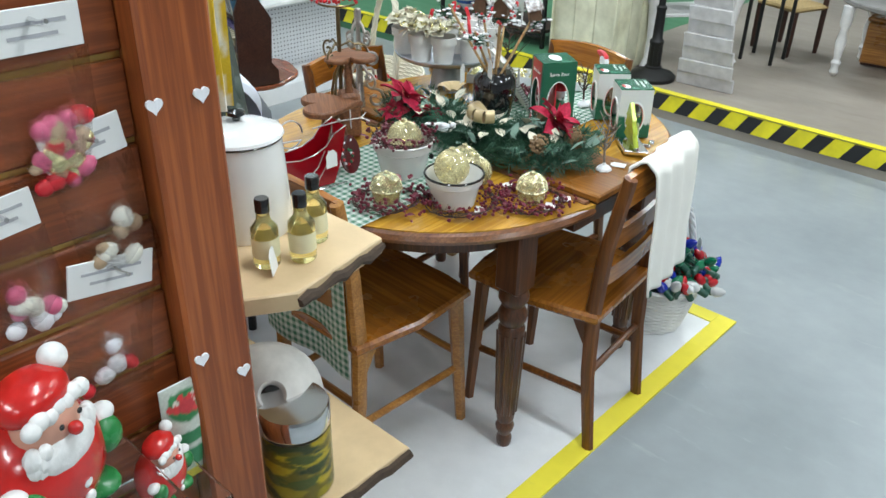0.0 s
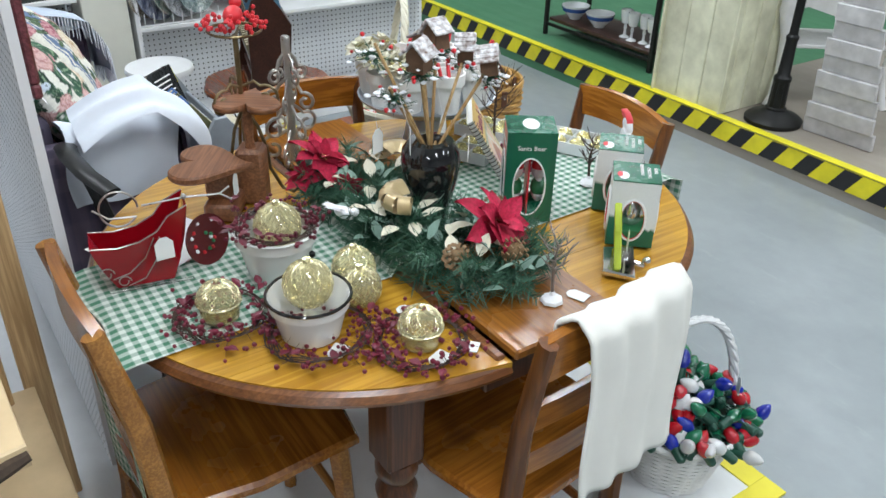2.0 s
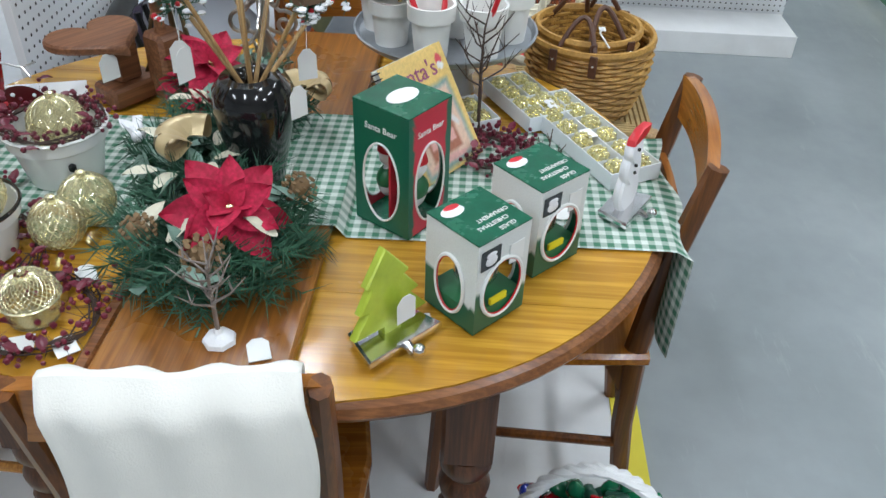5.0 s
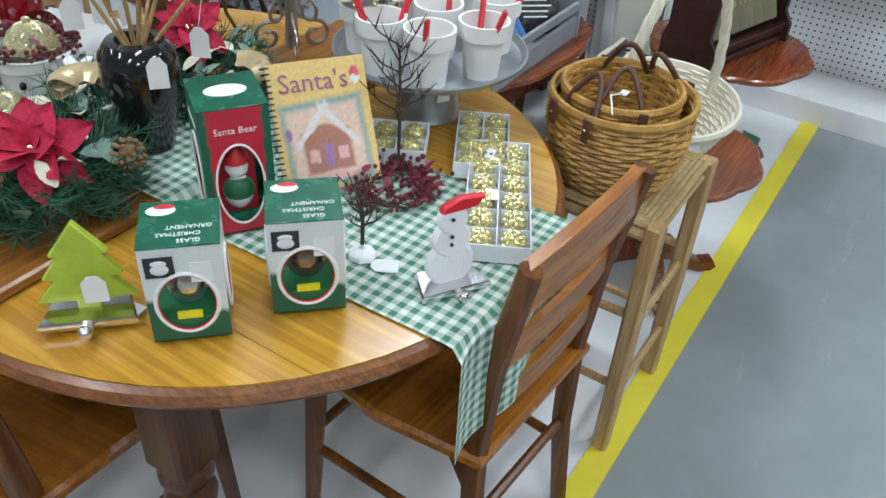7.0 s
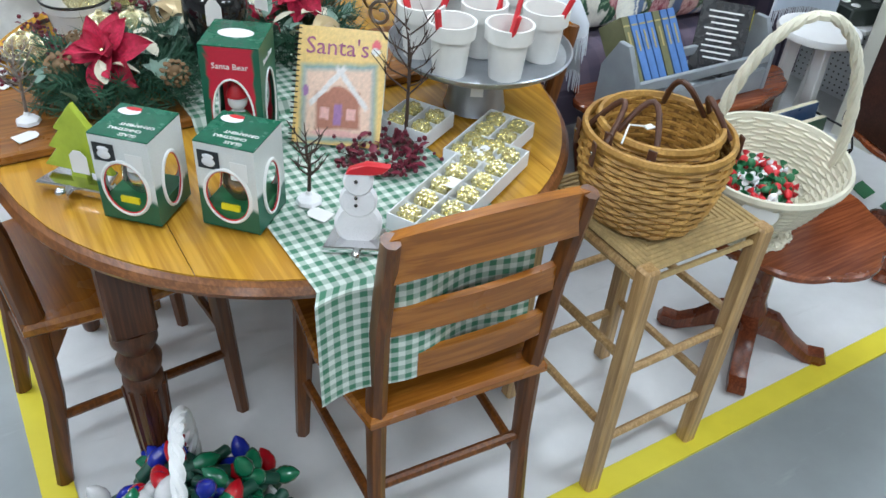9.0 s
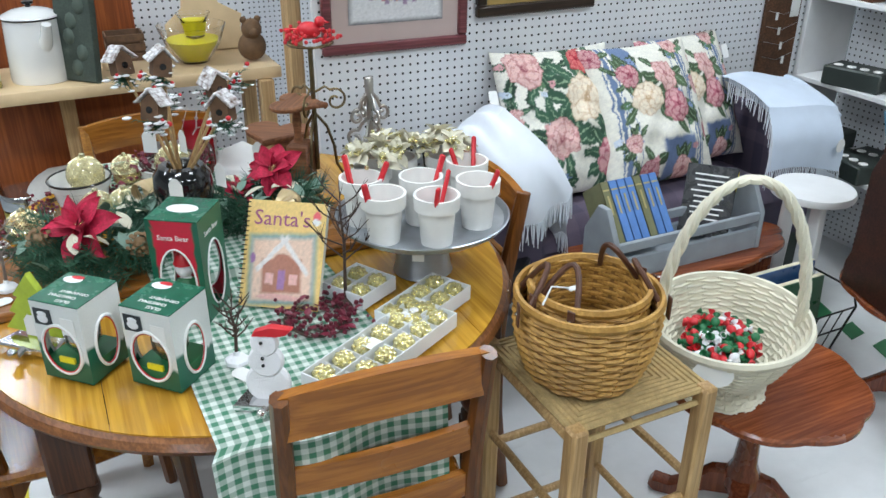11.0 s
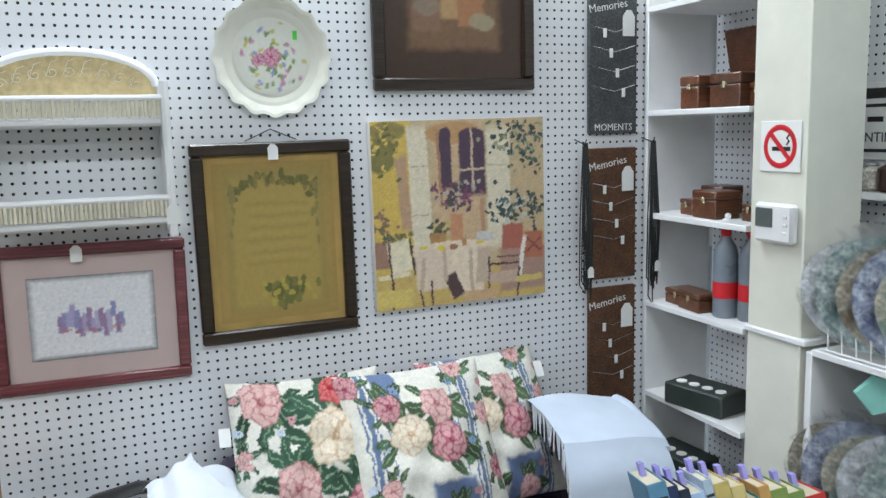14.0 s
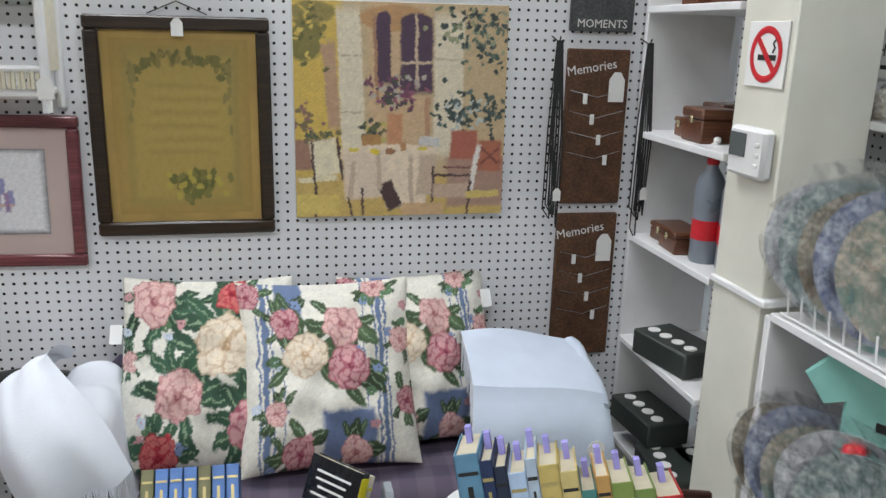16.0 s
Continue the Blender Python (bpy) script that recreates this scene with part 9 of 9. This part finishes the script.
# ceramic Christmas figures, each one plain moulded shape
def santa(m, s, label):
    g = Geo()
    B = lambda x, y, z, r, sc, sl: g.ball((x * s, y * s, z * s), r * s, 20, 14, sc, slot=sl)
    B(0, 0, 0.44, 0.50, (1.0, 0.72, 0.98), 0)
    B(0, -0.12, 0.86, 0.25, (1.0, 0.8, 0.95), 3)
    B(0, -0.05, 1.06, 0.28, (1.05, 0.8, 0.62), 0)
    for k in range(90):
        a, q = math.pi * random.random(), random.uniform(0.45, 1.05)
        g.ball((0.30 * q * math.cos(a) * s, (-0.30 + 0.10 * q * q) * s, (0.78 - 0.34 * q * math.sin(a)) * s), random.uniform(0.04, 0.075) * s, 8, 6, (1, 0.8, 1.3), slot=1)
    for k in range(7):
        B(-0.24 + 0.08 * k, -0.24, 0.99 + 0.02 * (k % 2), 0.075, (1, 0.8, 0.9), 1)
    B(0, -0.24, 0.66, 0.22, (1.2, 0.5, 0.9), 1)
    B(0.26, -0.06, 1.2, 0.1, (1, 1, 1), 1)
    B(0, -0.36, 0.86, 0.05, (1, 1, 1), 0)
    for q in (-1, 1):
        B(q * 0.40, -0.22, 0.42, 0.15, (0.9, 0.7, 1), 2)
        B(q * 0.46, -0.16, 0.56, 0.11, (1, 0.8, 0.7), 1)
        B(q * 0.09, -0.34, 0.93, 0.022, (1, 0.6, 1), 4)
        B(q * 0.25, -0.15, 0.06, 0.17, (1, 1.2, 0.5), 2)
    for z in (0.22, 0.36):
        B(0, -0.335, z, 0.05, (1, 0.5, 1), 1)
    return solid("santa_figurine", g, [CERAMIC_RED, CERAMIC_WHITE, CERAMIC_GREEN, FLESH, BLACK], label, "figurine", "ceramic figures on the rack", m=m)


CERAMIC_RED = plain("red_glaze", (0.55, 0.015, 0.012), 0.2, 0, 0.15, 40, coat=0.4)
CERAMIC_WHITE = plain("white_rough_glaze", (0.76, 0.75, 0.73), 0.6, 0, 0.12, 60, fine=90, bump=0.9)
CERAMIC_GREEN = plain("green_glaze", (0.02, 0.20, 0.05), 0.25, 0, 0.2, 40)
FLESH = plain("painted_face", (0.70, 0.36, 0.26), 0.4)
part("shelf_ledge", Geo().box((1.42, 0.43, 0.838), (0.19, 0.30, 0.012), 0.002), CLEAR, sr, "clear ledge")
santa(pose(1.425, 0.405, 0.845, 0, 0, -62), 0.172, "large red ceramic santa figure with rough white beard")
part("shelf_ledge", Geo().box((1.45, 0.25, 0.728), (0.13, 0.13, 0.012), 0.002), CLEAR, sr, "clear ledge")
santa(pose(1.455, 0.255, 0.735, 0, 0, -58), 0.092, "small red and white ceramic santa figure")

# ---- raised platform ----
CHIPPED = plain("chipped_cream_plank", (0.62, 0.60, 0.42), 0.7, var=0.22, scale=7, col2=(0.70, 0.69, 0.52), spread=0.08)
WHITEWASH = plain("whitewashed_plank", (0.60, 0.58, 0.58), 0.75, var=0.22, scale=14, spread=0.12)
SHABBY = plain("shabby_white_paint", (0.72, 0.71, 0.70), 0.5, var=0.1, scale=20)
pc = thing("plank_cabinet", pose(3.33, -3.79, 0.152), "tall cream chipped plank cabinet standing on the platform", "cabinet")
for k in range(3):
    part("front_plank", Geo().box((-0.145 + 0.145 * k, 0.19, 0.65), (0.141, 0.022, 1.3), 0.004), CHIPPED, pc)
for s in (-1, 1):
    part("corner_board", Geo().box((s * 0.222, 0.2, 0.65), (0.014, 0.044, 1.3), 0.004), CHIPPED, pc)
    for k in range(3):
        part("side_plank", Geo().box((s * 0.217, 0.115 - 0.125 * k, 0.65), (0.02, 0.12, 1.3), 0.003), CHIPPED, pc)
part("top", Geo().box((0, 0.0, 1.312), (0.48, 0.44, 0.022), 0.004), CHIPPED, pc)
lp = thing("lamp_post", pose(2.91, -3.74, 0.152), "black cast metal lamp post on a round base", "lamp post")
part("base", Geo().lathe([(0.135, 0), (0.137, 0.02), (0.12, 0.035), (0.07, 0.05), (0.05, 0.065), (0.05, 0.075), (0.04, 0.08)], 32), IRON, lp)
part("shaft", Geo().lathe([(0.04, 0.08), (0.036, 0.2), (0.042, 0.21), (0.042, 0.225), (0.03, 0.24), (0.026, 0.4), (0.03, 0.41), (0.03, 0.42), (0.02, 0.43), (0.018, 1.7)], 16), IRON, lp)
for k in range(10):
    part("flute", Geo().tube([(0.037 * math.cos(k * 0.628), 0.037 * math.sin(k * 0.628), 0.085), (0.034 * math.cos(k * 0.628), 0.034 * math.sin(k * 0.628), 0.2)], 0.005, 5), IRON, lp)
wt = thing("plank_tree", pose(2.60, -3.80, 0.152, -9, 0, 4), "whitewashed wooden plank tree decoration leaning back", "plank tree")
for k in range(15):
    w = 0.34 - 0.019 * k
    part("plank", Geo().box((0.004 * math.sin(k * 3), 0.012 * (k % 2), 0.04 + 0.08 * k), (w, 0.02, 0.078), 0.003), WHITEWASH, wt)
part("back_post", Geo().box((0, -0.02, 0.6), (0.05, 0.02, 1.2), 0.002), WHITEWASH, wt)


def cabriole(o, x, y, sx, sy, h):
    part("leg", Geo().tube([(x + sx * 0.03, y + sy * 0.03, 0.0), (x + sx * 0.012, y + sy * 0.012, 0.05), (x - sx * 0.005, y - sy * 0.005, h * 0.3), (x + sx * 0.004, y + sy * 0.004, h * 0.6), (x + sx * 0.035, y + sy * 0.035, h * 0.82), (x + sx * 0.02, y + sy * 0.02, h)], 0.034, 10, taper=(0.8, 0.5, 0.6, 0.85, 1.25, 1.2)), SHABBY, o)
    return o


vt = thing("console_table", pose(3.05, -4.26, 0.152, 0, 0, 54), "shabby white painted console table with curved legs", "table")
for sx in (-1, 1):
    for sy in (-1, 1):
        cabriole(vt, sx * 0.27, sy * 0.17, sx, sy, 0.6)
part("apron", Geo().prism([(-0.29, 0.6), (-0.29, 0.47), (-0.2, 0.5), (-0.1, 0.47), (0, 0.44), (0.1, 0.47), (0.2, 0.5), (0.29, 0.47), (0.29, 0.6)], -0.18, -0.16, pose(0, 0, 0, 90, 0, 0)), SHABBY, vt)
part("lower_shelf", Geo().box((0, 0, 0.3), (0.5, 0.32, 0.02), 0.004), SHABBY, vt)
part("tabletop", Geo().box((0, 0, 0.615), (0.68, 0.46, 0.028), 0.008), SHABBY, vt)
ct = thing("side_table", pose(1.78, -4.85, 0.152), "grey topped table on white turned legs", "table")
part("tabletop", Geo().prism(circle(0.5, 40, 1.0, 0.75), 0.42, 0.45, bev=0.006), plain("weathered_grey_top", (0.22, 0.21, 0.20), 0.5, var=0.3), ct)
for x, y in ((-0.38, 0.24), (0.38, 0.24), (-0.38, -0.24), (0.38, -0.24)):
    part("leg", Geo().lathe([(0.012, 0), (0.026, 0.02), (0.02, 0.05), (0.03, 0.08), (0.018, 0.1), (0.032, 0.2), (0.02, 0.28), (0.034, 0.31), (0.034, 0.418)], 14), SHABBY, ct, "", pose(x, y, 0))
cb2 = thing("wire_basket", pose(1.85, -4.80, 0.603), "white wire basket of pale shells on a table", "basket")
basket(cb2, lambda f: (0.1 + 0.04 * f, 0.004 + 0.12 * f), 9, 16, 0.003, 0.004, 1.0, (WHITE_WEAVE2, BLUE_CLOTH))
tk = thing("wooden_chest", pose(1.80, -5.15, 0.152, 0, 0, 6), "brown wooden chest under a white table", "chest")
part("body", Geo().box((0, 0, 0.14), (0.7, 0.3, 0.26), 0.01), HONEY, tk)
part("lid", Geo().box((0, 0, 0.288), (0.72, 0.32, 0.03), 0.01), HONEY, tk)
part("plinth", Geo().box((0, 0, 0.012), (0.68, 0.29, 0.022)), MAHOG, tk)
rc = thing("small_chair", pose(2.62, -4.95, 0.152, 0, 0, 160), "small dark chair with a woven rush seat", "chair")
for x in (-0.15, 0.15):
    for y in (-0.13, 0.13):
        part("leg", Geo().lathe([(0.014, 0), (0.018, 0.1), (0.018, 0.6 if y > 0 else 0.29)], 10), MAHOG, rc, "", pose(x, y, 0))
part("seat", Geo().box((0, 0, 0.3), (0.34, 0.3, 0.03), 0.012), RUSH, rc, "woven rush seat")
part("back_slat", Geo().box((0, 0.13, 0.52), (0.28, 0.012, 0.06), 0.003), MAHOG, rc)
dc = thing("display_cabinet", pose(2.62, -4.62, 0.152), "black wire plant stand behind the plank tree", "stand")
for x, y in ((-0.1, -0.1), (0.1, -0.1), (-0.1, 0.1), (0.1, 0.1)):
    part("leg", Geo().tube([(x, y, 0), (x, y, 0.5)], 0.012, 6), IRON, dc)
part("top", Geo().box((0, 0, 0.505), (0.26, 0.26, 0.015), 0.003), IRON, dc)

# black iron shelf with glassware
ir = thing("iron_shelf", pose(4.2, -3.95, 0.152), "black iron shelf unit with dark wooden shelves", "shelf unit")
for x in (-0.45, 0.45):
    for y in (-0.17, 0.19):
        part("upright", Geo().box((x, y, 0.65), (0.025, 0.025, 1.3), 0.003), IRON, ir)
for z in (0.1, 0.46, 0.82):
    part("shelf_board", Geo().box((0, 0.01, z), (0.872, 0.34, 0.022), 0.003), MAHOG, ir)
    part("front_bar", Geo().box((0, 0.19, z - 0.03), (0.872, 0.012, 0.02), 0.002), IRON, ir)
MILK = plain("milk_glass", (0.76, 0.77, 0.78), 0.15, var=0.05, coat=0.4)
for k in range(4):
    o = thing("goblet", pose(3.84 + 0.075 * k, -3.84 - 0.02 * (k % 2), 0.264), "white milk glass goblet on a dark shelf", "goblet", "white goblets")
    part("cup", Geo().lathe([(0.008, 0.075), (0.025, 0.085), (0.033, 0.12), (0.036, 0.16), (0.033, 0.16), (0.028, 0.11), (0.001, 0.09)], 20), MILK, o)
    part("stem", Geo().lathe([(0.03, 0), (0.028, 0.005), (0.009, 0.015), (0.007, 0.045), (0.011, 0.055), (0.008, 0.075)], 16), MILK, o)
for k, (x, z) in enumerate(((4.3, 0.264), (4.52, 0.264), (4.0, 0.624), (4.28, 0.624), (4.5, 0.624))):
    o = thing("ceramic_bowl", pose(x, -3.88, z), "white and blue ceramic bowl on a dark shelf", "bowl", "bowls on the iron shelf")
    part("body", Geo().lathe([(0.035, 0), (0.04, 0.012), (0.075, 0.05), (0.09, 0.085), (0.086, 0.085), (0.07, 0.05), (0.001, 0.014)], 28), MILK, o)
    part("blue_band", Geo().lathe([(0.0775, 0.05), (0.087, 0.074)], 28, caps=False), plain("cobalt_band", (0.05, 0.11, 0.35), 0.2) if k == 0 else bpy.data.materials["cobalt_band"], o, "blue band")
